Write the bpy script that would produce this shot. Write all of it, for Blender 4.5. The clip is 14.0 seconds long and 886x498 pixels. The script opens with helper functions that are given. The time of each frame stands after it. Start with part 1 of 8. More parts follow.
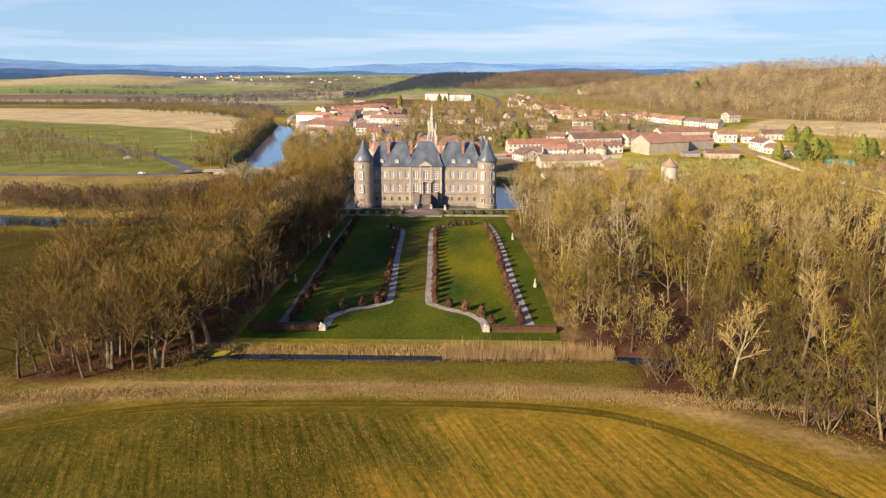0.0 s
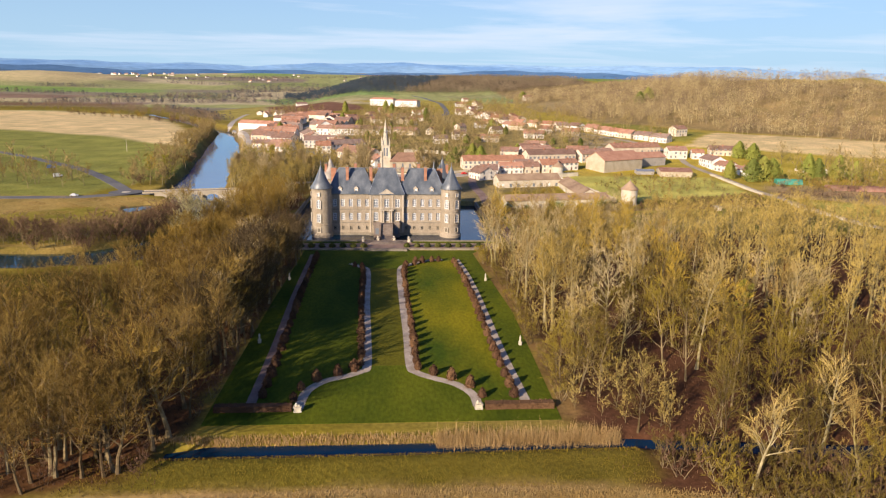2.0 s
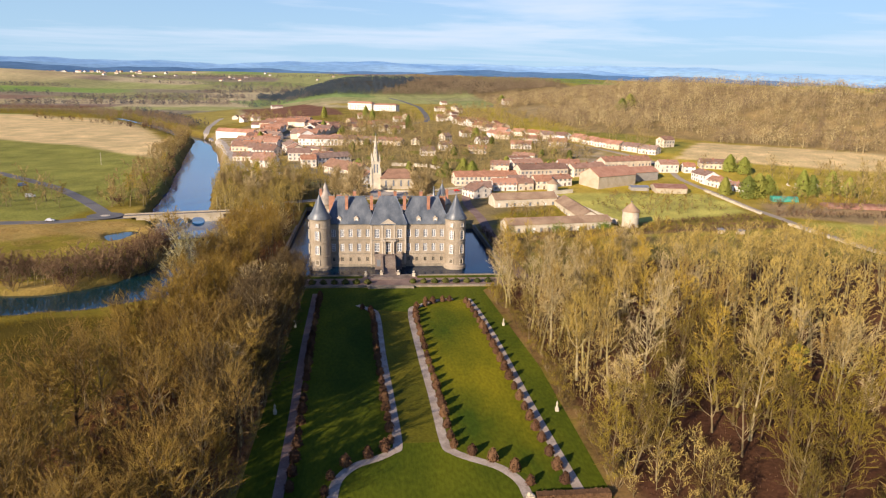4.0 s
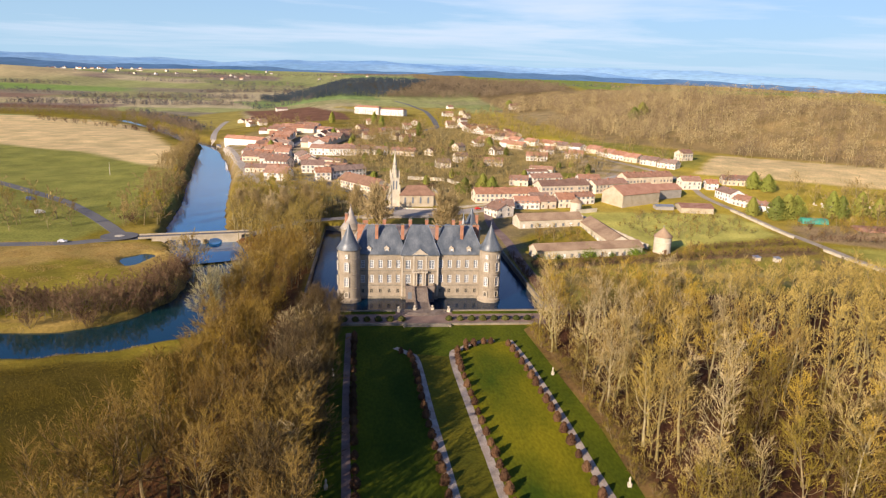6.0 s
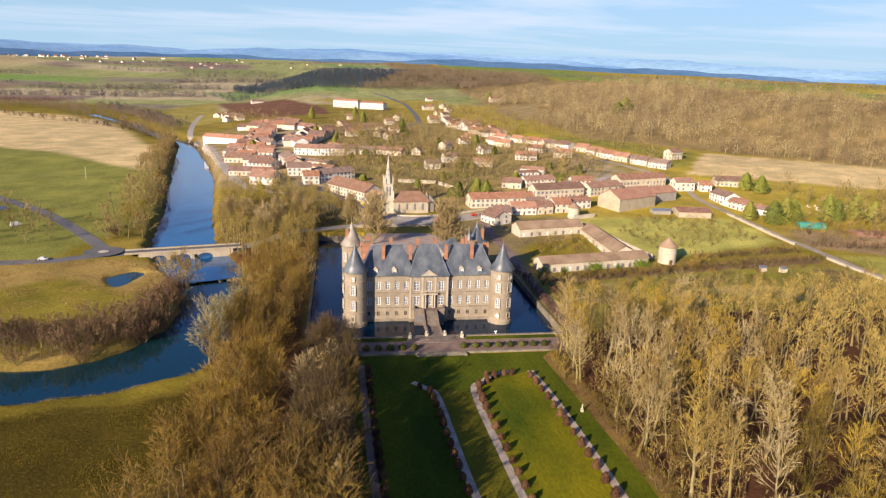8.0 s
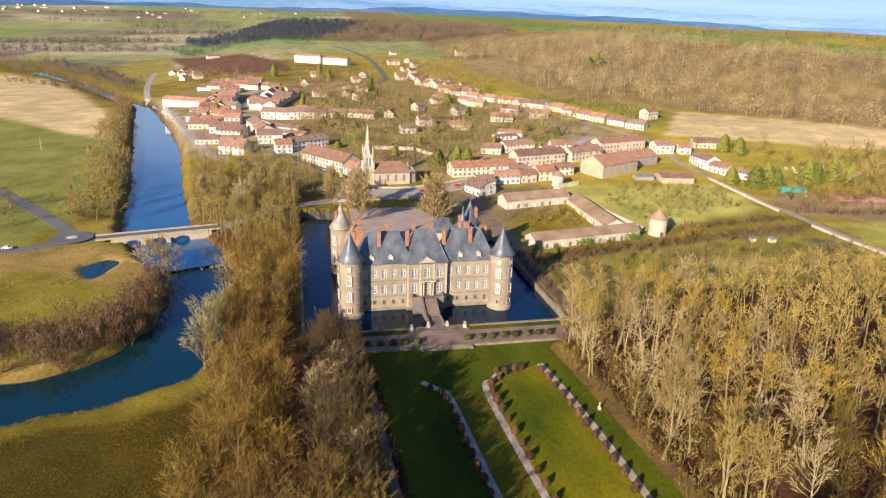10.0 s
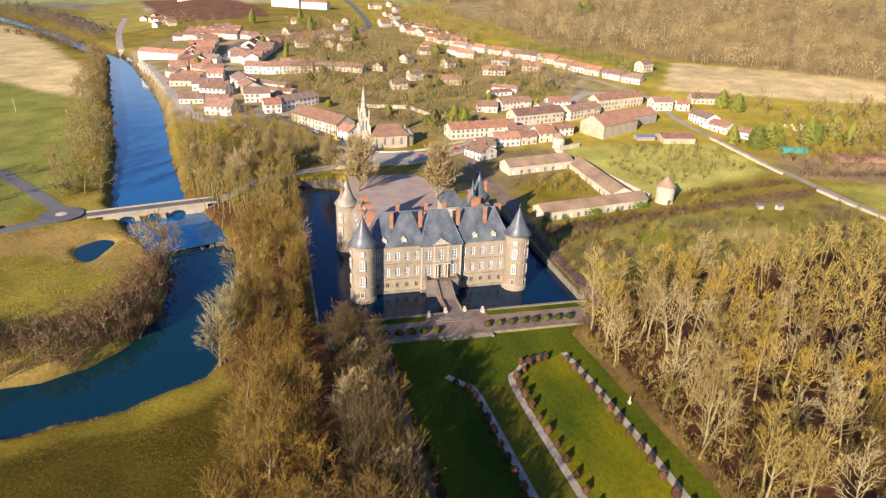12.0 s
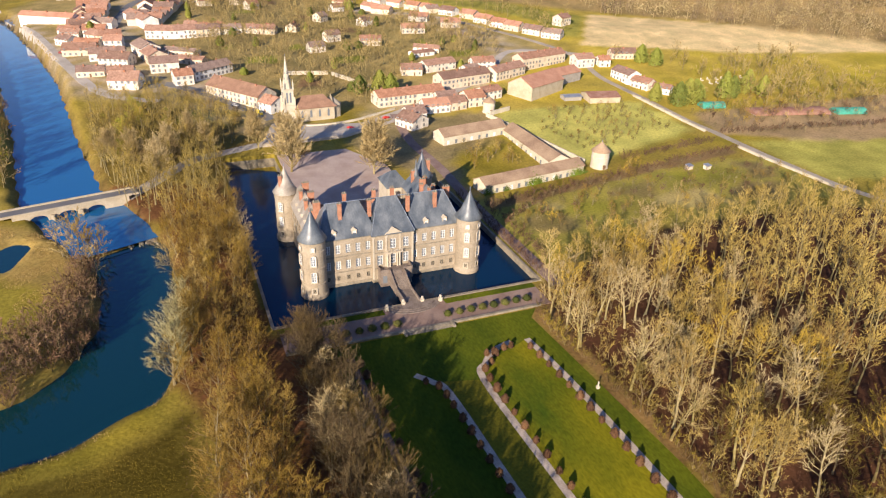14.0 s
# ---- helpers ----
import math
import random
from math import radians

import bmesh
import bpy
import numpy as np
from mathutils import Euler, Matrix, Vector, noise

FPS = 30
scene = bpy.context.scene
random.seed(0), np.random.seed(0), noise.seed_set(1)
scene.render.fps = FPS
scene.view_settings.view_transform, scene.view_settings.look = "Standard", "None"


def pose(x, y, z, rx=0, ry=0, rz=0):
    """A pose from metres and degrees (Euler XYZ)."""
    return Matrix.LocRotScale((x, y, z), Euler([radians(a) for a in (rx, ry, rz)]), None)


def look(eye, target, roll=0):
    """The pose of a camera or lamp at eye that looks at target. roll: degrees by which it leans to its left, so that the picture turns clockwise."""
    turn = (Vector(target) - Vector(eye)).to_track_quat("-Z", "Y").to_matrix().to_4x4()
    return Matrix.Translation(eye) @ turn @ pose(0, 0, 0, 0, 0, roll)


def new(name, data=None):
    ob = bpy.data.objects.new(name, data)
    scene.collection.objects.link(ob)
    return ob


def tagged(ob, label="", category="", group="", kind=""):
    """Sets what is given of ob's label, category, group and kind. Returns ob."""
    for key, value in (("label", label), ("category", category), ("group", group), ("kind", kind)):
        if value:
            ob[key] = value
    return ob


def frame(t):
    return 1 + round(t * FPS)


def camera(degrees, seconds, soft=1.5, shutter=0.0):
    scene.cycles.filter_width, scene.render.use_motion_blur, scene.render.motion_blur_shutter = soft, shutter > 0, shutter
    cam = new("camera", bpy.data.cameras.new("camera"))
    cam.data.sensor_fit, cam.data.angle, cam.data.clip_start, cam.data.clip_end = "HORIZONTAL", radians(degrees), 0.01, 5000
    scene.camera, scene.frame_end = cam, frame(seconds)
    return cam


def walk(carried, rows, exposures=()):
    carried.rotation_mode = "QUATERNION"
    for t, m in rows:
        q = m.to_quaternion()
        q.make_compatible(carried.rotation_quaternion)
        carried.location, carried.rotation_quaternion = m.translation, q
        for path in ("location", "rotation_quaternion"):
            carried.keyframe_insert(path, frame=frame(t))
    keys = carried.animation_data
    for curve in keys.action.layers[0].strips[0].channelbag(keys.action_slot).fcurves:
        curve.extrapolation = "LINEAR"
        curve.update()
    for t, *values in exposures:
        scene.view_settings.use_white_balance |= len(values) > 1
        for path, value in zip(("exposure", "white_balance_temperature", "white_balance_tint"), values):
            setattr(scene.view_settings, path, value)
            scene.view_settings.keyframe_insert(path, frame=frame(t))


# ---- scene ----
cam = camera(66.5, 14.0, 1.26)
PATH = [
    (0, (14.355, -307.579, 51.727), (14.315, -305.635, 51.26), 0.1),
    (0.5, (12.423, -303.814, 54.214), (12.428, -301.869, 53.749), 0.3),
    (1, (10.136, -299.877, 56.868), (10.187, -297.932, 56.402), 0.4),
    (1.5, (7.56, -295.815, 59.619), (7.653, -293.872, 59.152), 0.7),
    (2, (4.754, -291.669, 62.411), (4.888, -289.729, 61.943), 0.9),
    (4.5, (-11.102, -270.667, 75.783), (-10.882, -268.737, 75.308), 1.2),
    (5, (-14.398, -266.53, 78.232), (-14.18, -264.6, 77.756), 1.4),
    (5.5, (-17.68, -262.433, 80.605), (-17.46, -260.503, 80.129), 1.7),
    (6, (-20.932, -258.377, 82.912), (-20.709, -256.447, 82.435), 1.8),
    (6.5, (-24.142, -254.36, 85.165), (-23.921, -252.43, 84.689), 1.9),
    (7, (-27.3, -250.38, 87.382), (-27.083, -248.451, 86.902), 2.0),
    (7.5, (-30.401, -246.433, 89.58), (-30.168, -244.508, 89.088), 2.0),
    (8, (-33.44, -242.512, 91.775), (-33.139, -240.602, 91.266), 1.9),
    (10.5, (-47.674, -223.18, 103.199), (-47.263, -221.346, 102.515), 1.9),
    (11, (-50.33, -219.359, 105.617), (-49.923, -217.539, 104.893), 2.0),
    (11.5, (-52.923, -215.561, 108.069), (-52.507, -213.76, 107.305), 2.0),
    (12, (-55.451, -211.797, 110.533), (-54.984, -210.024, 109.733), 2.0),
    (12.5, (-57.91, -208.083, 112.979), (-57.381, -206.344, 112.145), 2.0),
    (13, (-60.296, -204.438, 115.367), (-59.71, -202.733, 114.502), 2.0),
    (13.5, (-62.6, -200.89, 117.643), (-61.96, -199.221, 116.746), 2.0),
    (14, (-64.812, -197.47, 119.743), (-64.123, -195.838, 118.815), 2.1),
]
EXPOSURES = [(0.0, 0.94, 6700, 16), (8.0, 0.91, 6700, 16), (10.5, 1.06, 6500, 14), (14.0, 1.13, 6500, 14)]
walk(cam, [(t, look(eye, target, roll)) for t, eye, target, roll in PATH], EXPOSURES)

# ---- light ----
SUN_EL, SUN_TO = radians(20.5), Vector((0.67, 0.74))
world = bpy.data.worlds.new("sky")
scene.world = world
world.use_nodes = True
wn, wl = world.node_tree.nodes, world.node_tree.links
wn.clear()
w_out = wn.new("ShaderNodeOutputWorld")
w_bg = wn.new("ShaderNodeBackground")
w_sky = wn.new("ShaderNodeTexSky")
w_sky.sky_type, w_sky.sun_disc = "NISHITA", False
w_sky.sun_elevation = SUN_EL
w_sky.sun_rotation = math.atan2(-SUN_TO.x, -SUN_TO.y)
w_sky.altitude, w_sky.air_density, w_sky.dust_density, w_sky.ozone_density = 200, 1.0, 0.4, 2.2
w_tc = wn.new("ShaderNodeTexCoord")
w_sep = wn.new("ShaderNodeSeparateXYZ")
wl.new(w_tc.outputs["Generated"], w_sep.inputs[0])
w_up = wn.new("ShaderNodeMath")
w_up.operation = "MAXIMUM"
w_up.inputs[1].default_value = 0.0
wl.new(w_sep.outputs["Z"], w_up.inputs[0])
w_add = wn.new("ShaderNodeMath")
w_add.operation = "ADD"
w_add.inputs[1].default_value = 0.045
wl.new(w_up.outputs[0], w_add.inputs[0])
w_dx, w_dy = wn.new("ShaderNodeMath"), wn.new("ShaderNodeMath")
for n_, s_ in ((w_dx, "X"), (w_dy, "Y")):
    n_.operation = "DIVIDE"
    wl.new(w_sep.outputs[s_], n_.inputs[0])
    wl.new(w_add.outputs[0], n_.inputs[1])
w_com = wn.new("ShaderNodeCombineXYZ")
wl.new(w_dx.outputs[0], w_com.inputs["X"])
wl.new(w_dy.outputs[0], w_com.inputs["Y"])
w_map = wn.new("ShaderNodeMapping")
w_map.inputs["Scale"].default_value = (0.26, 0.42, 1)
w_map.inputs["Location"].default_value = (3.1, 0.6, 0)
wl.new(w_com.outputs[0], w_map.inputs["Vector"])
w_noise = wn.new("ShaderNodeTexNoise")
w_noise.inputs["Scale"].default_value, w_noise.inputs["Detail"].default_value = 1.0, 9
w_noise.inputs["Roughness"].default_value = 0.57
w_noise.inputs["Distortion"].default_value = 0.3
wl.new(w_map.outputs[0], w_noise.inputs["Vector"])
w_ramp = wn.new("ShaderNodeValToRGB")
w_ramp.color_ramp.elements[0].position, w_ramp.color_ramp.elements[1].position = 0.46, 0.76
w_ramp.color_ramp.elements[0].color, w_ramp.color_ramp.elements[1].color = (0, 0, 0, 1), (0.92, 0.92, 0.92, 1)
wl.new(w_noise.outputs["Fac"], w_ramp.inputs["Fac"])
w_ramp2 = wn.new("ShaderNodeValToRGB")
w_ramp2.color_ramp.elements[0].position, w_ramp2.color_ramp.elements[1].position = 0.45, 0.8
w_ramp2.color_ramp.elements[0].color, w_ramp2.color_ramp.elements[1].color = (10.0, 10.9, 12.2, 1), (7.8, 9.0, 10.9, 1)
wl.new(w_noise.outputs["Fac"], w_ramp2.inputs["Fac"])
w_mix = wn.new("ShaderNodeMixRGB")
w_fade = wn.new("ShaderNodeMapRange")
w_fade.inputs["From Min"].default_value, w_fade.inputs["From Max"].default_value = 0.17, 0.36
w_fade.inputs["To Min"].default_value, w_fade.inputs["To Max"].default_value = 1.0, 0.04
wl.new(w_sep.outputs["Z"], w_fade.inputs["Value"])
w_mul = wn.new("ShaderNodeMath")
w_mul.operation = "MULTIPLY"
wl.new(w_ramp.outputs["Color"], w_mul.inputs[0])
wl.new(w_fade.outputs[0], w_mul.inputs[1])
w_low, w_mul2 = wn.new("ShaderNodeMapRange"), wn.new("ShaderNodeMath")
w_low.inputs["From Min"].default_value, w_low.inputs["From Max"].default_value = 0.005, 0.07
w_low.inputs["To Min"].default_value, w_low.inputs["To Max"].default_value = 0.12, 1.0
wl.new(w_sep.outputs["Z"], w_low.inputs["Value"])
w_mul2.operation = "MULTIPLY"
wl.new(w_mul.outputs[0], w_mul2.inputs[0])
wl.new(w_low.outputs[0], w_mul2.inputs[1])
wl.new(w_mul2.outputs[0], w_mix.inputs["Fac"])
w_blue = wn.new("ShaderNodeMixRGB")
w_blue.blend_type, w_blue.inputs["Fac"].default_value = "MULTIPLY", 1.0
w_blue.inputs["Color2"].default_value = (0.78, 1.0, 1.48, 1)
wl.new(w_sky.outputs[0], w_blue.inputs["Color1"])
w_haze, w_hmix = wn.new("ShaderNodeMapRange"), wn.new("ShaderNodeMixRGB")
w_haze.inputs["From Min"].default_value, w_haze.inputs["From Max"].default_value = 0.02, 0.34
w_haze.inputs["To Min"].default_value, w_haze.inputs["To Max"].default_value = 0.9, 0.0
wl.new(w_sep.outputs["Z"], w_haze.inputs["Value"])
w_hmix.inputs["Color2"].default_value = (4.7, 7.5, 9.8, 1)
wl.new(w_haze.outputs[0], w_hmix.inputs["Fac"])
wl.new(w_blue.outputs[0], w_hmix.inputs["Color1"])
wl.new(w_hmix.outputs[0], w_mix.inputs["Color1"])
wl.new(w_ramp2.outputs["Color"], w_mix.inputs["Color2"])
wl.new(w_mix.outputs[0], w_bg.inputs["Color"])
w_bg.inputs["Strength"].default_value = 0.050
wl.new(w_bg.outputs[0], w_out.inputs["Surface"])

sun = new("sun", bpy.data.lights.new("sun", "SUN"))
sun.data.energy, sun.data.angle, sun.data.color = 4.1, radians(0.6), (1.0, 0.855, 0.66)
sun.matrix_world = look((0, 0, 300), (SUN_TO.x * 300 / math.tan(SUN_EL), SUN_TO.y * 300 / math.tan(SUN_EL), 0))

# ---- mesh and material helpers ----
R = random.Random(7)


class Shape:
    """Collects vertices and faces of one mesh."""

    def __init__(self):
        self.v, self.f, self.m = [], [], []

    def add(self, verts, faces, slot=0):
        o = len(self.v)
        self.v += [tuple(p) for p in verts]
        self.f += [tuple(o + i for i in q) for q in faces]
        self.m += [slot] * len(faces)
        return self

    def box(self, x0, x1, y0, y1, z0, z1, slot=0):
        p = [(x, y, z) for z in (z0, z1) for y in (y0, y1) for x in (x0, x1)]
        return self.add(p, [(0, 2, 3, 1), (4, 5, 7, 6), (0, 1, 5, 4), (2, 6, 7, 3), (0, 4, 6, 2), (1, 3, 7, 5)], slot)

    def slab(self, ring, z0, z1, slot=0):
        n = len(ring)
        p = [(x, y, z0) for x, y in ring] + [(x, y, z1) for x, y in ring]
        return self.add(p, [tuple(range(n - 1, -1, -1)), tuple(range(n, 2 * n))] + [(i, (i + 1) % n, n + (i + 1) % n, n + i) for i in range(n)], slot)

    def turned(self, profile, n=16, cx=0, cy=0, slot=0, a0=0.0):
        """A surface of revolution from rows (radius, z)."""
        p, q = [], []
        for r, z in profile:
            p += [(cx + r * math.cos(a0 + 2 * math.pi * i / n), cy + r * math.sin(a0 + 2 * math.pi * i / n), z) for i in range(n)]
        for k in range(len(profile) - 1):
            q += [(k * n + i, k * n + (i + 1) % n, (k + 1) * n + (i + 1) % n, (k + 1) * n + i) for i in range(n)]
        q += [tuple(range(n - 1, -1, -1)), tuple(range((len(profile) - 1) * n, len(profile) * n))]
        return self.add(p, q, slot)

    def tube(self, a, b, ra, rb, n=4, slot=0):
        d = (b - a)
        if d.length < 1e-6:
            return self
        d.normalize()
        s = d.cross(Vector((0.31, 0.17, 0.93)) if abs(d.z) < 0.9 else Vector((1, 0, 0))).normalized()
        u = d.cross(s)
        p = []
        for c, r in ((a, ra), (b, rb)):
            p += [c + r * (math.cos(2 * math.pi * i / n) * s + math.sin(2 * math.pi * i / n) * u) for i in range(n)]
        return self.add(p, [(i, (i + 1) % n, n + (i + 1) % n, n + i) for i in range(n)], slot)

    def mesh(self, name, mats, smooth=False):
        me = bpy.data.meshes.new(name)
        me.from_pydata(self.v, [], self.f)
        for mt in mats if isinstance(mats, (list, tuple)) else [mats]:
            me.materials.append(mt)
        if any(self.m):
            me.polygons.foreach_set("material_index", self.m)
        if smooth:
            me.polygons.foreach_set("use_smooth", [True] * len(me.polygons))
        me.update()
        return me


def thing(name, label, category, m=None, group="", kind="", data=None):
    ob = new(name, data)
    if m is not None:
        ob.matrix_basis = m
    return tagged(ob, label, category, group, kind)


def part(name, data, parent, m=None, label=""):
    ob = new(name, data)
    ob.parent = parent
    if m is not None:
        ob.matrix_basis = m
    if label:
        ob["label"] = label
    return ob


def material(name, a, b, rough=0.85, fine=3.0, coarse=0.12, bump=0.3, metal=0.0, vary=0.0, spec=0.1, grit=0.25, stretch=(1, 1, 1)):
    """Two colours mixed by coarse stains and fine grain in world metres; vary: spread of brightness from object to object."""
    mt = bpy.data.materials.new(name)
    mt.use_nodes = True
    nt, bs = mt.node_tree, mt.node_tree.nodes["Principled BSDF"]
    N, L = nt.nodes.new, nt.links.new
    geo = N("ShaderNodeNewGeometry")
    mp = N("ShaderNodeMapping")
    mp.inputs["Scale"].default_value = stretch
    L(geo.outputs["Position"], mp.inputs["Vector"])
    n1, n2 = N("ShaderNodeTexNoise"), N("ShaderNodeTexNoise")
    for nz, sc, dt in ((n1, coarse, 4), (n2, fine, 5)):
        nz.inputs["Scale"].default_value, nz.inputs["Detail"].default_value = sc, dt
        L(mp.outputs[0], nz.inputs["Vector"])
    r1 = N("ShaderNodeValToRGB")
    r1.color_ramp.elements[0].position, r1.color_ramp.elements[1].position = 0.35, 0.65
    r1.color_ramp.elements[0].color, r1.color_ramp.elements[1].color = (*a, 1), (*b, 1)
    L(n1.outputs["Fac"], r1.inputs["Fac"])
    mr = N("ShaderNodeMapRange")
    mr.inputs["From Min"].default_value, mr.inputs["From Max"].default_value = 0.25, 0.75
    mr.inputs["To Min"].default_value, mr.inputs["To Max"].default_value = 1 - grit, 1 + grit
    L(n2.outputs["Fac"], mr.inputs["Value"])
    mx = N("ShaderNodeVectorMath")
    mx.operation = "SCALE"
    L(r1.outputs["Color"], mx.inputs[0])
    if vary:
        oi, mr2, ml = N("ShaderNodeObjectInfo"), N("ShaderNodeMapRange"), N("ShaderNodeMath")
        mr2.inputs["To Min"].default_value, mr2.inputs["To Max"].default_value = 1 - vary, 1 + vary
        L(oi.outputs["Random"], mr2.inputs["Value"])
        ml.operation = "MULTIPLY"
        L(mr.outputs[0], ml.inputs[0])
        L(mr2.outputs[0], ml.inputs[1])
        L(ml.outputs[0], mx.inputs["Scale"])
    else:
        L(mr.outputs[0], mx.inputs["Scale"])
    L(mx.outputs[0], bs.inputs["Base Color"])
    bs.inputs["Roughness"].default_value, bs.inputs["Metallic"].default_value = rough, metal
    bs.inputs["Specular IOR Level"].default_value = spec
    if bump:
        bp = N("ShaderNodeBump")
        bp.inputs["Strength"].default_value, bp.inputs["Distance"].default_value = bump, 0.3 / fine
        L(n2.outputs["Fac"], bp.inputs["Height"])
        L(bp.outputs[0], bs.inputs["Normal"])
    return mt


def palette(name, colours, rough=0.9, fine=2.0, grit=0.2, coarse=0.3):
    """One surface in several colours, chosen object by object."""
    mt = material(name, colours[0], colours[0], rough, fine, coarse, 0.2, grit=grit, spec=0.05)
    nt = mt.node_tree
    ramp = [n for n in nt.nodes if n.bl_idname == "ShaderNodeValToRGB"][0]
    sc = ramp.outputs[0].links[0].to_socket
    oi, cr, mx = nt.nodes.new("ShaderNodeObjectInfo"), nt.nodes.new("ShaderNodeValToRGB"), nt.nodes.new("ShaderNodeMixRGB")
    cr.color_ramp.interpolation = "CONSTANT"
    while len(cr.color_ramp.elements) < len(colours):
        cr.color_ramp.elements.new(0.5)
    for k, c in enumerate(colours):
        cr.color_ramp.elements[k].position, cr.color_ramp.elements[k].color = k / len(colours), (*c, 1)
    nt.links.new(oi.outputs["Random"], cr.inputs["Fac"])
    ramp.color_ramp.elements[0].color, ramp.color_ramp.elements[1].color = (0.82, 0.80, 0.78, 1), (1.08, 1.08, 1.06, 1)
    mx.blend_type, mx.inputs["Fac"].default_value = "MULTIPLY", 1.0
    nt.links.new(cr.outputs[0], mx.inputs["Color1"])
    nt.links.new(ramp.outputs[0], mx.inputs["Color2"])
    nt.links.new(mx.outputs[0], sc)
    return mt


def glass_dark(name, c=(0.035, 0.045, 0.06)):
    mt = bpy.data.materials.new(name)
    mt.use_nodes = True
    bs = mt.node_tree.nodes["Principled BSDF"]
    bs.inputs["Base Color"].default_value, bs.inputs["Roughness"].default_value = (*c, 1), 0.08
    return mt


def water_material(name, c, ripple=0.12, scale=0.6):
    mt = bpy.data.materials.new(name)
    mt.use_nodes = True
    nt, bs = mt.node_tree, mt.node_tree.nodes["Principled BSDF"]
    bs.inputs["Base Color"].default_value, bs.inputs["Roughness"].default_value = (*c, 1), 0.06
    bs.inputs["IOR"].default_value = 1.36
    geo, nz, bp = nt.nodes.new("ShaderNodeNewGeometry"), nt.nodes.new("ShaderNodeTexNoise"), nt.nodes.new("ShaderNodeBump")
    nz.inputs["Scale"].default_value, nz.inputs["Detail"].default_value = scale, 3
    bp.inputs["Strength"].default_value, bp.inputs["Distance"].default_value = ripple, 0.15
    nt.links.new(geo.outputs["Position"], nz.inputs["Vector"])
    nt.links.new(nz.outputs["Fac"], bp.inputs["Height"])
    nt.links.new(bp.outputs[0], bs.inputs["Normal"])
    return mt


M_STONE = material("limestone", (0.290, 0.240, 0.174), (0.373, 0.313, 0.236), 0.88, 2.2, 0.22, 0.25, grit=0.2)
M_VILLAGE_STONE = material("village_limestone", (0.40, 0.335, 0.235), (0.50, 0.43, 0.32), 0.85, 2.2, 0.25, 0.25, grit=0.16)
M_ASHLAR = material("dressed_stone", (0.43, 0.37, 0.285), (0.52, 0.455, 0.36), 0.85, 2.5, 0.3, 0.2, grit=0.15)
M_STONE_PALE = material("pale_stone", (0.50, 0.44, 0.33), (0.60, 0.54, 0.43), 0.85, 2.5, 0.3, 0.2, grit=0.15)
M_STONE_WEATHERED = material("weathered_stone", (0.197, 0.172, 0.131), (0.295, 0.254, 0.189), 0.9, 1.6, 0.35, 0.35, grit=0.25)
M_SLATE = material("slate", (0.065, 0.08, 0.098), (0.155, 0.172, 0.188), 0.42, 2.5, 0.28, 0.25, spec=0.6, grit=0.22, stretch=(1, 1, 0.35))
M_SLATE_PALE = material("pale_slate", (0.23, 0.20, 0.165), (0.36, 0.32, 0.27), 0.5, 2.5, 0.28, 0.25, spec=0.4, grit=0.25)
M_LEAD = material("lead_ridge", (0.16, 0.19, 0.24), (0.22, 0.25, 0.30), 0.45, 3, 0.4, 0.1, spec=0.5)
M_BRICK = material("chimney_brick", (0.33, 0.15, 0.09), (0.42, 0.21, 0.135), 0.9, 5, 0.6, 0.3, grit=0.25)
M_WHITE = material("white_paint", (0.72, 0.72, 0.70), (0.80, 0.80, 0.78), 0.6, 6, 0.5, 0.05, grit=0.06, spec=0.4)
M_GLASS_DIM = glass_dark("basement_glass", (0.02, 0.022, 0.025))
# pale base puts the sky's reflection into the panes
M_GLASS = glass_dark("window_glass", (0.17, 0.19, 0.215))
M_PLASTER = palette("render_plaster", [(0.71, 0.65, 0.56), (0.75, 0.71, 0.65), (0.62, 0.53, 0.41), (0.80, 0.78, 0.75), (0.68, 0.60, 0.48), (0.75, 0.69, 0.61)])
M_TILE = palette("clay_tiles", [(0.31, 0.185, 0.135), (0.37, 0.225, 0.165), (0.24, 0.15, 0.115), (0.40, 0.205, 0.13), (0.32, 0.23, 0.185), (0.35, 0.195, 0.135), (0.27, 0.18, 0.145), (0.42, 0.24, 0.17)], 0.9, 1.2, 0.35)
M_TILE_RED = material("orange_red_tiles", (0.40, 0.205, 0.135), (0.49, 0.27, 0.18), 0.9, 3, 0.2, 0.3, grit=0.2)
M_TILE_CHURCH = material("church_tiles", (0.24, 0.14, 0.095), (0.31, 0.185, 0.125), 0.9, 3, 0.3, 0.3, grit=0.25)
M_TILE_OLD = material("old_brown_tiles", (0.27, 0.18, 0.12), (0.40, 0.285, 0.185), 0.95, 2.5, 0.12, 0.35, grit=0.3)
M_GRAVEL = material("pink_gravel", (0.225, 0.15, 0.118), (0.30, 0.215, 0.17), 0.95, 4, 0.15, 0.2, grit=0.15)
M_DRIVE = material("dark_drive", (0.210, 0.140, 0.119), (0.280, 0.203, 0.168), 0.95, 3, 0.2, 0.2, grit=0.2)
M_STAIR = material("worn_stair_stone", (0.165, 0.13, 0.108), (0.25, 0.205, 0.17), 0.9, 2, 0.4, 0.3, grit=0.25)
M_FORECOURT = material("forecourt_gravel", (0.36, 0.275, 0.24), (0.46, 0.37, 0.32), 0.95, 4, 0.12, 0.2, grit=0.2)
M_GOLDWOOD = material("golden_twigs", (0.28, 0.20, 0.05), (0.42, 0.315, 0.085), 0.95, 0.8, 0.10, 0, grit=0.3)
M_PATH = material("pale_gravel_path", (0.33, 0.27, 0.215), (0.50, 0.42, 0.345), 0.95, 4, 0.3, 0.2, grit=0.28)
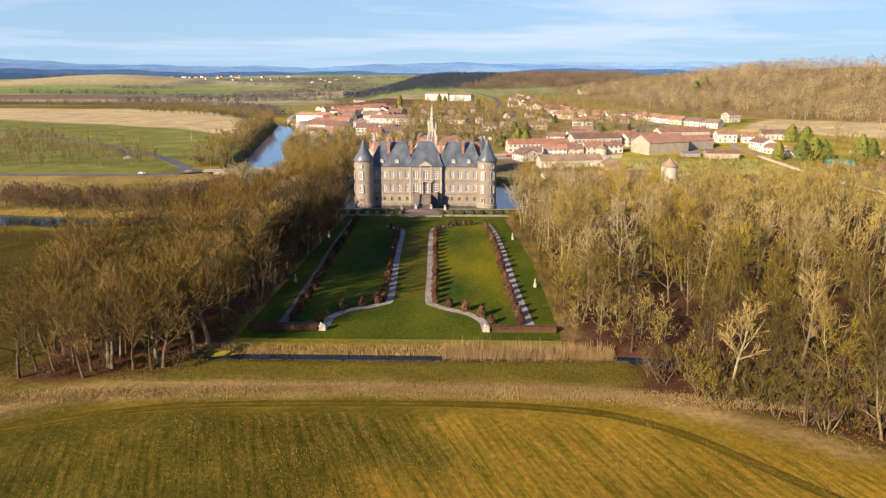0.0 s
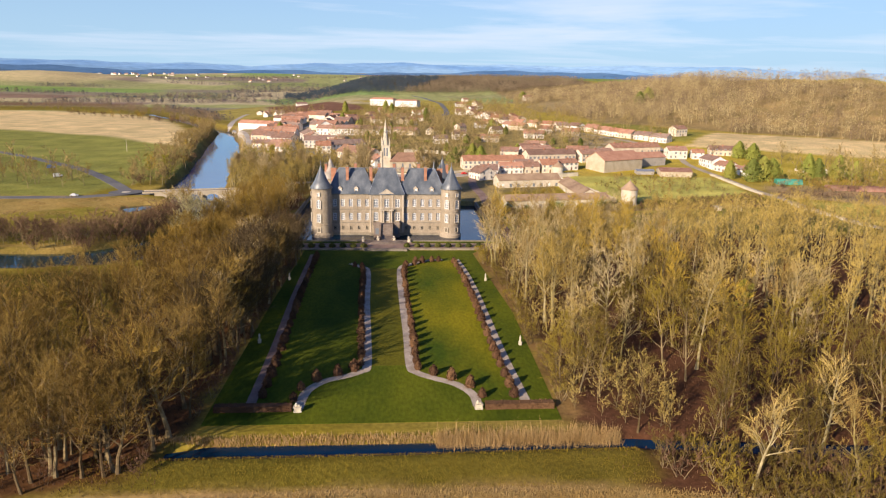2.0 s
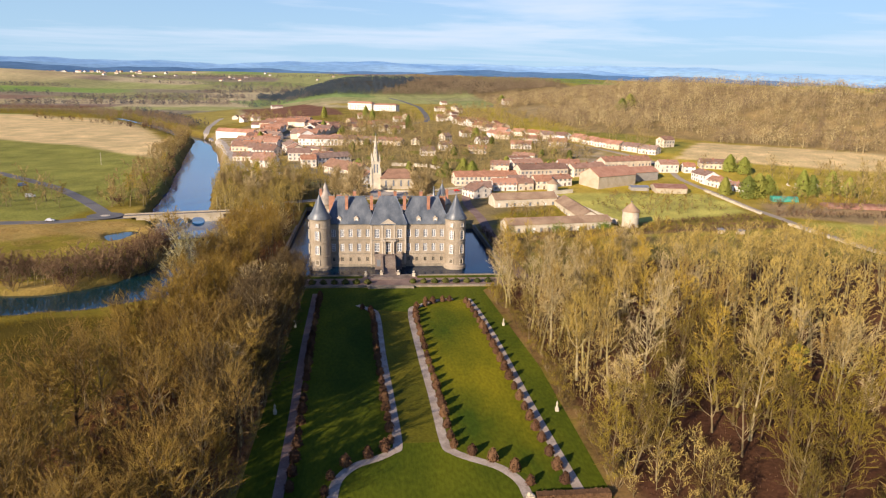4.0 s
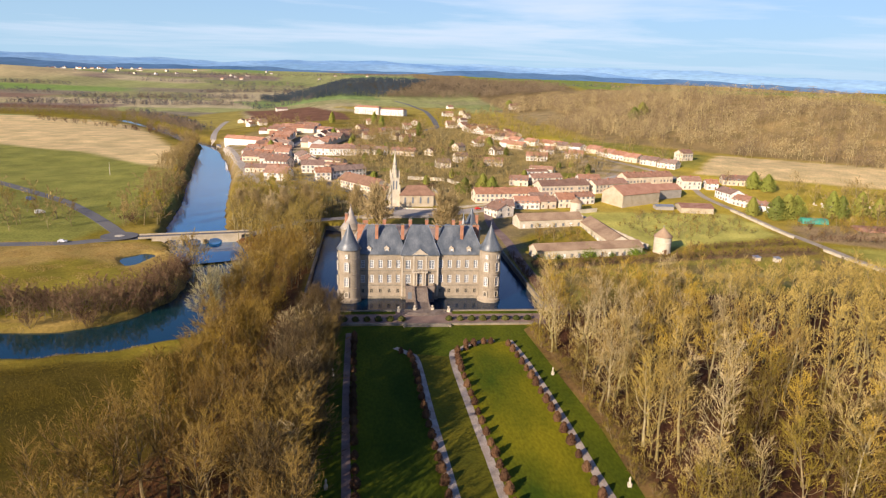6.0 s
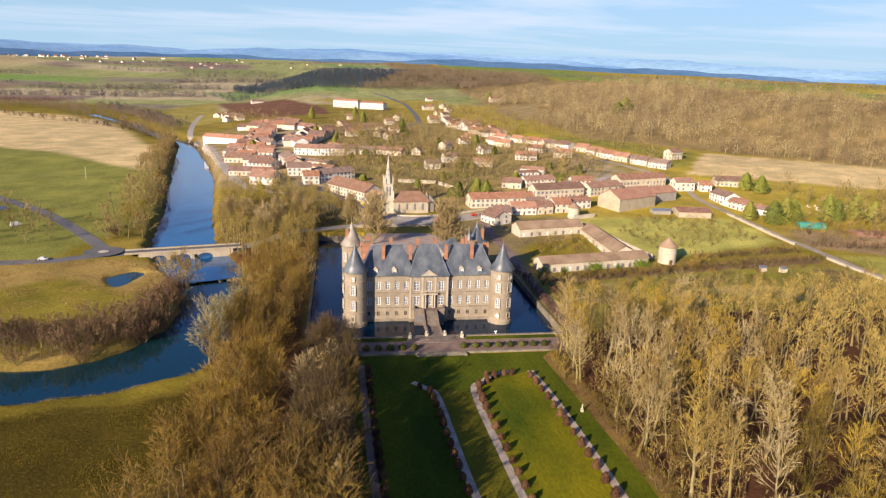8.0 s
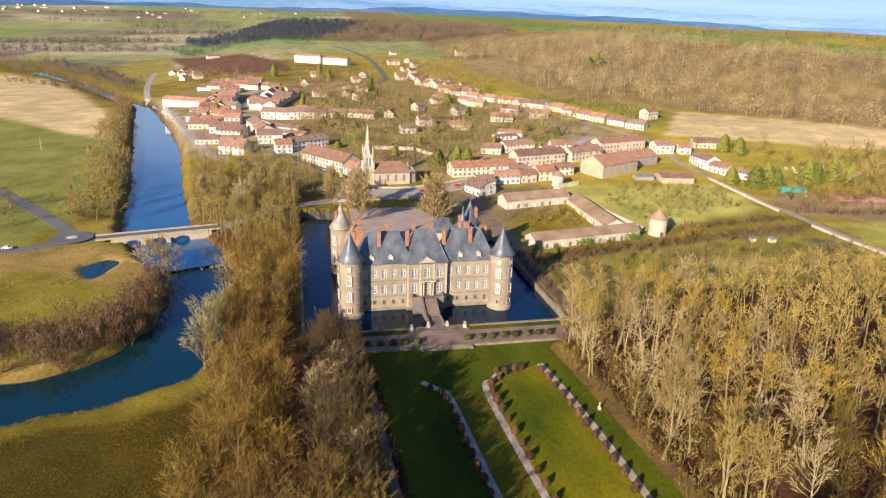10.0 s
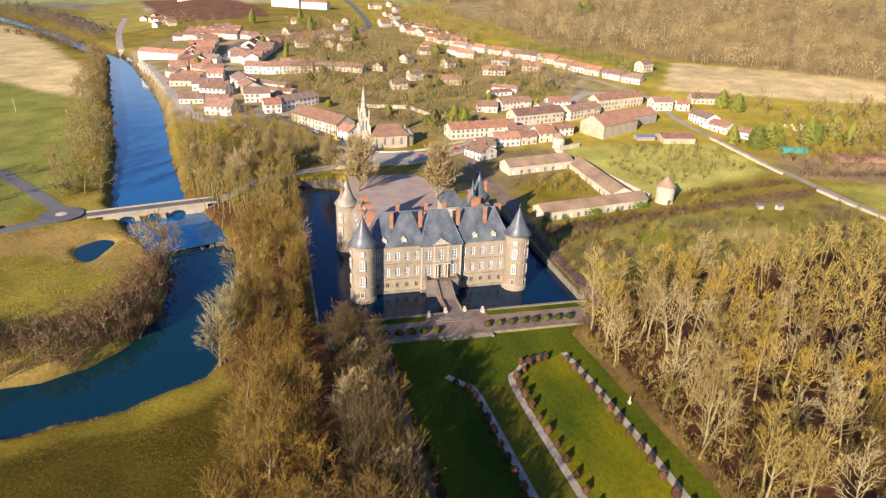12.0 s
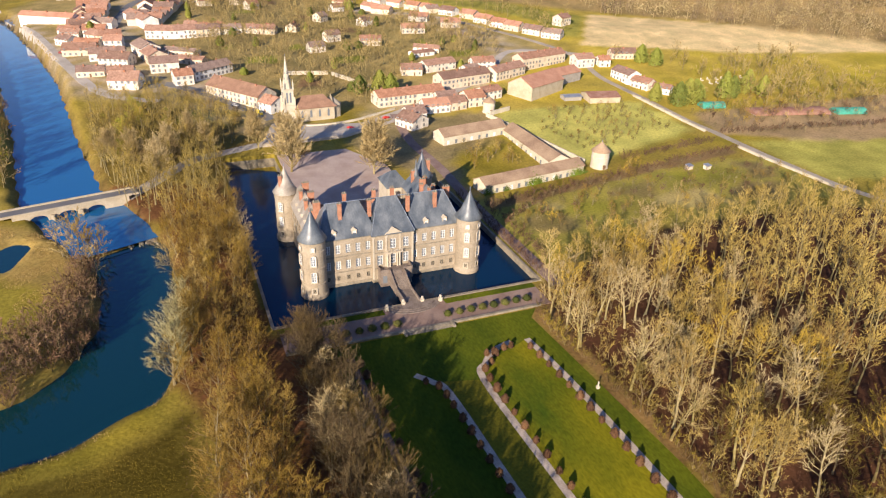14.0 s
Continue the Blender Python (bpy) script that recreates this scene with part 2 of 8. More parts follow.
M_ASPHALT = material("asphalt", (0.14, 0.14, 0.145), (0.19, 0.185, 0.18), 0.9, 3, 0.1, 0.1, grit=0.15)
M_LANE = material("lane_asphalt", (0.30, 0.255, 0.20), (0.40, 0.345, 0.27), 0.92, 2, 0.1, 0.1, grit=0.15)
M_ROAD_PALE = material("worn_road", (0.36, 0.32, 0.27), (0.46, 0.41, 0.35), 0.92, 2, 0.1, 0.1, grit=0.15)
# Shade and sun are put into the lawn colours: darker main lawn, yellower panel.
M_LAWN = material("mown_lawn", (0.040, 0.066, 0.004), (0.115, 0.13, 0.007), 0.95, 1.4, 0.055, 0.35, spec=0.1, grit=0.28, stretch=(1.0, 0.45, 1))
M_LAWN_SUNLIT = material("sunlit_lawn", (0.048, 0.080, 0.005), (0.225, 0.195, 0.008), 0.95, 1.4, 0.05, 0.35, spec=0.1, grit=0.28, stretch=(1.0, 0.45, 1))
M_LAWN_OLIVE = material("olive_lawn", (0.085, 0.085, 0.008), (0.17, 0.145, 0.012), 0.95, 1.4, 0.06, 0.35, spec=0.1, grit=0.28)
# River and moat: mirrored sky's blue is put into base and specular tint.
M_WATER = water_material("river_water", (0.015, 0.12, 0.30), 0.10, 0.5)
M_WATER_LOW = water_material("lower_river_water", (0.003, 0.030, 0.036), 0.09, 0.4)
M_MOAT = water_material("moat_water", (0.001, 0.018, 0.045), 0.08, 0.35)
for w_mt, w_tint in ((M_MOAT, (0.02, 0.30, 1.0, 1)), (M_WATER, (0.35, 0.75, 1.0, 1)), (M_WATER_LOW, (0.2, 0.65, 1.0, 1))):
    w_bs = w_mt.node_tree.nodes["Principled BSDF"]
    w_bs.inputs["Specular Tint"].default_value = w_tint
    w_bs.inputs["Specular IOR Level"].default_value = 0.45 if w_mt is M_MOAT else 1.0
    w_bs.inputs["IOR"].default_value = 1.33 if w_mt is M_MOAT else 1.45
    w_bs.inputs["Roughness"].default_value = 0.14 if w_mt is M_MOAT else 0.06
M_BARK = palette("grey_bark", [(0.17, 0.13, 0.07), (0.21, 0.17, 0.095), (0.12, 0.09, 0.05), (0.25, 0.205, 0.12), (0.15, 0.115, 0.06)], 0.95, 1.2, 0.35)
M_TWIG = palette("olive_twigs", [(0.401, 0.286, 0.072), (0.462, 0.339, 0.119), (0.339, 0.239, 0.068), (0.453, 0.311, 0.051), (0.442, 0.334, 0.136), (0.308, 0.206, 0.064)], 0.95, 0.7, 0.25)
M_TWIG_GREY = palette("grey_twigs", [(0.240, 0.156, 0.041), (0.276, 0.185, 0.053), (0.198, 0.127, 0.037), (0.306, 0.204, 0.046)], 0.95, 0.7, 0.25)
M_TWIG_BROWN = palette("brown_twigs", [(0.263, 0.170, 0.038), (0.303, 0.203, 0.052), (0.222, 0.142, 0.036), (0.279, 0.180, 0.033)], 0.95, 0.7, 0.25)
# olive twigs, darkened to carry the shade at the wood's front
M_TWIG_OLIVE = palette("shaded_olive_twigs", [(0.155, 0.115, 0.026), (0.20, 0.148, 0.026), (0.135, 0.098, 0.026), (0.26, 0.195, 0.03)], 0.95, 0.7, 0.25)
M_TWIG_RED = palette("russet_twigs", [(0.15, 0.085, 0.055), (0.19, 0.115, 0.068), (0.13, 0.075, 0.05)], 0.95, 0.8, 0.3)
M_BUSH = palette("beech_hedge", [(0.115, 0.062, 0.036), (0.14, 0.078, 0.042), (0.09, 0.05, 0.03)], 0.95, 5, 0.4)
M_BOXWOOD = palette("clipped_yew", [(0.075, 0.085, 0.022), (0.10, 0.10, 0.03), (0.055, 0.065, 0.02)], 0.9, 5, 0.4)
M_FIR = palette("conifer_needles", [(0.30, 0.33, 0.075), (0.35, 0.355, 0.085), (0.20, 0.235, 0.06)], 0.9, 2, 0.35)
M_BARK_PALE = palette("pale_bark", [(0.31, 0.25, 0.12), (0.36, 0.30, 0.165), (0.24, 0.19, 0.085), (0.30, 0.25, 0.105), (0.20, 0.155, 0.07)], 0.95, 1.2, 0.35)
M_BARK_DARK = palette("dark_bark", [(0.126, 0.089, 0.047), (0.168, 0.124, 0.068), (0.096, 0.067, 0.036), (0.240, 0.184, 0.099)], 0.95, 1.2, 0.35)
M_IVY = palette("ivy_leaves", [(0.16, 0.22, 0.03), (0.20, 0.25, 0.035), (0.12, 0.17, 0.03)], 0.8, 3, 0.3)
M_MISTLE = palette("mistletoe", [(0.22, 0.21, 0.035), (0.26, 0.235, 0.05)], 0.9, 3, 0.3)
M_TWIG_MASS = material("wood_twigs", (0.330, 0.233, 0.055), (0.480, 0.361, 0.111), 0.95, 0.8, 0.11, 0, grit=0.3)
M_BARK_MASS = material("wood_bark", (0.17, 0.135, 0.065), (0.28, 0.23, 0.11), 0.95, 1.2, 0.15, 0, grit=0.3)
M_GARDENWOOD = material("garden_twigs", (0.23, 0.165, 0.065), (0.38, 0.29, 0.115), 0.95, 0.6, 0.07, 0, grit=0.35)
M_SCRUB = material("scrub_twigs", (0.15, 0.115, 0.055), (0.27, 0.225, 0.11), 0.95, 0.8, 0.12, 0, grit=0.3)
M_REED = material("dry_reeds", (0.34, 0.22, 0.09), (0.43, 0.29, 0.13), 0.95, 3, 0.3, 0.2, grit=0.3)
M_TARP = material("green_tarpaulin", (0.05, 0.26, 0.19), (0.08, 0.34, 0.26), 0.6, 2, 0.4, 0.2)
M_RUST = material("rusty_sheet_roof", (0.26, 0.13, 0.09), (0.34, 0.20, 0.15), 0.8, 2, 0.3, 0.2)
M_METAL = material("galvanised_steel", (0.35, 0.36, 0.37), (0.45, 0.46, 0.47), 0.45, 4, 0.5, 0.05, metal=0.6, spec=0.4)

# ---- the lie of the land ----
def sst(t):
    t = np.clip(t, 0, 1)
    return t * t * (3 - 2 * t)


LEFT_Y, LEFT_Z = [-400, 0, 100, 300, 600, 1000, 1500, 2200, 3000, 3800, 4600], [0, 0, 4, 6, 9, 12, 20, 42, 70, 105, 165]
MID_Y, MID_Z = [-400, 60, 120, 170, 250, 330, 450, 700, 950, 1500, 2200, 3000, 3800, 4600], [0, 0, 2, 4.5, 9, 14, 18, 24, 29, 45, 60, 80, 110, 150]
RIVER = [(-420, -20, 11), (-300, -30, 11), (-220, -36, 10), (-170, -42, 10), (-133, -47, 10), (-119, -45.5, 10), (-103, -40, 12), (-90, -29, 14), (-84, -8, 11), (-83, 15, 10), (-86, 45, 12), (-100, 78, 15), (-114, 111, 15), (-128, 195, 14), (-147, 303, 17), (-168, 400, 15), (-199, 538, 9), (-236, 593, 10), (-310, 741, 9), (-420, 900, 8)]
CANAL = [(-36, -183, 0.7), (-29, -181.8, 1.6), (7, -181.8, 1.5), (47, -181.4, 1.3), (90, -186, 1.8), (130, -190, 1.8)]
MOAT = [(-45, -19.5), (47.5, -19.5), (47.5, 78), (30, 78), (30, 62), (-20, 62), (-20, 130), (-45, 130)]


def broad_height(x, y):
    a, b = np.interp(y, LEFT_Y, LEFT_Z), np.interp(y, MID_Y, MID_Z)
    k = sst((x + 260) / 200)
    z = a * (1 - k) + b * k
    z = z + 5 * sst((x - 120) / 150) * sst((y - 180) / 150)
    d1, d2 = (x - 240) * 0.605 + (y - 460) * 0.796, (x - 225) * 0.97
    u = np.where(np.abs(d1 - d2) > 60, np.minimum(d1, d2), np.minimum(d1, d2) - (60 - np.abs(d1 - d2)) ** 2 / 240)
    ridge = z + 31 * sst((x + 300) / 320) * np.exp(-((y - 1750) / 260) ** 2)
    fade = 1 - 0.35 * sst((u - 700) / 1500)
    z = np.maximum(z, z + (74 * fade - z) * sst(u / 300))
    z = z + sst((u - 10) / 120) * sst((900 - u) / 300) * (7.0 * ripple(x, y, 75, 1.7) + 3.0 * ripple(y, x, 33, 0.6))
    z = z + 46 * np.exp(-((x + 1480) / 380) ** 2 - ((y - 2620) / 420) ** 2)
    # wooded spur beyond the village
    return np.maximum(z, ridge)


def reach(x, y, line):
    """Distance beyond the banks of a watercourse given as rows (x, y, half width); negative inside."""
    best = np.full(np.shape(x), 1e9)
    for (ax, ay, aw), (bx, by, bw) in zip(line, line[1:]):
        l2 = (bx - ax) ** 2 + (by - ay) ** 2
        t = np.clip(((x - ax) * (bx - ax) + (y - ay) * (by - ay)) / l2, 0, 1)
        best = np.minimum(best, np.hypot(x - ax - t * (bx - ax), y - ay - t * (by - ay)) - aw - t * (bw - aw))
    return best


def inside(x, y, ring):
    c = np.zeros(np.shape(x), bool)
    for (ax, ay), (bx, by) in zip(ring, ring[1:] + ring[:1]):
        if ay != by:
            c ^= ((ay > y) != (by > y)) & (x < (bx - ax) * (y - ay) / (by - ay) + ax)
    return c


def ripple(x, y, s, seed=0.0):
    return (np.sin(x / s * 1.7 + seed + 1.3 * np.sin(y / s * 1.1 + seed)) + np.sin(y / s * 1.9 + 2.1 * seed + 1.7 * np.sin(x / s * 0.8))) / 2


def river_level(y):
    return np.where(y > 52, -0.7 + 0.012 * np.maximum(0, y - 110), -1.5)


def height(x, y):
    x, y = np.asarray(x, float), np.asarray(y, float)
    z = broad_height(x, y)
    calm = np.clip((np.hypot(x, y + 80) - 200) / 300, 0, 1)
    z = z + ripple(x, y, 60) * 0.8 * calm + ripple(x, y, 300, 2) * 5 * np.clip((np.hypot(x, y) - 1200) / 1500, 0, 1)
    rv = reach(x, y, RIVER) + 0.9 * ripple(x, y, 5, 1)
    bed = river_level(y) - 1.5
    z = np.where(rv < 6, bed + (np.maximum(z, bed + 2.3) - bed) * sst((rv + 1.5) / 6), z)
    cn = reach(x, y, CANAL)
    z = np.where(cn < 3, -2.2 + (z + 2.2) * sst((cn + 1) / 3.2), z)
    pd = np.hypot((x + 127) / 1.0, (y - 57) / 1.5) - 5.6 + 1.7 * ripple(x, y, 4.5, 2)
    z = np.where(pd < 4, -1.2 + (z + 1.2) * sst((pd + 1) / 4), z)
    z = np.where(inside(x, y, MOAT), -4.0, z)
    return z


def ground_z(x, y):
    return float(height(np.array([x]), np.array([y]))[0])


def steps(*spans):
    out = []
    for a, b, d in spans:
        out += list(np.arange(a, b, d))
    return out


def spread(a, b, d0, grow):
    out, d = [], d0
    while a < b:
        out.append(a)
        d *= grow
        a += d
    return out + [b]


gx = sorted(set([-v for v in spread(240, 4700, 5, 1.075)] + steps((-240, -160, 4), (-160, 60, 2.0), (60, 300, 3.5)) + spread(300, 4700, 5, 1.075) + [-45.02, -44.98, 47.48, 47.52, -20.02, -19.98, 29.98, 30.02]))
gy = sorted(set(steps((-420, -240, 6), (-240, 140, 2.0), (140, 420, 4)) + spread(420, 4600, 6, 1.04) + [-19.52, -19.48, 61.98, 62.02, 77.98, 78.02, 129.98, 130.02]))
GX, GY = np.meshgrid(np.array(gx), np.array(gy))
GZ = height(GX, GY)
nx, ny = len(gx), len(gy)
idx = np.arange(nx * ny).reshape(ny, nx)
quads = np.stack([idx[:-1, :-1], idx[:-1, 1:], idx[1:, 1:], idx[1:, :-1]], -1).reshape(-1, 4)
g_me = bpy.data.meshes.new("ground")
g_me.vertices.add(nx * ny)
g_me.vertices.foreach_set("co", np.stack([GX, GY, GZ], -1).ravel())
g_me.loops.add(quads.size)
g_me.loops.foreach_set("vertex_index", quads.ravel())
g_me.polygons.add(len(quads))
g_me.polygons.foreach_set("loop_start", np.arange(0, quads.size, 4))
g_me.update(calc_edges=True)
g_me.polygons.foreach_set("use_smooth", [True] * len(quads))

# land cover, as colours of the ground; some shade is put in too
C_MEADOW, C_DRY, C_LITTER = (0.235, 0.185, 0.022), (0.39, 0.27, 0.10), (0.10, 0.046, 0.024)
C_TAN, C_GREEN, C_PLOUGH, C_BANK = (0.64, 0.485, 0.24), (0.245, 0.245, 0.055), (0.185, 0.092, 0.055), (0.13, 0.088, 0.035)
WOOD_RIGHT = [(36, -172), (37.5, -110), (35, -75), (33, -40), (42, -26), (58, -19), (92, -3), (137, 0), (190, -2), (260, -20), (300, -60), (300, -290), (120, -250), (78, -217), (57, -203), (43, -196), (47, -184)]
WOOD_LEFT = [(-33, -176), (-32, -120), (-31, -40), (-47, -22), (-47, 132), (-24, 150), (-50, 190), (-70, 225), (-106, 215), (-98, 112), (-74, 60), (-70, 0), (-74, -40), (-66, -60), (-69, -100), (-78, -152), (-66, -197), (-40, -192)]


def soft(ring, w=3.0, jig=2.0):
    """Cover of a plot with a ragged edge, 0 to 1."""
    jx, jy = GX + jig * ripple(GX, GY, 7, 3), GY + jig * ripple(GY, GX, 7, 5)
    return sum(inside(jx + dx, jy + dy, ring).astype(float) for dx, dy in ((0, 0), (w, 0), (-w, 0), (0, w), (0, -w))) / 5


def plot(ring, colour, amount=1.0, w=3.0, jig=2.0):
    global COL
    k = (soft(ring, w, jig) * amount)[..., None]
    COL = COL * (1 - k) + np.array(colour) * k


COL = np.ones(GX.shape + (3,)) * np.array(C_MEADOW) * (1 + 0.7 * sst((GY - 60) / 120) * sst((GX - 40) / 60))[..., None]
patch = np.clip(0.5 + 0.5 * ripple(GX, GY, 23, 4) + 0.25 * ripple(GX, GY, 9, 2), 0, 1)[..., None]
COL = COL * (1 - 0.32 * patch) + np.array(C_DRY) * 0.32 * patch
# far country: strips of fields and woods
rng = np.random.RandomState(3)
far = [(0.25, 0.28, 0.10), (0.50, 0.42, 0.25), (0.26, 0.19, 0.15), (0.30, 0.29, 0.13), (0.22, 0.31, 0.10), (0.26, 0.22, 0.15), (0.44, 0.37, 0.20), (0.33, 0.34, 0.13)]
ca, cb = np.floor((GX + 0.25 * GY + 60 * ripple(GX, GY, 200)) / np.where(GY > 1300, 380, 230)), np.floor((GY - 0.2 * GX + 50 * ripple(GY, GX, 260)) / np.where(GY > 1300, 330, 170))
pick = ((ca * 7 + cb * 13 + ca * cb * 3) % 8).astype(int)
far_col = np.array(far)[pick]
k_far = np.clip((GY - 950) / 60, 0, 1) * np.where(GX < 500, 1, 0)
k_far = np.maximum(k_far, np.clip((-GX - 520) / 60, 0, 1))[..., None]
COL = COL * (1 - k_far) + far_col * k_far
plot([(-1000, -60), (-190, 20), (-135, 170), (-160, 310), (-205, 430), (-300, 440), (-700, 640), (-1200, 800)], C_GREEN)
plot([(-300, 440), (-235, 372), (-178, 306), (-203, 430), (-270, 590), (-345, 755), (-445, 855), (-620, 930), (-900, 940), (-1200, 870), (-700, 640)], C_TAN, 1, 3, 1)
plot([(-1200, 960), (-620, 950), (-330, 800), (-260, 900), (-430, 1090), (-1400, 1120)], C_MEADOW)
plot([(-1500, 1160), (-560, 1110), (-560, 1230), (-1500, 1290)], C_PLOUGH)
plot([(-1750, 2150), (-1150, 2250), (-1080, 2700), (-1500, 2800), (-1900, 2600)], (0.52, 0.42, 0.22), 0.9, 30, 20)
plot([(-1500, 1800), (-700, 1850), (-760, 2080), (-1500, 2080)], (0.20, 0.30, 0.07), 0.9, 20, 15)
plot([(-1700, 1380), (-800, 1480), (-820, 1640), (-1700, 1700)], (0.24, 0.15, 0.105), 0.9, 20, 10)
plot([(-278, 1205), (-139, 1160), (-60, 900), (-45, 790), (-116, 752), (-170, 800), (-216, 960)], C_PLOUGH, 1, 2, 1)
plot([(-330, 1050), (-290, 800), (-230, 690), (-180, 760), (-230, 960), (-280, 1190)], (0.36, 0.29, 0.07))
plot([(-100, 1100), (180, 1120), (110, 940), (-30, 990)], (0.38, 0.30, 0.06))
plot([(330, 392), (254, 282), (378, 246), (530, 222), (760, 170), (800, 230), (600, 281), (447, 322)], C_TAN, 1, 2, 1.5)
plot([(240, 420), (200, 470), (205, 540), (262, 470), (300, 400), (320, 385), (262, 300), (240, 330), (262, 360)], (0.29, 0.26, 0.05))
u_hill = np.minimum((GX - 240) * 0.605 + (GY - 460) * 0.796, (GX - 225) * 0.97)
k_w = (np.clip((u_hill - 8) / 15, 0, 1) * np.clip((330 - u_hill) / 30, 0, 1))[..., None]
COL = COL * (1 - k_w) + np.array((0.27, 0.195, 0.085)) * k_w
k_p = np.clip((u_hill - 330) / 25, 0, 1)[..., None] * np.clip((1300 - u_hill) / 300, 0, 1)[..., None]
COL = COL * (1 - k_p) + np.array((0.22, 0.27, 0.055)) * k_p
plot([(215, 700), (270, 760), (300, 900), (255, 960), (215, 860)], (0.33, 0.25, 0.12))
k_s = np.clip(1.25 - (((GX - 110) / 420) ** 2 + ((GY - 1680) / 290) ** 2), 0, 1)[..., None] * 0.95
COL = COL * (1 - k_s) + np.array((0.075, 0.058, 0.035)) * k_s
plot(WOOD_RIGHT, C_LITTER, 1, 2, 2)
plot([(36.5, -172), (38, -110), (36, -75), (34, -42), (41, -29), (45, -33), (40.5, -60), (42, -110), (42, -172)], (0.26, 0.165, 0.06), 0.8, 1, 1)
plot(WOOD_LEFT, (0.135, 0.062, 0.025), 1, 2, 2)
plot([(-47, 100), (-47, 132), (-24, 150), (-50, 190), (-70, 225), (-106, 215), (-98, 112)], (0.20, 0.15, 0.035), 0.85)
plot([(-62, 186), (-44, 182), (-42, 200), (-56, 210)], (0.10, 0.15, 0.02), 0.9, 2, 2)
plot([(-185, 78), (-130, 82), (-100, 60), (-92, 20), (-100, -10), (-120, -32), (-190, -28), (-260, -20), (-260, 70)], (0.36, 0.25, 0.075))
plot([(-185, 30), (-150, 55), (-112, 30), (-104, -5), (-130, -25), (-185, -20)], (0.25, 0.205, 0.03))
plot([(-500, -300), (-500, -215), (-65, -206), (-30, -203), (30, -201), (45, -203), (75, -220), (140, -262), (140, -420), (-500, -420)], (0.285, 0.182, 0.018), 1, 2, 1)
plot([(-500, -62), (-130, -66), (-92, -62), (-72, -50), (-67, -100), (-76, -150), (-68, -195), (-500, -212)], (0.082, 0.061, 0.009))
plot([(-44, -195), (50, -195), (48, -183.5), (-34, -184.5)], (0.165, 0.132, 0.018), 0.8, 2, 2)
plot([(-75, -208), (-62, -203), (-52, -197), (-37, -195), (-22, -194.5), (34, -194.5), (44, -197), (60, -206), (75, -217), (73, -221), (58, -210), (44, -202), (28, -200), (-6, -200.7), (-25, -201.2), (-39, -202.6), (-52, -206.4), (-58, -211), (-75, -222)], (0.41, 0.265, 0.105), 0.9, 1, 0.8)
plot([(-130, 250), (-60, 240), (0, 205), (50, 190), (110, 195), (150, 240), (230, 260), (235, 300), (170, 430), (120, 500), (150, 640), (120, 700), (-60, 640), (-160, 640), (-190, 560), (-150, 420)], (0.31, 0.235, 0.105), 0.75, 8, 6)
for k, (px_, py_) in enumerate([(20, 240), (60, 290), (30, 330), (80, 380), (0, 300), (130, 330), (60, 440), (10, 470), (100, 260), (40, 520), (150, 290), (-20, 340), (170, 350), (110, 540), (-10, 560)]):
    a_ = 8 + 5 * math.sin(k * 2.1)
    plot([(px_ - a_, py_ - 7), (px_ + a_, py_ - 9), (px_ + a_ + 3, py_ + 8), (px_ - a_ + 4, py_ + 10)], (0.23, 0.24, 0.035) if k % 3 else (0.22, 0.13, 0.07), 0.9, 2, 2)
plot([(18, 130), (30, 150), (60, 158), (108, 168), (118, 150), (100, 120), (62, 100), (56, 60), (50, 62)], (0.24, 0.185, 0.095), 0.85, 4, 4)
street = [(-12, 180, 5), (-35, 222, 5), (-63, 256, 5), (-79, 258, 5), (-92, 330, 5), (-98, 405, 5), (-93, 470, 5), (-70, 560, 5), (20, 610, 5)]
lane = [(57, 172, 4), (110, 205, 4), (150, 240, 4), (190, 285, 4), (170, 425, 4), (110, 480, 4)]
for line_, reach_w in ((street, 26.0), (lane, 18.0), ([(-101, 248, 3), (-127, 325, 3), (-155, 430, 3), (-192, 528, 3)], 12.0)):
    k_y = (np.clip(1.2 - np.maximum(reach(GX, GY, line_), 0) / reach_w, 0, 1) * np.clip(0.5 + 0.6 * ripple(GX, GY, 6, 8), 0.1, 0.9))[..., None]
    COL = COL * (1 - k_y) + np.array((0.42, 0.34, 0.24)) * k_y
# shade put into the colour: left end of the near field darkened
plot([(-95, -210), (-20, -205), (20, -206), (-5, -250), (-60, -300), (-120, -300), (-120, -212)], (0.088, 0.076, 0.009), 0.85, 6, 6)
plot([(47.5, -15), (110, 5), (140, 4), (230, 8), (232, 60), (140, 62), (118, 50), (58, 46), (48, 30)], (0.30, 0.265, 0.055), 0.8, 4, 4)
for k, (px_, py_, a_, b_) in enumerate([(75, 20, 12, 7), (100, 30, 14, 6), (150, 25, 20, 8), (190, 22, 16, 9), (130, 40, 16, 5), (175, 48, 18, 5), (85, 38, 9, 5), (210, 45, 8, 10), (150, 100, 14, 8), (180, 130, 16, 10), (205, 125, 8, 14), (165, 150, 14, 6), (260, 110, 20, 8), (300, 120, 24, 8), (280, 70, 26, 8), (340, 90, 26, 8), (250, 40, 12, 14)]):
    plot([(px_ - a_, py_ - b_), (px_ + a_ * 0.7, py_ - b_ * 1.2), (px_ + a_, py_ + b_ * 0.8), (px_ - a_ * 0.6, py_ + b_)], ((0.20, 0.15, 0.065), (0.25, 0.235, 0.03), (0.42, 0.33, 0.13), (0.17, 0.12, 0.06))[k % 4], 0.8, 3, 4)
plot([(58, 41), (100, 46.5), (157, 58), (221, 67.5), (221, 74.5), (157, 65), (100, 53), (58, 47)], (0.20, 0.125, 0.065), 0.9, 1, 1)
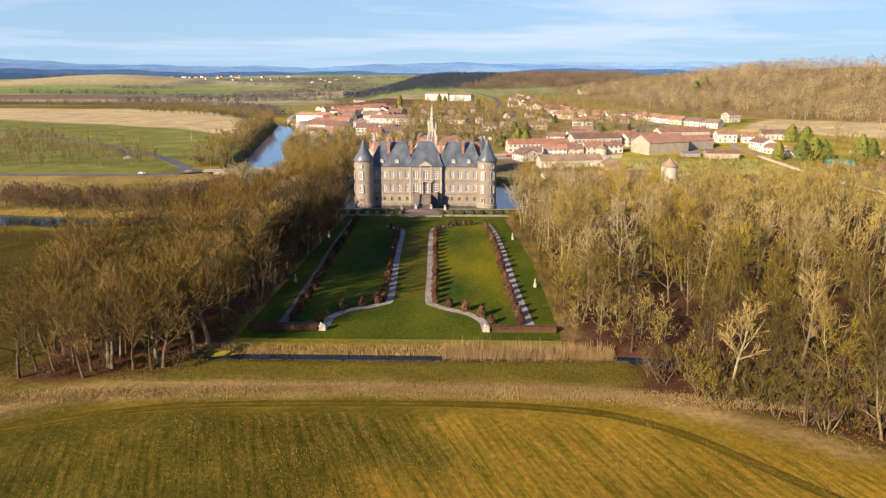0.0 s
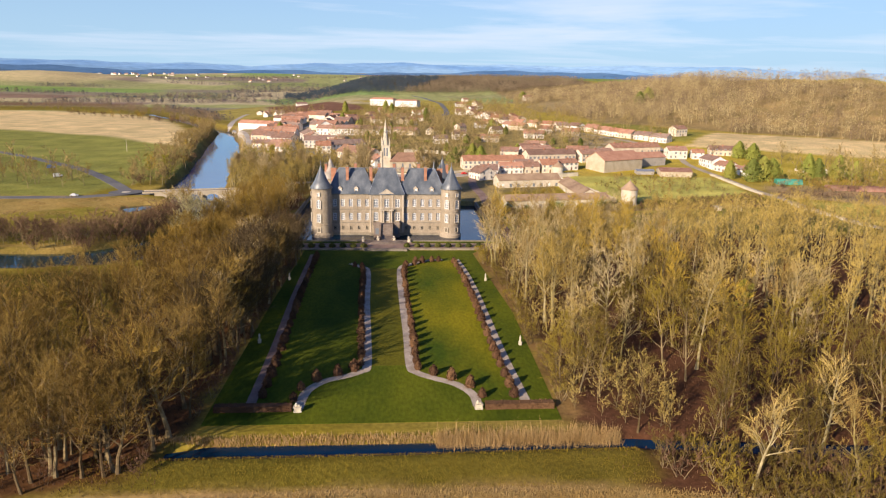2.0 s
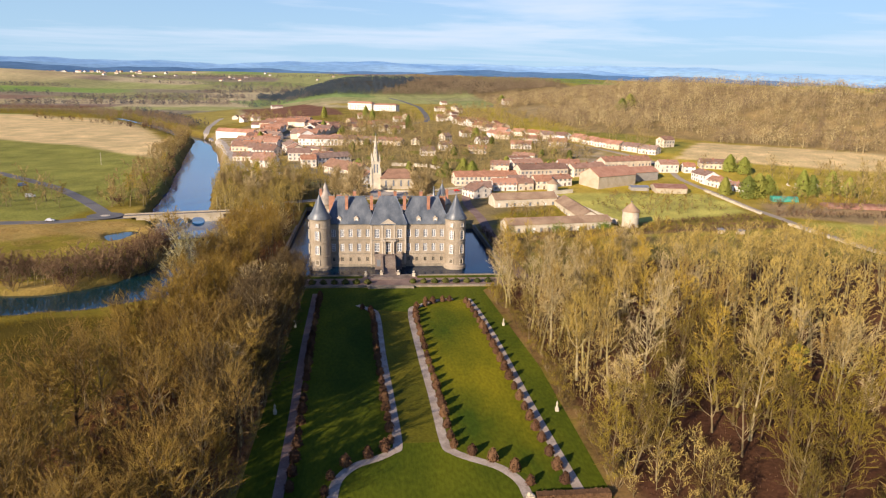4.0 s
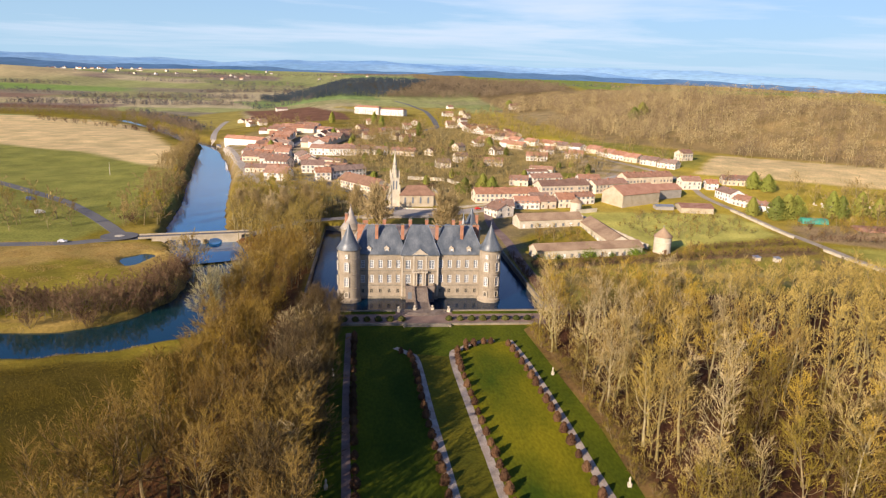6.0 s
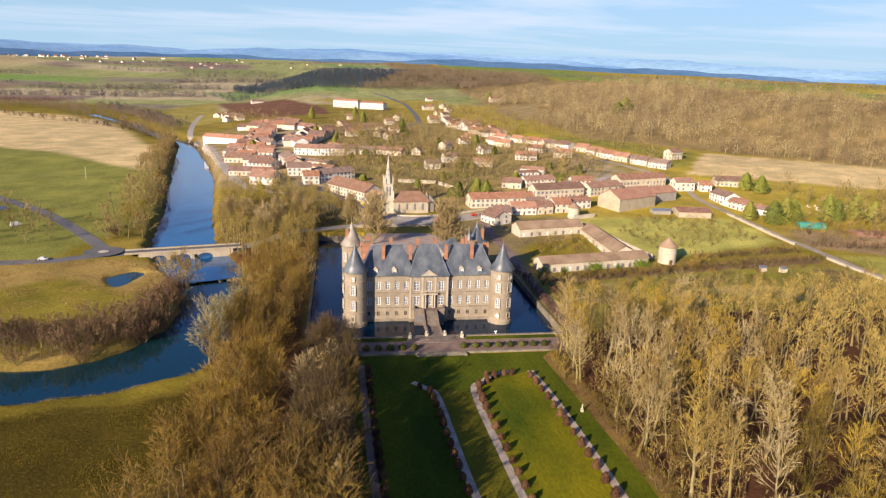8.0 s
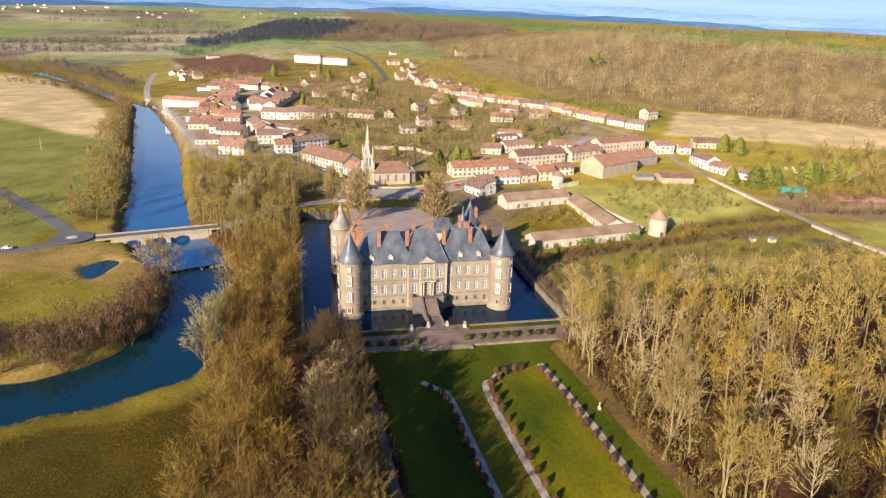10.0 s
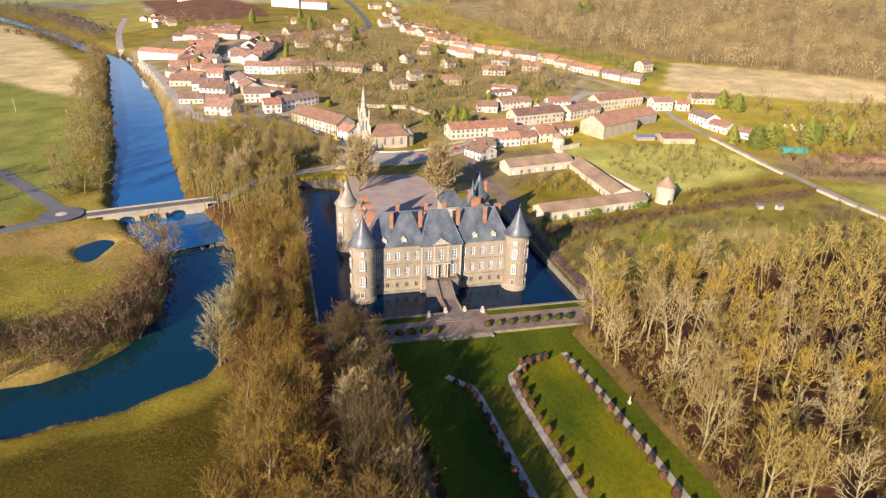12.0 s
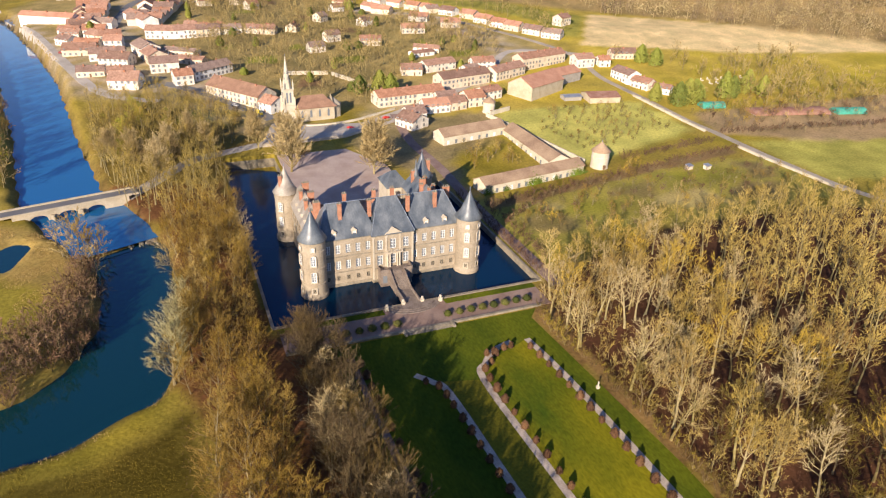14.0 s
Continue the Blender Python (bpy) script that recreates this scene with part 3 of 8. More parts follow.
plot([(128, 76), (220, 104), (221, 160), (124, 164), (112, 150), (119, 110)], (0.47, 0.43, 0.105))
plot([(230, 95), (310, 60), (420, 60), (420, 130), (240, 130)], (0.36, 0.25, 0.14), 0.85)
plot([(236, 20), (420, -10), (420, 60), (310, 62), (236, 80)], (0.36, 0.33, 0.07))
k_rv = np.clip(1 - reach(GX, GY, RIVER) / 5, 0, 1)[..., None] * 0.8
COL = COL * (1 - k_rv) + np.array(C_BANK) * k_rv
COL *= (1 + 0.12 * ripple(GX, GY, 13, 6) + 0.07 * ripple(GX, GY, 4, 9))[..., None]
att = g_me.color_attributes.new("cover", "FLOAT_COLOR", "POINT")
att.data.foreach_set("color", np.concatenate([np.clip(COL, 0.005, 1), np.clip((-206 - 0.0035 * (GX - 5) ** 2 - GY) / 3, 0, 1)[..., None]], -1).ravel())

M_GROUND = material("soil_and_grass", (0.82, 0.84, 0.80), (1.15, 1.12, 1.1), 0.97, 0.9, 0.06, 0.5, spec=0.08, grit=0.30)
nt = M_GROUND.node_tree
vc, mm = nt.nodes.new("ShaderNodeVertexColor"), nt.nodes.new("ShaderNodeMixRGB")
vc.layer_name = "cover"
mm.blend_type, mm.inputs["Fac"].default_value = "MULTIPLY", 1.0
rp = [n for n in nt.nodes if n.bl_idname == "ShaderNodeValToRGB"][0]
target = rp.outputs[0].links[0].to_socket
nt.links.new(rp.outputs[0], mm.inputs["Color1"])
nt.links.new(vc.outputs["Color"], mm.inputs["Color2"])
# drilled rows with straw between green strips, in the field alone
g_pos, g_rot, g_row, g_ramp = nt.nodes.new("ShaderNodeNewGeometry"), nt.nodes.new("ShaderNodeMapping"), nt.nodes.new("ShaderNodeTexNoise"), nt.nodes.new("ShaderNodeValToRGB")
g_rot.vector_type = "TEXTURE"
g_rot.inputs["Rotation"].default_value = (0, 0, radians(20))
g_rot.inputs["Scale"].default_value = (0.75, 13, 8)
nt.links.new(g_pos.outputs["Position"], g_rot.inputs["Vector"])
g_row.inputs["Scale"].default_value, g_row.inputs["Detail"].default_value, g_row.inputs["Roughness"].default_value = 1.0, 4, 0.65
nt.links.new(g_rot.outputs[0], g_row.inputs["Vector"])
g_ramp.color_ramp.elements[0].position, g_ramp.color_ramp.elements[1].position = 0.36, 0.64
g_ramp.color_ramp.elements[0].color, g_ramp.color_ramp.elements[1].color = (0.55, 0.70, 0.42, 1), (1.50, 1.32, 1.5, 1)
nt.links.new(g_row.outputs["Fac"], g_ramp.inputs["Fac"])
g_mul = nt.nodes.new("ShaderNodeMixRGB")
g_mul.blend_type = "MULTIPLY"
nt.links.new(vc.outputs["Alpha"], g_mul.inputs["Fac"])
nt.links.new(mm.outputs[0], g_mul.inputs["Color1"])
nt.links.new(g_ramp.outputs[0], g_mul.inputs["Color2"])
nt.links.new(g_mul.outputs[0], target)
g_me.materials.append(M_GROUND)
thing("ground", "rolling winter meadows, fields and leaf litter", "ground", kind="structure", data=g_me)


def ribbon(points, halves, lift=0.06, thick=0.25, step=3.0, flat=None):
    """A strip of even thickness laid over the land along a line; halves: half widths."""
    pts, wid = [], []
    for (a, b), (wa, wb) in zip(zip(points, points[1:]), zip(halves, halves[1:])):
        n = max(1, int(math.dist(a, b) / step))
        for i in range(n):
            t = i / n
            pts.append(Vector((a[0] + t * (b[0] - a[0]), a[1] + t * (b[1] - a[1]))))
            wid.append(wa + t * (wb - wa))
    pts.append(Vector(points[-1]))
    wid.append(halves[-1])
    s, rows = Shape(), []
    for i, (p, w) in enumerate(zip(pts, wid)):
        d = (pts[min(i + 1, len(pts) - 1)] - pts[max(i - 1, 0)]).normalized()
        nrm = Vector((-d.y, d.x))
        row = []
        for k in (-1, -0.33, 0.33, 1):
            q = p + nrm * w * k
            z = flat if flat is not None else ground_z(q.x, q.y) + lift
            row.append((q.x, q.y, z))
        rows.append(row)
    v = [q for r in rows for q in r] + [(x, y, z - thick) for r in rows for x, y, z in (r[0], r[3])]
    n, f = len(rows), []
    for i in range(n - 1):
        for k in range(3):
            f.append((4 * i + k, 4 * i + 4 + k, 4 * i + 5 + k, 4 * i + 1 + k)[::-1])
        e = 4 * n + 2 * i
        f += [(4 * i, 4 * i + 4, e + 2, e), (4 * i + 3, e + 1, e + 3, 4 * i + 7)]
    return s.add(v, f)


def curve_through(points, n=6):
    """Catmull-Rom points along a polyline."""
    out = []
    for i in range(len(points) - 1):
        p0, p1, p2, p3 = points[max(i - 1, 0)], points[i], points[i + 1], points[min(i + 2, len(points) - 1)]
        for k in range(n):
            t = k / n
            out.append(tuple(0.5 * (2 * b + (c - a) * t + (2 * a - 5 * b + 4 * c - d) * t * t + (3 * b - a - 3 * c + d) * t ** 3) for a, b, c, d in zip(p0, p1, p2, p3)))
    return out + [points[-1]]


# ---- water ----
low, high = [p for p in RIVER if p[1] < 52], [p for p in RIVER if p[1] >= 44]
low = low[:-1] + [low[-1], (-89, 53, 12)]
for name, line, level, lab in (("lower_river", low, -1.5, "teal river below the weir, slowly flowing"), ("upper_river", high[1:], None, "broad blue river above the weir, rippled")):
    cl = curve_through(line, 5)
    s = Shape()
    v, f = [], []
    if name == "upper_river":
        cl = [(-90, 53, 13)] + cl
    for i, (x, y, w) in enumerate(cl):
        a, b = cl[max(i - 1, 0)], cl[min(i + 1, len(cl) - 1)]
        d = Vector((b[0] - a[0], b[1] - a[1])).normalized()
        z = level if level is not None else float(river_level(max(y, 53)))
        v += [(x - d.y * -(w + 4), y + d.x * -(w + 4), z), (x - d.y * (w + 4), y + d.x * (w + 4), z)]
    f = [(2 * i, 2 * i + 2, 2 * i + 3, 2 * i + 1)[::-1] for i in range(len(cl) - 1)]
    thing(name, lab, "river", kind="structure", data=s.add(v, f).mesh(name, M_WATER if level is None else M_WATER_LOW))
s = Shape().slab([(-46, -20), (48, -20), (48, 78.5), (-46, 131)], -4.5, -2.0)
thing("moat_water", "still dark moat water mirroring the castle", "moat", kind="structure", data=s.mesh("moat_water", M_MOAT))
s = Shape()
v = [(x, y + k * (w + 1.6), -1.2) for x, y, w in CANAL for k in (-1, 1)]
thing("canal_water", "narrow blue ditch at the end of the park", "canal", kind="structure", data=s.add(v, [(2 * i, 2 * i + 2, 2 * i + 3, 2 * i + 1) for i in range(len(CANAL) - 1)]).mesh("canal_water", M_MOAT))
s = Shape().slab([(-127 + 11 * math.cos(a / 12 * 6.283), 57 + 16 * math.sin(a / 12 * 6.283)) for a in range(12)], -0.8, -0.25)
thing("pond_water", "small ragged pond in the meadow", "pond", kind="structure", data=s.mesh("pond_water", M_WATER_LOW))
# weir of rough stones
s = Shape()
for i in range(40):
    t = min(1.0, max(0.0, R.gauss(0.86, 0.16)))
    x, y = -97 + 20 * t + R.uniform(-0.6, 0.6), 49 + 8 * t + R.gauss(0, 1.4)
    r = R.uniform(0.2, 0.5)
    s.turned([(r * 0.7, -2.2), (r, -1.5), (r * 0.8, -1.1 + R.uniform(0, 0.4)), (r * 0.3, -0.75)], 6, x, y)
thing("weir", "low weir of rough stones across the river", "weir", data=s.mesh("weir", M_STONE_WEATHERED), kind="structure")

# ---- park: lawn, paths, terrace ----
def sheet(name, ring, z, mt, label, category, thick=0.3):
    s = Shape().slab(ring, z - thick, z)
    return thing(name, label, category, kind="structure", data=s.mesh(name, mt))


sheet("lawn", [(-32, -174), (36.5, -174), (37.5, -110), (35.5, -75), (33.5, -40), (37.5, -35.5), (-31, -35.5), (-32, -100)], 0.05, M_LAWN, "mown green lawn striped by long tree shadows", "lawn")
L_IN = [(-11.9, -55.4), (-8.2, -60), (-5.6, -66), (-4.4, -100), (-3.1, -126), (-2.2, -147), (-3.4, -150), (-6.5, -152.5), (-11, -155), (-14.2, -160), (-14.9, -168)]
R_IN = [(21.2, -49.8), (14.4, -52.0), (9.2, -57), (5.6, -63.5), (6.2, -100), (7.1, -126), (7.6, -147), (9, -151), (12.5, -154), (17.4, -157.5), (20.4, -162.5), (20.9, -168)]
L_OUT = [(-27, -42), (-26.4, -92), (-25, -137), (-24.6, -166)]
R_OUT = [(26.4, -50), (28.1, -67), (29.2, -95), (29.8, -136), (30.9, -166)]
for nm, a_, b_, mt, lab in (("lawn_panel", R_IN[2:8], R_OUT, M_LAWN_SUNLIT, "lawn panel between the paths, sunlight put into its yellow-green"), ("lawn_walk", L_IN[1:6], R_IN[3:7], M_LAWN_OLIVE, "olive grass walk between the gravel paths")):
    ring = curve_through(a_, 4) + curve_through(b_, 4)[::-1]
    sheet(nm, ring[::-1], 0.066, mt, lab, "lawn", 0.05)
for nm, line, w in (("garden_path", L_IN, 1.0), ("garden_path", R_IN, 1.0), ("garden_path", L_OUT, 1.0), ("garden_path", R_OUT, 1.05)):
    cl = curve_through(line, 5)
    # L_OUT takes the darker drive colour in place of tree shade
    thing(nm, "pale gravel path edging the lawn", "path", group="garden paths", kind="structure", data=ribbon(cl, [w] * len(cl), flat=0.085, thick=0.1).mesh(nm, M_DRIVE if line is L_OUT else M_PATH))
sheet("terrace", [(-44, -34.5), (44, -34.5), (44, -20.3), (-44, -20.3)], 0.12, M_GRAVEL, "pinkish gravel terrace in front of the moat", "terrace")
sheet("grass_strip", [(-44, -23.4), (-10.5, -23.4), (-10.5, -20.6), (-44, -20.6)], 0.2, M_LAWN, "narrow grass verge along the moat wall", "grass")
sheet("grass_strip", [(10.5, -23.4), (44, -23.4), (44, -20.6), (10.5, -20.6)], 0.2, M_LAWN, "narrow grass verge along the moat wall", "grass")
for x0, x1 in ((-44, -8.2), (8.2, 40)):
    s = Shape().box(x0, x1, -34.9, -34.1, -0.3, 0.55).box(x0 - 0.05, x1 + 0.05, -35.0, -34.0, 0.55, 0.7)
    thing("terrace_wall", "low pale stone kerb wall along the terrace", "wall", kind="structure", data=s.mesh("terrace_wall", M_STONE_WEATHERED))
steps_ob = thing("terrace_steps", "shallow pale stone steps down to the lawn", "steps")
for i in range(4):
    part("step", Shape().box(-8, 8, -36.6 + 0.5 * i, -34.0, 0.0 + 0.14 * i, 0.14 + 0.14 * i).mesh("step", M_STONE_WEATHERED), steps_ob)
for sx in (-1, 1):
    part("cheek_wall", Shape().box(sx * 8 - 0.4, sx * 8 + 0.4, -37, -34, 0, 0.75).mesh("cheek_wall", M_STONE_WEATHERED), steps_ob)
# moat walls
for nm, a in (("moat_wall", (-45.5, 48, -20.3, -19.6)), ("moat_wall", (-45.7, -45.0, -19.6, 130)), ("moat_wall", (47.4, 48.1, -19.6, 78)), ("moat_wall", (-20.1, -19.4, 62, 130)), ("moat_wall", (-19.4, 30, 61.9, 62.6)), ("moat_wall", (-45, -19.4, 129.8, 130.5))):
    x0, x1, y0, y1 = a
    s = Shape().box(x0, x1, y0, y1, -4.2, 0.35).box(x0 - 0.12, x1 + 0.12, y0 - 0.12, y1 + 0.12, 0.35, 0.55)
    thing(nm, "weathered stone retaining wall of the moat with coping", "wall", kind="structure", data=s.mesh(nm, M_STONE_WEATHERED if x0 < -44 and x1 > 40 else M_STONE_WEATHERED))

# ---- roads ----
COUNTRY_ROADS = [("road", [(-420, 60), (-260, 66), (-174, 76), (-155, 83), (-138, 90), (-131, 92)], 3.2, M_ASPHALT, "grey asphalt country road"),
         ("road", [(-146, 92), (-152, 104), (-187, 152), (-225, 195), (-330, 290), (-470, 400), (-800, 560)], 3.4, M_ASPHALT, "grey asphalt road between the fields"),
         ("road", [(-131, 92), (-120, 93)], 3.2, M_ASPHALT, "approach to the stone bridge"),
         ("road", [(-88, 96), (-78, 108), (-60, 130), (-42, 138), (-10, 148), (20, 152), (57, 172)], 3.2, M_ROAD_PALE, "worn road round the moat")]
VILLAGE_ROADS = [("village_street", [(-12, 180), (-35, 222), (-63, 256), (-79, 258), (-92, 330), (-98, 405), (-93, 470), (-70, 560), (20, 610), (60, 640), (78, 740), (82, 1050), (40, 1300)], 4.0, M_ASPHALT, "grey asphalt main street of the village"),
                 ("village_street", [(-70, 225), (-101, 248), (-127, 325), (-155, 430), (-192, 528), (-225, 700), (-250, 900)], 3.4, M_ROAD_PALE, "quay road along the river"),
                 ("village_street", [(57, 172), (110, 205), (150, 240), (190, 285), (240, 262)], 3.0, M_ROAD_PALE, "pale village lane"),
                 ("road", [(100, 480), (170, 425), (215, 320), (232, 262), (226, 214), (227, 190), (228.5, 160), (228.5, 118), (230, 96), (231, 68), (232, 38), (234, 10), (246, -30)], 2.4, M_LANE, "grey lane leaving the village"),
                 ("avenue", [(52.5, -25), (52.5, 40), (54, 90), (52, 130), (57, 172)], 2.6, M_DRIVE, "dark earthen drive beside the moat")]
ROADS = COUNTRY_ROADS + VILLAGE_ROADS
for nm, line, w, mt, lab in ROADS:
    cl = curve_through(line, 6)
    thing(nm, lab, "road", kind="structure", data=ribbon(cl, [w] * len(cl), lift=0.12, step=4).mesh(nm, mt))
s = Shape().slab([(-146 + 9 * math.cos(a / 20 * 6.283), 92 + 9 * math.sin(a / 20 * 6.283)) for a in range(20)], 2.6, ground_z(-146, 92) + 0.35)
thing("roundabout", "small asphalt roundabout at the bridge", "road", kind="structure", data=s.mesh("roundabout", M_ASPHALT))
z_rb = ground_z(-146, 92) + 0.35
thing("roundabout_island", "round pale kerbed traffic island", "traffic island", data=Shape().turned([(2.4, z_rb), (2.4, z_rb + 0.18), (1.7, z_rb + 0.25), (0.3, z_rb + 0.35)], 16, -146, 92).mesh("roundabout_island", M_STONE_PALE))
# farm track round the field, two worn wheel lines
M_TRACK = material("grassy_track", (0.12, 0.086, 0.009), (0.20, 0.135, 0.016), 0.97, 1.5, 0.2, 0.3, spec=0.02, grit=0.3)
M_RUT = material("earthen_rut", (0.085, 0.06, 0.01), (0.15, 0.105, 0.016), 0.97, 2.5, 0.3, 0.3, spec=0.02, grit=0.35)
track = curve_through([(-110, -230), (-80, -222), (-56, -214), (-42, -208), (-24, -204.5), (14, -203.5), (32, -205), (41, -207.5), (49, -212.5), (55, -219), (64, -229.5), (78, -245)], 5)
thing("farm_track", "dark green grassy track curving round the field", "track", kind="structure", data=ribbon(track, [1.25] * len(track), lift=0.02, thick=0.2).mesh("farm_track", M_TRACK))
for o in (-0.75, 0.75):
    rut = []
    for i, p in enumerate(track):
        d = (Vector(track[min(i + 1, len(track) - 1)]) - Vector(track[max(i - 1, 0)])).normalized()
        rut.append((p[0] - d.y * o, p[1] + d.x * o))
    thing("wheel_rut", "dark worn wheel rut in the track", "track", kind="structure", data=ribbon(rut, [0.22] * len(rut), lift=0.03, thick=0.15).mesh("wheel_rut", M_RUT))
# court and forecourt
sheet("courtyard", [(-19, 15), (19, 15), (19, 61.5), (-19, 61.5)], 1.5, M_GRAVEL, "gravelled court between the castle wings", "courtyard", 5.4)
sheet("forecourt", [(-19, 63), (29, 63), (29, 100), (16, 128), (-19, 128)], 2.4, M_FORECOURT, "wide gravel forecourt with long shadows", "courtyard", 2.5)
sheet("church_square", [(-24, 140), (-10, 186), (-2, 166), (50, 160), (62, 176), (66, 166), (20, 143)], 4.6, M_ROAD_PALE, "worn paved square before the church", "square", 4.0)

# ---- castle ----
def outline(w, h, arch, grow_by=0.0):
    """The outline of an opening, from the sill's corner round; the sill at z = 0."""
    if arch:
        return [(-w / 2 - grow_by, -grow_by), (w / 2 + grow_by, -grow_by)] + [((w / 2 + grow_by) * math.cos(math.pi * i / 8), h + (arch + grow_by) * math.sin(math.pi * i / 8)) for i in range(9)]
    return [(-w / 2 - grow_by, -grow_by), (w / 2 + grow_by, -grow_by), (w / 2 + grow_by, h + grow_by), (-w / 2 - grow_by, h + grow_by)]


def window_meshes(w, h, arch=0.0, deep=0.28, glass=None, bars=None):
    """Stone surround, white casement lattice and glass; in the plane y = 0, facing -y, sill at z = 0."""
    a, b = outline(w, h, arch), outline(w, h, arch, 0.3)
    n = len(a)
    fr = Shape().add([(x, -0.09, z) for x, z in a] + [(x, -0.09, z) for x, z in b] + [(x, deep, z) for x, z in a] + [(x, 0.1, z) for x, z in b], [f for i in range(n) for j in ((i + 1) % n,) for f in ((i, j, n + j, n + i), (j, i, 2 * n + i, 2 * n + j), (n + i, n + j, 3 * n + j, 3 * n + i))])
    top, t = h + arch * 0.75, 0.19
    xs, zs = [-w / 2, -w / 2 + t, -t / 2, t / 2, w / 2 - t, w / 2], [0, t]
    for k in (0.3, 0.56, 0.8):
        zs += [top * k, top * k + t * 0.7]
    zs += [top - t, top]
    la, nx_ = Shape(), 6
    la.add([(x, 0.1, z) for z in zs for x in xs], [(r * nx_ + c, r * nx_ + c + 1, (r + 1) * nx_ + c + 1, (r + 1) * nx_ + c) for r in range(len(zs) - 1) for c in range(5) if r % 2 == 0 or c % 2 == 0])
    gl = Shape().add([(x, 0.16, z) for x, z in a] + [(x, 0.2, z) for x, z in a], [tuple(range(n)), tuple(range(2 * n - 1, n - 1, -1))] + [(i, (i + 1) % n, n + (i + 1) % n, n + i) for i in range(n)])
    return fr.mesh("window", M_ASHLAR), gl.mesh("pane", glass or M_GLASS), la.mesh("casement", bars or M_WHITE)


W_TALL, W_ARCH, W_BASE, W_SMALL = window_meshes(1.6, 3.25, 0.4), window_meshes(2.0, 3.7, 0.85), window_meshes(1.2, 1.75, glass=M_GLASS_DIM, bars=M_STONE_WEATHERED), window_meshes(1.05, 1.35)


def put_window(kind, parent, m):
    w = part("window", kind[0], parent, m)
    part("pane", kind[1], w)
    part("casement", kind[2], w)
    return w


def holed_wall(x0, x1, z0, z1, holes, thick=0.7):
    """A wall in the plane y = 0 to thick, with rectangular openings (xa, xb, za, zb) right through."""
    s = Shape()
    zs = sorted({z0, z1, *[h[2] for h in holes], *[h[3] for h in holes]})
    for za, zb in zip(zs, zs[1:]):
        cut = sorted((h[0], h[1]) for h in holes if h[2] <= za + 1e-6 and h[3] >= zb - 1e-6)
        x = x0
        for a, b in cut:
            if a > x:
                s.box(x, a, 0, thick, za, zb)
            x = max(x, b)
        if x < x1:
            s.box(x, x1, 0, thick, za, zb)
    return s


castle = thing("castle", "honey-coloured stone castle with slate roofs and round towers", "castle")
FY, EAVE = 2.0, 16.4
ROWS_Z = ((0.35, W_BASE, 1.75), (4.65, W_TALL, 3.25), (10.75, W_TALL, 3.25))


def facade(parent, x0, x1, bays, m, rows=ROWS_Z, z0=-4.0, z1=EAVE, name="wall"):
    holes = []
    for b in bays:
        for z, kind, h in rows:
            w = {id(W_BASE): 1.2, id(W_TALL): 1.6, id(W_ARCH): 2.0, id(W_SMALL): 1.05}[id(kind)]
            holes.append((b - w / 2, b + w / 2, z, z + h))
            put_window(kind, parent, m @ pose(b, 0.12, z))
    part(name, holed_wall(x0, x1, z0, z1, holes).mesh(name, M_STONE), parent, m)
    tr = Shape()
    for za, zb, o in ((3.35, 3.75, 0.14), (9.35, 9.75, 0.14), (z1 - 0.55, z1 - 0.2, 0.2), (z1 - 0.2, z1 + 0.1, 0.42)):
        tr.box(x0, x1, -o, 0, za, zb)
    tr.box(x0, x1, -0.16, 0, z0, -0.9)
    part("cornice", tr.mesh("cornice", M_STONE_WEATHERED), parent, m, "weathered string courses and cornice")


SIDE = (8.6, 12.1, 15.6, 19.1, 22.6)
facade(castle, -27, -7.4, [-b for b in SIDE], pose(0, FY, 0))
facade(castle, 7.4, 27, list(SIDE), pose(0, FY, 0))
facade(castle, -7.4, 7.4, [-4.7, 0, 4.7], pose(0, 0.6, 0), ((4.7, W_ARCH, 3.7), (10.6, W_ARCH, 3.7)))
for x in (-7.4, 6.7):
    part("wall", Shape().box(x, x + 0.7, 1.3, 2.0, -4, EAVE).mesh("wall", M_STONE), castle)
# quoins and giant pilasters on the centre
for x in (-7.1, -2.5, 2.5, 7.1):
    part("pilaster", Shape().box(x - 0.32, x + 0.32, 0.38, 0.6, -0.5, EAVE - 0.5).box(x - 0.45, x + 0.45, 0.3, 0.6, EAVE - 1.0, EAVE - 0.5).mesh("pilaster", M_ASHLAR), castle)
# back wall of the main range and inner block
part("wall", Shape().box(-27, 27, 14.3, 15.0, -4, EAVE).mesh("wall", M_STONE), castle)
part("wall", Shape().box(-26.5, 26.5, FY + 0.9, 14.2, -4, 0.2).mesh("wall", M_STONE), castle)
# dark rooms behind the glass: floors
for z in (3.4, 9.0):
    part("floor", Shape().box(-26.5, 26.5, FY + 0.75, 14.2, z, z + 0.3).mesh("floor", M_STONE_WEATHERED), castle)


def hip_roof(x0, x1, y0, y1, z0, z1, hx, over=0.5, ridge_y=None):
    yr = (y0 + y1) / 2 if ridge_y is None else ridge_y
    s = Shape()
    p = [(x0 - over, y0 - over, z0), (x1 + over, y0 - over, z0), (x1 + over, y1 + over, z0), (x0 - over, y1 + over, z0), (x0 + hx, yr, z1), (x1 - hx, yr, z1)]
    q = [(x, y, z - 0.25) for x, y, z in p[:4]]
    s.add(p + q, [(0, 1, 5, 4), (1, 2, 5), (2, 3, 4, 5), (3, 0, 4), (6, 7, 1, 0), (7, 8, 2, 1), (8, 9, 3, 2), (9, 6, 0, 3), (9, 8, 7, 6)])
    return s


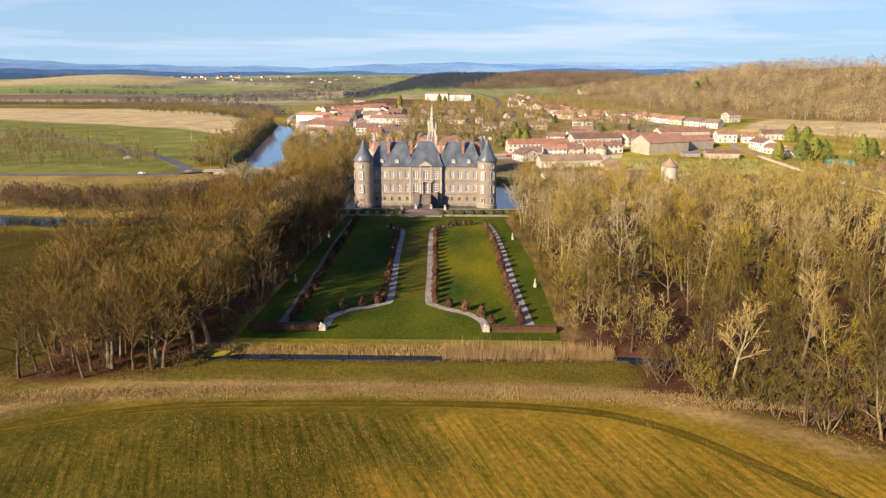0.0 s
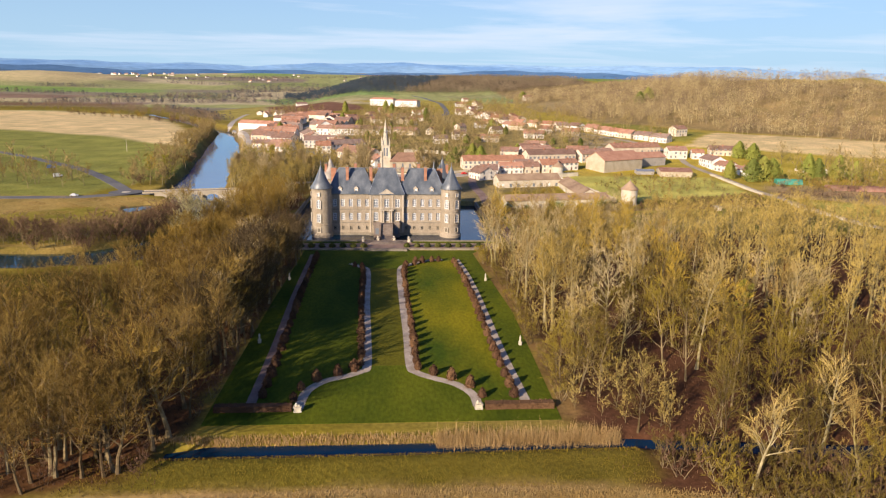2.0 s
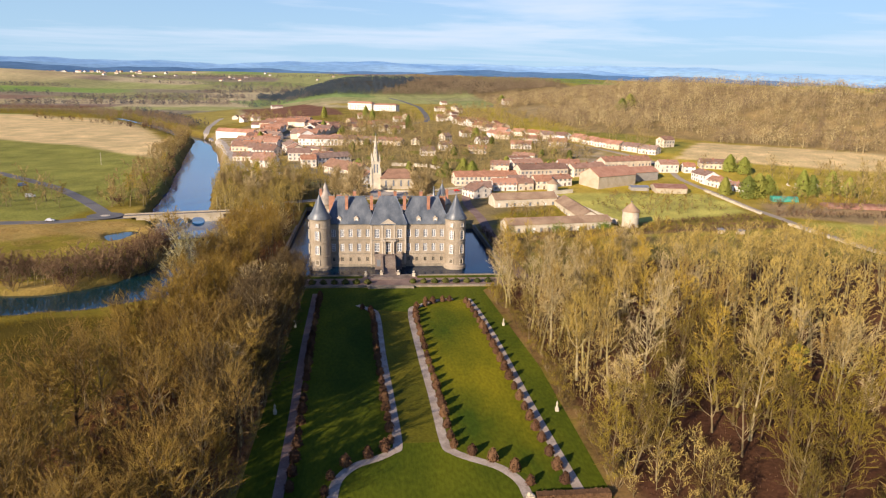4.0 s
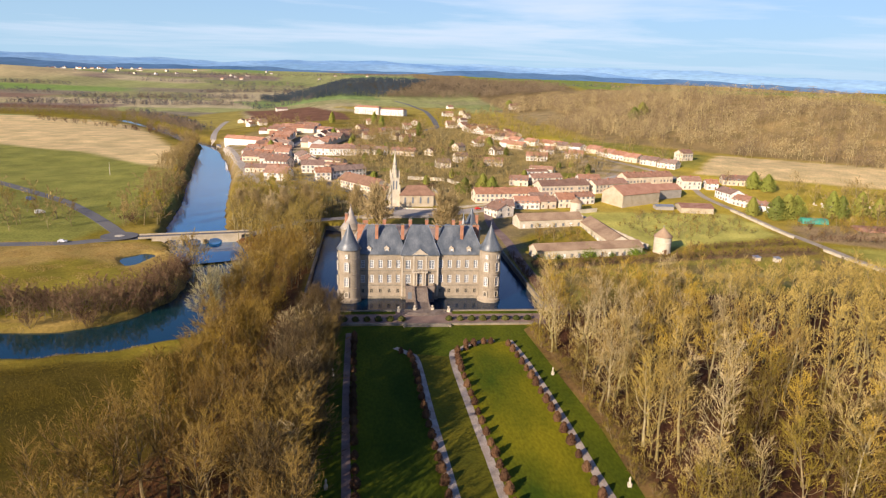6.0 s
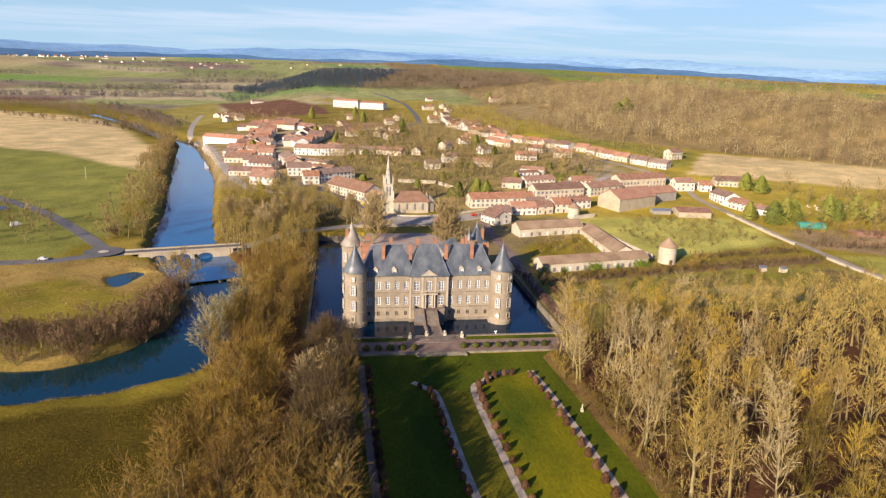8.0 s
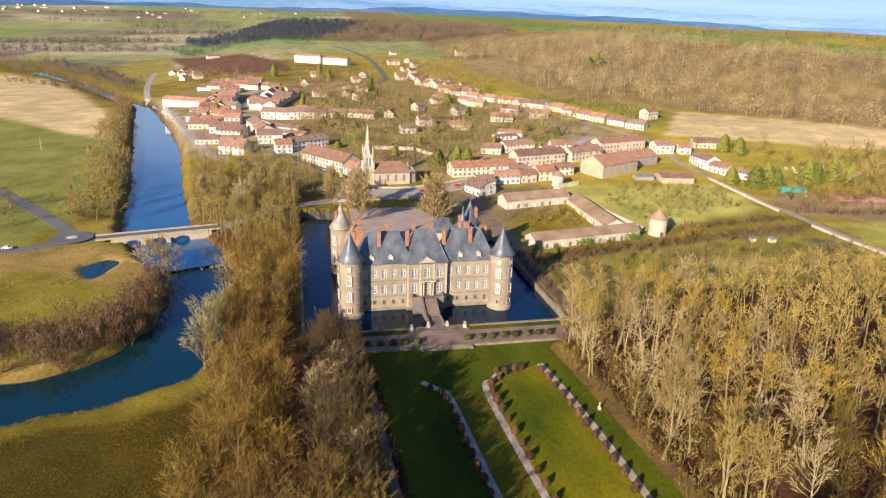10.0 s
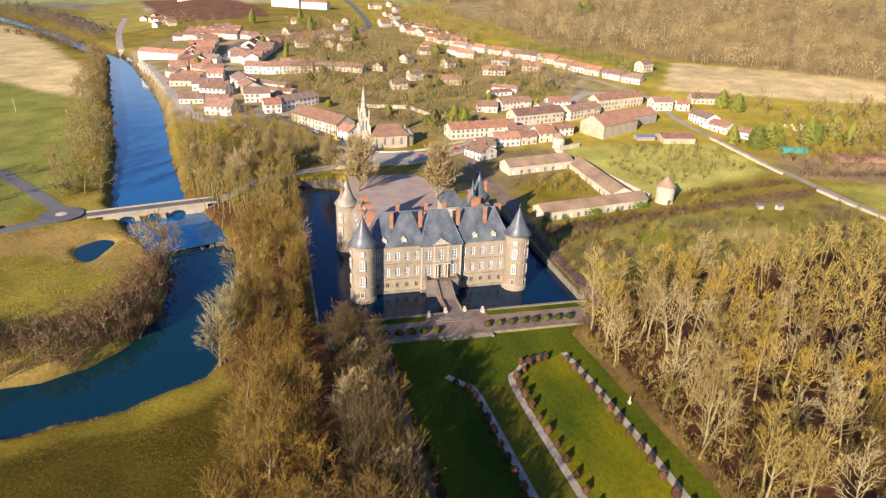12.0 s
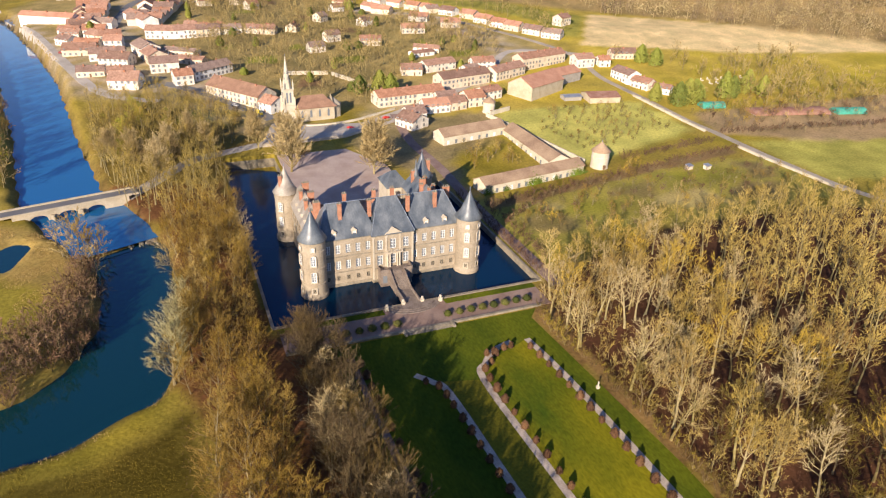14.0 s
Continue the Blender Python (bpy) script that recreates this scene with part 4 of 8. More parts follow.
def ridge_roll(points, r=0.14):
    s = Shape()
    for a, b in zip(points, points[1:]):
        s.tube(Vector(a), Vector(b), r, r, 6)
    return s


part("roof", hip_roof(-25.5, -5.5, FY, 15, EAVE + 0.1, 26.8, 4.2).mesh("roof", M_SLATE), castle, None, "blue-grey slate hipped roof")
part("roof", hip_roof(5.5, 25.5, FY, 15, EAVE + 0.1, 26.8, 4.2).mesh("roof", M_SLATE), castle, None, "blue-grey slate hipped roof")
part("roof", hip_roof(-7.4, 7.4, 0.6, 15, EAVE + 0.1, 27.2, 4.0).mesh("roof", M_SLATE), castle, None, "blue-grey slate roof of the centre")
part("ridge", ridge_roll([(-21.3, 8.5, 26.85), (-3.4, 8.0, 27.0), (3.4, 8.0, 27.0), (21.3, 8.5, 26.85)]).mesh("ridge", M_LEAD), castle)
for sx in (-1, 1):
    part("ridge", ridge_roll([(sx * 25.9, FY - 0.5, EAVE + 0.15), (sx * 21.3, 8.5, 26.85), (sx * 25.9, 15.4, EAVE + 0.15)], 0.1).mesh("ridge", M_LEAD), castle)
    part("ridge", ridge_roll([(sx * 7.8, 0.2, EAVE + 0.2), (sx * 3.4, 7.8, 27.25)], 0.1).mesh("ridge", M_LEAD), castle)
# pediment
s = Shape().add([(-3.0, 0.2, EAVE + 0.1), (3.0, 0.2, EAVE + 0.1), (0, 0.2, EAVE + 2.2), (-3.0, 3.0, EAVE + 0.1), (3.0, 3.0, EAVE + 0.1), (0, 3.0, EAVE + 2.2)], [(0, 1, 2), (0, 2, 5, 3), (2, 1, 4, 5)])
s.add([(-3.3, 0.0, EAVE + 0.1), (0, 0.0, EAVE + 2.45), (0, 0.0, EAVE + 2.15), (-2.9, 0.0, EAVE + 0.1), (-3.3, 0.3, EAVE + 0.1), (0, 0.3, EAVE + 2.45), (0, 0.3, EAVE + 2.15), (-2.9, 0.3, EAVE + 0.1)], [(0, 3, 2, 1), (0, 1, 5, 4), (3, 7, 6, 2)])
s.add([(3.3, 0.0, EAVE + 0.1), (0, 0.0, EAVE + 2.45), (0, 0.0, EAVE + 2.15), (2.9, 0.0, EAVE + 0.1), (3.3, 0.3, EAVE + 0.1), (0, 0.3, EAVE + 2.45), (0, 0.3, EAVE + 2.15), (2.9, 0.3, EAVE + 0.1)], [(1, 2, 3, 0), (4, 5, 1, 0), (2, 6, 7, 3)])
part("pediment", s.mesh("pediment", M_ASHLAR), castle)
# balcony over the door, portal with columns
part("balcony", Shape().box(-3.2, 3.2, -0.9, 0.6, 9.4, 9.75).box(-3.2, 3.2, -0.9, -0.75, 10.6, 10.75).mesh("balcony", M_ASHLAR), castle)
bal = Shape().turned([(0.06, 0), (0.11, 0.25), (0.05, 0.55), (0.09, 0.85)], 6).mesh("baluster", M_ASHLAR)
for i in range(13):
    part("baluster", bal, castle, pose(-3.0 + 0.5 * i, -0.82, 9.75))
for x in (-2.2, -1.35, 1.35, 2.2):
    part("column", Shape().turned([(0.36, 4.0), (0.3, 4.3), (0.27, 8.6), (0.38, 9.0), (0.4, 9.4)], 10, x, -0.3).mesh("column", M_ASHLAR), castle)
# dormers
for x in (-20.2, -13.2, 12.7, 19.7):
    d = part("dormer", Shape().box(-0.85, 0.85, 0.0, 3.0, 0, 2.0).add([(-1.1, -0.2, 2.0), (1.1, -0.2, 2.0), (0, -0.2, 2.9), (-1.1, 3.8, 2.0), (1.1, 3.8, 2.0), (0, 3.8, 2.9)], [(0, 1, 2), (0, 2, 5, 3), (2, 1, 4, 5)]).mesh("dormer", M_ASHLAR), castle, pose(x, FY + 0.35, EAVE + 0.3))
    w = part("window", W_SMALL[0], d, pose(0, -0.12, 0.45))
    part("casement", W_SMALL[2], d, pose(0, -0.14, 0.45))
    part("pane", Shape().box(-0.5, 0.5, -0.035, -0.005, 0.45, 1.75).mesh("pane", M_GLASS), d)


def chimney_mesh(w, d, h, pots=2):
    s = Shape().box(-w / 2, w / 2, -d / 2, d / 2, 0, h, 0).box(-w / 2 - 0.12, w / 2 + 0.12, -d / 2 - 0.12, d / 2 + 0.12, h - 0.5, h - 0.25, 0).box(-w / 2 - 0.08, w / 2 + 0.08, -d / 2 - 0.08, d / 2 + 0.08, h, h + 0.15, 1)
    for i in range(pots):
        s.turned([(0.18, h + 0.15), (0.14, h + 0.7)], 6, -w / 2 + w * (i + 0.5) / pots, 0, 1)
    return s.mesh("chimney", [M_BRICK, M_STONE_WEATHERED])


CH1, CH2, CH3 = chimney_mesh(1.25, 1.0, 6.0), chimney_mesh(2.4, 1.0, 6.0, 3), chimney_mesh(1.1, 1.6, 5.0)
for x in (-17.2, -6.9, 6.9, 17.0):
    part("chimney", CH1, castle, pose(x, 5.6, 21.6), "red brick chimney stack")
for x in (-14.0, -3.5, 3.2, 14.2):
    part("chimney", CH1, castle, pose(x, 11.6, 22.5), "red brick chimney stack")
for sx in (-1, 1):
    part("chimney", CH2, castle, pose(sx * 23.6, 11.5, 20.5), "broad red brick chimney stack")

# round corner towers
T_R = 4.25


def tower(cx, cy, roof_tip, front, eave, slate=None):
    prof = [(T_R + 0.45, -4.0), (T_R + 0.45, -0.9), (T_R + 0.15, -0.5), (T_R, 0.1), (T_R, 3.4), (T_R + 0.14, 3.45), (T_R + 0.14, 3.8), (T_R, 3.85), (T_R, 9.3), (T_R + 0.14, 9.35), (T_R + 0.14, 9.75), (T_R, 9.8), (T_R, 15.3), (T_R + 0.14, 15.35), (T_R + 0.14, 15.7), (T_R, 15.75), (T_R, eave - 0.5), (T_R + 0.3, eave - 0.35), (T_R + 0.35, eave)]
    t = part("tower", Shape().turned(prof, 40, cx, cy).mesh("tower", M_STONE, False), castle, None, "round stone corner tower")
    for p in t.data.polygons:
        p.use_smooth = False
    part("roof", Shape().turned([(T_R + 0.6, eave - 0.05), (T_R + 0.65, eave + 0.1), (T_R * 0.72, eave + (roof_tip - eave) * 0.26), (T_R * 0.36, eave + (roof_tip - eave) * 0.6), (0.12, roof_tip - 0.6), (0.05, roof_tip)], 32, cx, cy).mesh("roof", slate or M_SLATE, True), castle, None, "conical blue-grey slate tower roof")
    part("finial", Shape().turned([(0.06, roof_tip - 0.2), (0.16, roof_tip + 0.2), (0.05, roof_tip + 0.45), (0.04, roof_tip + 1.1)], 6, cx, cy).mesh("finial", M_LEAD), castle)
    for a in front:
        for z, kind in ((0.6, W_BASE), (4.9, W_TALL), (10.9, W_TALL), (16.2, W_SMALL)):
            if z + 2 < eave:
                put_window(kind, castle, pose(cx, cy, z) @ pose(0, 0, 0, 0, 0, a) @ pose(0, -T_R - 0.24, 0))


tower(-28, 0, 29.6, (-12, -75), 19.2)
tower(28, 0, 29.6, (-28, 32), 19.2)
tower(-28.4, 45.5, 27.9, (-40,), 17.5, M_SLATE_PALE)
tower(27, 45.5, 27.9, (), 17.5)
part("chimney", CH1, castle, pose(-30.4, 44.2, 18.5), "red brick chimney stack")
part("chimney", CH1, castle, pose(29.2, 44.0, 18.5), "red brick chimney stack")
# side wings towards the court
for sx in (-1, 1):
    xo, xi = sx * 27.3, sx * 18.6
    m = pose(xo, 0, 0, 0, 0, -90 if sx < 0 else 90)
    bays = [(-b if sx < 0 else b) for b in (18, 22, 26, 30, 34, 38)]
    facade(castle, -45 if sx < 0 else 4, -4 if sx < 0 else 45, bays, m, z1=13.8, rows=((0.35, W_BASE, 1.7), (4.75, W_TALL, 3.25), (10.2, W_BASE, 1.7)))
    part("wall", Shape().box(min(xi, xi + sx * 0.7), max(xi, xi + sx * 0.7), 15, 46, -4, 13.8).mesh("wall", M_STONE), castle)
    part("wall", Shape().box(min(xo, xi), max(xo, xi), 45.3, 45.99, -4, 13.8).mesh("wall", M_STONE), castle)
    s = Shape()
    x0, x1 = min(xo, xi), max(xo, xi)
    xr = (x0 + x1) / 2
    s.add([(x0 - 0.5, 10, 13.8), (x1 + 0.5, 10, 13.8), (x1 + 0.5, 46.5, 13.8), (x0 - 0.5, 46.5, 13.8), (xr, 10, 20.6), (xr, 43, 20.6)], [(1, 2, 5, 4), (2, 3, 5), (3, 0, 4, 5), (0, 1, 4), (3, 2, 1, 0)])
    part("roof", s.mesh("roof", M_SLATE_PALE if sx < 0 else M_SLATE), castle, None, "slate roof of the side wing")
    for k, y in enumerate((17, 21.5, 26, 30.5, 35, 40)):
        part("chimney", (CH3, CH2)[k % 2], castle, pose(xr + (1.2 if k % 2 else -1.6) * sx * -1, y, 16.4), "red brick chimney stack")
    for k, y in enumerate((20, 25, 30, 35)):
        part("dormer", Shape().box(-0.7, 0.7, -2.0, 0.0, 0, 1.8).add([(-0.9, -2.2, 1.8), (0.9, -2.2, 1.8), (0, -2.2, 2.6), (-0.9, 1.5, 1.8), (0.9, 1.5, 1.8), (0, 1.5, 2.6)], [(0, 1, 2), (0, 2, 5, 3), (2, 1, 4, 5)]).mesh("dormer", M_ASHLAR), castle, pose(xo, y, 14.0, 0, 0, -90 if sx < 0 else 90) @ pose(0, 2.6, 0))
# turret of the chapel and the pavilion at the end of the east wing
part("pavilion", Shape().box(12.5, 21.5, 46, 58, -4, 13.5).mesh("pavilion", M_ASHLAR), castle, None, "pale end pavilion of the wing")
part("roof", hip_roof(12.5, 21.5, 46, 58, 13.5, 18.5, 3.5).mesh("roof", M_SLATE), castle)
part("turret", Shape().turned([(1.0, 13), (1.0, 20), (1.25, 20.1), (1.25, 20.5), (0.5, 23.5), (0.08, 27)], 8, 22.5, 40).mesh("turret", M_SLATE), castle, None, "slender slate turret")

# stair and bridge over the moat
bridge = thing("castle_bridge", "grey stone stair and footbridge crossing the castle moat", "bridge")
part("landing", Shape().box(-5.6, 5.6, -3.2, 0.3, -4.2, 3.6).box(-5.9, 5.9, -3.5, 0.3, 3.6, 3.85).mesh("landing", M_STAIR), bridge)
for sx in (-1, 1):
    # flat panel set on the block, its dark colour standing for shade within
    part("opening", Shape().box(sx * 4.1 - 0.75, sx * 4.1 + 0.75, -3.26, -3.12, -0.6, 2.2).mesh("opening", M_GLASS), bridge, None, "dark flat panel in place of the shaded opening")
for i in range(18):
    part("stair_step", Shape().box(-2.4 - 0.02 * i, 2.4 + 0.02 * i, -3.5 - 0.42 * (i + 1), -3.4 - 0.42 * i, 0.2, 3.7 - 0.172 * i).mesh("stair_step", M_STAIR), bridge)
part("deck", Shape().box(-2.7, 2.7, -20.2, -10.9, -0.5, 0.6).mesh("deck", M_STAIR), bridge)
part("stair_base", Shape().box(-2.4, 2.4, -11.0, -3.4, -4.2, 0.3).mesh("stair_base", M_STAIR), bridge)
for y in (-13.5, -17):
    part("pier", Shape().box(-2.4, 2.4, y - 0.6, y + 0.6, -4.2, -0.4).mesh("pier", M_STAIR), bridge)
for sx in (-1, 1):
    sl = Shape()
    p = [(-3.4, 3.8), (-11.0, 0.62), (-20, 0.62)]
    for (ya, za), (yb, zb) in zip(p, p[1:]):
        q = [(sx * 2.5 + o, y, z + dz) for y, z in ((ya, za), (yb, zb)) for o in (-0.2, 0.2) for dz in (0.0, 0.85)]
        sl.add(q, [(0, 1, 5, 4), (2, 6, 7, 3), (1, 3, 7, 5), (0, 4, 6, 2), (0, 2, 3, 1), (4, 5, 7, 6)])
    part("parapet", sl.mesh("parapet", M_STAIR), bridge)
    part("parapet", Shape().box(sx * 5.6 - 0.2, sx * 5.6 + 0.2, -3.4, 0.3, 3.85, 4.8).box(min(sx * 2.7, sx * 5.6), max(sx * 2.7, sx * 5.6), -3.5, -3.1, 3.85, 4.8).mesh("parapet", M_STAIR), bridge)
ring = [(9.5 * math.cos(a), -20.2 + 5.4 * math.sin(a)) for a in [math.pi + math.pi * i / 18 for i in range(19)]]
apron = thing("bridge_apron", "fan-shaped grey stone steps at the foot of the bridge", "steps")
for i in range(3):
    part("step", Shape().slab([(x * (1 - 0.12 * i), -20.2 + (y + 20.2) * (1 - 0.16 * i)) for x, y in ring], 0.1, 0.28 + 0.16 * i).mesh("step", M_STAIR), apron)


def urn(x, y, z, h=2.2, label="stone urn on a pedestal"):
    t = thing("garden_urn", label, "urn", pose(x, y, z), "urns by the bridge")
    part("pedestal", Shape().box(-0.5, 0.5, -0.5, 0.5, 0, h * 0.55).box(-0.6, 0.6, -0.6, 0.6, h * 0.5, h * 0.58).box(-0.62, 0.62, -0.62, 0.62, 0, 0.2).mesh("pedestal", M_STONE_PALE), t)
    part("vase", Shape().turned([(0.2, h * 0.58), (0.14, h * 0.64), (0.42, h * 0.8), (0.46, h * 0.92), (0.3, h)], 10).mesh("vase", M_STONE_PALE), t)


for x, y in ((-9.3, -21.2), (9.3, -21.2), (-3.3, -20.0), (3.3, -20.0)):
    urn(x, y, 0.2)

# ---- trees ----
def grow(seed, h, fork, spread, limbs=12, branches=6, twigs=11, thin=1.0, fine=1.0, multi=1, sides=(6, 4, 3), wild=1.0, lift=0.16):
    """A bare tree: a trunk that forks into rising limbs, and a crown of branches that end in fans of twigs. Returns two shapes.

    fork: where the limbs begin, as a share of the height; lift: how far the limbs bend upwards; wild: how crooked they are."""
    r = random.Random(seed)
    wood, crown = Shape(), Shape()
    up = Vector((0, 0, 1))

    def shake(k):
        return Vector((r.gauss(0, k), r.gauss(0, k), r.gauss(0, k)))

    def bend(o, d, length, n, rise, jig):
        pts, p, d = [o], o.copy(), d.normalized()
        for _ in range(n):
            d = (d + up * rise + shake(jig)).normalized()
            p = p + d * length / n
            pts.append(p.copy())
        return pts

    def along(pts, u):
        n = len(pts) - 1
        k = min(n - 1, int(u * n))
        return pts[k].lerp(pts[k + 1], u * n - k), (pts[k + 1] - pts[k]).normalized()

    def fan(pts, length, nb, lo, q):
        """Branches along a limb, each with its twigs."""
        for b in range(nb):
            u = lo + (1 - lo) * min(1.0, (b + r.uniform(0.1, 1.1)) / nb)
            p, d = along(pts, min(u, 0.999))
            side = d.cross(shake(1)).normalized()
            bl = (length * 0.5 * (1.25 - 0.6 * u) + 0.02 * h) * r.uniform(0.65, 1.25)
            bp = bend(p, d * r.uniform(0.6, 1.0) + side * r.uniform(0.45, 0.95), bl, 2, lift * 0.7, 0.12 * wild)
            w = side.cross(d).normalized() * max(q * 0.4, 0.04)
            wood.add([bp[0] - w, bp[0] + w, bp[1] + w * 0.6, bp[1] - w * 0.6, bp[2]], [(0, 1, 2, 3), (3, 2, 4)])
            for _ in range(twigs):
                v = r.random() ** 0.75
                p2, d2 = along(bp, min(v, 0.999))
                way = (d2 + shake(0.42) + up * r.uniform(0.0, 0.3)).normalized()
                l = (0.022 * h + 0.4) * r.uniform(0.7, 1.8)
                w2 = way.cross(shake(1)).normalized() * r.uniform(0.022, 0.04) * fine
                f = p2 - way * l * 0.1
                crown.add([f - w2, f + w2, f + way * l], [(0, 1, 2)])

    for st in range(multi):
        a = 2 * math.pi * (st + r.random()) / multi
        base = Vector((0, 0, -0.6)) if multi == 1 else Vector((0.45 * math.cos(a), 0.45 * math.sin(a), -0.4))
        top = h * (1 if st == 0 else r.uniform(0.7, 1.0))
        d = Vector((r.gauss(0, 0.05), r.gauss(0, 0.05), 1)) if multi == 1 else Vector((0.5 * math.cos(a), 0.5 * math.sin(a), 1))
        n = 8 if sides[0] > 3 else 5
        pts = bend(base, d, top * (0.94 if multi > 1 else 0.86), n, 0.05, 0.06 * wild)
        rad = [thin * 0.0125 * top * (1 - 0.93 * i / n) + 0.02 for i in range(n + 1)]
        rad[0] *= 1.3
        for i in range(n):
            wood.tube(pts[i], pts[i + 1], rad[i], rad[i + 1], sides[0] if i < 3 else sides[1])
        for k in range(limbs):
            t = min(0.96, max(0.0, (k + r.uniform(-0.4, 1.2)) / limbs)) ** 1.25
            o, d = along(pts, min(0.97, fork + (0.97 - fork) * t))
            az = k * 2.4 + r.uniform(-0.7, 0.7)
            lean = radians(60 - 26 * t) * r.uniform(0.7, 1.15)
            length = spread * (1.25 - 0.45 * t) * r.uniform(0.7, 1.15)
            q = max(0.03, rad[min(n, int((fork + (1 - fork) * t) * n))] * r.uniform(0.38, 0.62))
            m = 4 if sides[0] > 4 else 3
            lp = bend(o, Vector((math.sin(lean) * math.cos(az), math.sin(lean) * math.sin(az), math.cos(lean))), length, m, lift, 0.13 * wild)
            for i in range(m):
                wood.tube(lp[i], lp[i + 1], q * (1 - 0.8 * i / m), q * (1 - 0.8 * (i + 1) / m), sides[2])
            fan(lp, length, branches, 0.3, q)
        fan(pts[n // 2 + 1:], spread * 0.8, branches, 0.2, rad[-2])
    return wood, crown


M_TWIG_PALE = palette("pale_grey_twigs", [(0.46, 0.355, 0.18), (0.50, 0.395, 0.21), (0.42, 0.32, 0.155)], 0.95, 0.7, 0.25)
# twigs darkened for the shade that the river belt throws on these trees
M_TWIG_SHADED = palette("shaded_grey_twigs", [(0.105, 0.076, 0.038), (0.126, 0.091, 0.048), (0.089, 0.062, 0.029), (0.168, 0.115, 0.038)], 0.95, 0.7, 0.25)
M_TWIG_WILLOW = palette("willow_twigs", [(0.345, 0.310, 0.143), (0.380, 0.333, 0.165)], 0.95, 0.7, 0.25)


def kinds(count, seed, twig_mat, **kw):
    out = []
    for i in range(count):
        w, c = grow(seed + i, **kw)
        out.append((w.mesh("trunk", M_BARK_DARK if twig_mat in (M_TWIG_GREY, M_TWIG_OLIVE, M_TWIG_RED) else M_BARK_PALE if kw["h"] > 21.5 and twig_mat in (M_TWIG, M_TWIG_PALE) else M_BARK), c.mesh("crown", twig_mat)))
    return out


TALL = kinds(8, 10, M_TWIG, h=24, fork=0.40, spread=5.0, limbs=14, branches=7, twigs=20, thin=1.15, fine=0.85)
TALL_G = kinds(4, 30, M_TWIG_BROWN, h=22, fork=0.24, spread=6.0, limbs=17, branches=8, twigs=28, fine=1.0)
TALL_P = kinds(3, 40, M_TWIG_PALE, h=22, fork=0.34, spread=5.4, limbs=14, branches=7, twigs=18, fine=0.8, thin=1.2, wild=1.5)
TALL_O = kinds(4, 45, M_TWIG_OLIVE, h=20, fork=0.22, spread=5.2, limbs=15, branches=7, twigs=22, thin=0.9, wild=1.3, fine=0.85)
LIME = kinds(2, 60, M_TWIG_PALE, h=22, fork=0.14, spread=8.6, limbs=30, branches=12, twigs=34, thin=1.6, fine=2.8, lift=0.24)
BROAD = kinds(4, 50, M_TWIG, h=20, fork=0.2, spread=7.0, limbs=16, branches=8, twigs=18, thin=1.2, fine=1.15)
OLD_G = kinds(4, 80, M_TWIG_GREY, h=22, fork=0.34, spread=8.0, limbs=16, branches=9, twigs=26, thin=1.6, wild=1.5, fine=0.95)
DOME_G = kinds(4, 85, M_TWIG_SHADED, h=19, fork=0.34, spread=7.0, limbs=18, branches=9, twigs=27, thin=1.2, lift=0.24, fine=0.95)
BROAD_G = kinds(4, 70, M_TWIG_BROWN, h=19, fork=0.2, spread=7.2, limbs=17, branches=8, twigs=28, thin=1.2, fine=1.0)
WILLOW = kinds(2, 75, M_TWIG_WILLOW, h=17, fork=0.12, spread=7.4, limbs=24, branches=9, twigs=24, thin=1.5, fine=1.2, lift=0.2)
SCRUB = kinds(4, 90, M_TWIG_RED, h=6, fork=0.12, spread=2.3, limbs=3, branches=5, twigs=8, multi=4, fine=1.5, sides=(3, 3, 3))
SCRUB_O = kinds(3, 110, M_TWIG_OLIVE, h=7, fork=0.12, spread=2.6, limbs=3, branches=5, twigs=8, multi=4, fine=1.5, sides=(3, 3, 3))
SMALL = kinds(4, 130, M_TWIG, h=9, fork=0.2, spread=3.7, limbs=9, branches=5, twigs=11, thin=1.6, fine=1.6, sides=(4, 3, 3))
SMALL_G = kinds(3, 150, M_TWIG_BROWN, h=9, fork=0.18, spread=3.8, limbs=9, branches=5, twigs=12, thin=1.6, fine=1.6, sides=(4, 3, 3))


def plant(meshes, x, y, size, name="tree", label="bare winter tree with olive-brown twigs", category="tree", group="", lean=None):
    tilt = R.uniform(-3, 3) if lean is None else lean
    t = thing(name, label, category, pose(x, y, ground_z(x, y), tilt, R.uniform(-3, 3), R.uniform(0, 360)) @ Matrix.Diagonal((size * R.uniform(0.9, 1.1), size * R.uniform(0.9, 1.1), size, 1)), group)
    part("trunk", meshes[0], t)
    part("crown", meshes[1], t)
    return t


def scatter(ring, gap, seed, keep=lambda x, y: True):
    """Places in a plot, no two nearer than about gap."""
    r = random.Random(seed)
    xs, ys = [p[0] for p in ring], [p[1] for p in ring]
    out, x = [], min(xs)
    row = 0
    while x < max(xs):
        y = min(ys) + (row % 2) * gap / 2
        while y < max(ys):
            px, py = x + r.uniform(-0.42, 0.42) * gap, y + r.uniform(-0.42, 0.42) * gap
            if bool(inside(np.array([px]), np.array([py]), ring)[0]) and keep(px, py):
                out.append((px, py))
            y += gap
        x += gap * 0.9
        row += 1
    return out


def dry(x, y, m=2.0):
    p, q = np.array([x]), np.array([y])
    return float(reach(p, q, RIVER)[0]) > m and float(reach(p, q, CANAL)[0]) > m * 0.6 and not bool(inside(p, q, MOAT)[0])


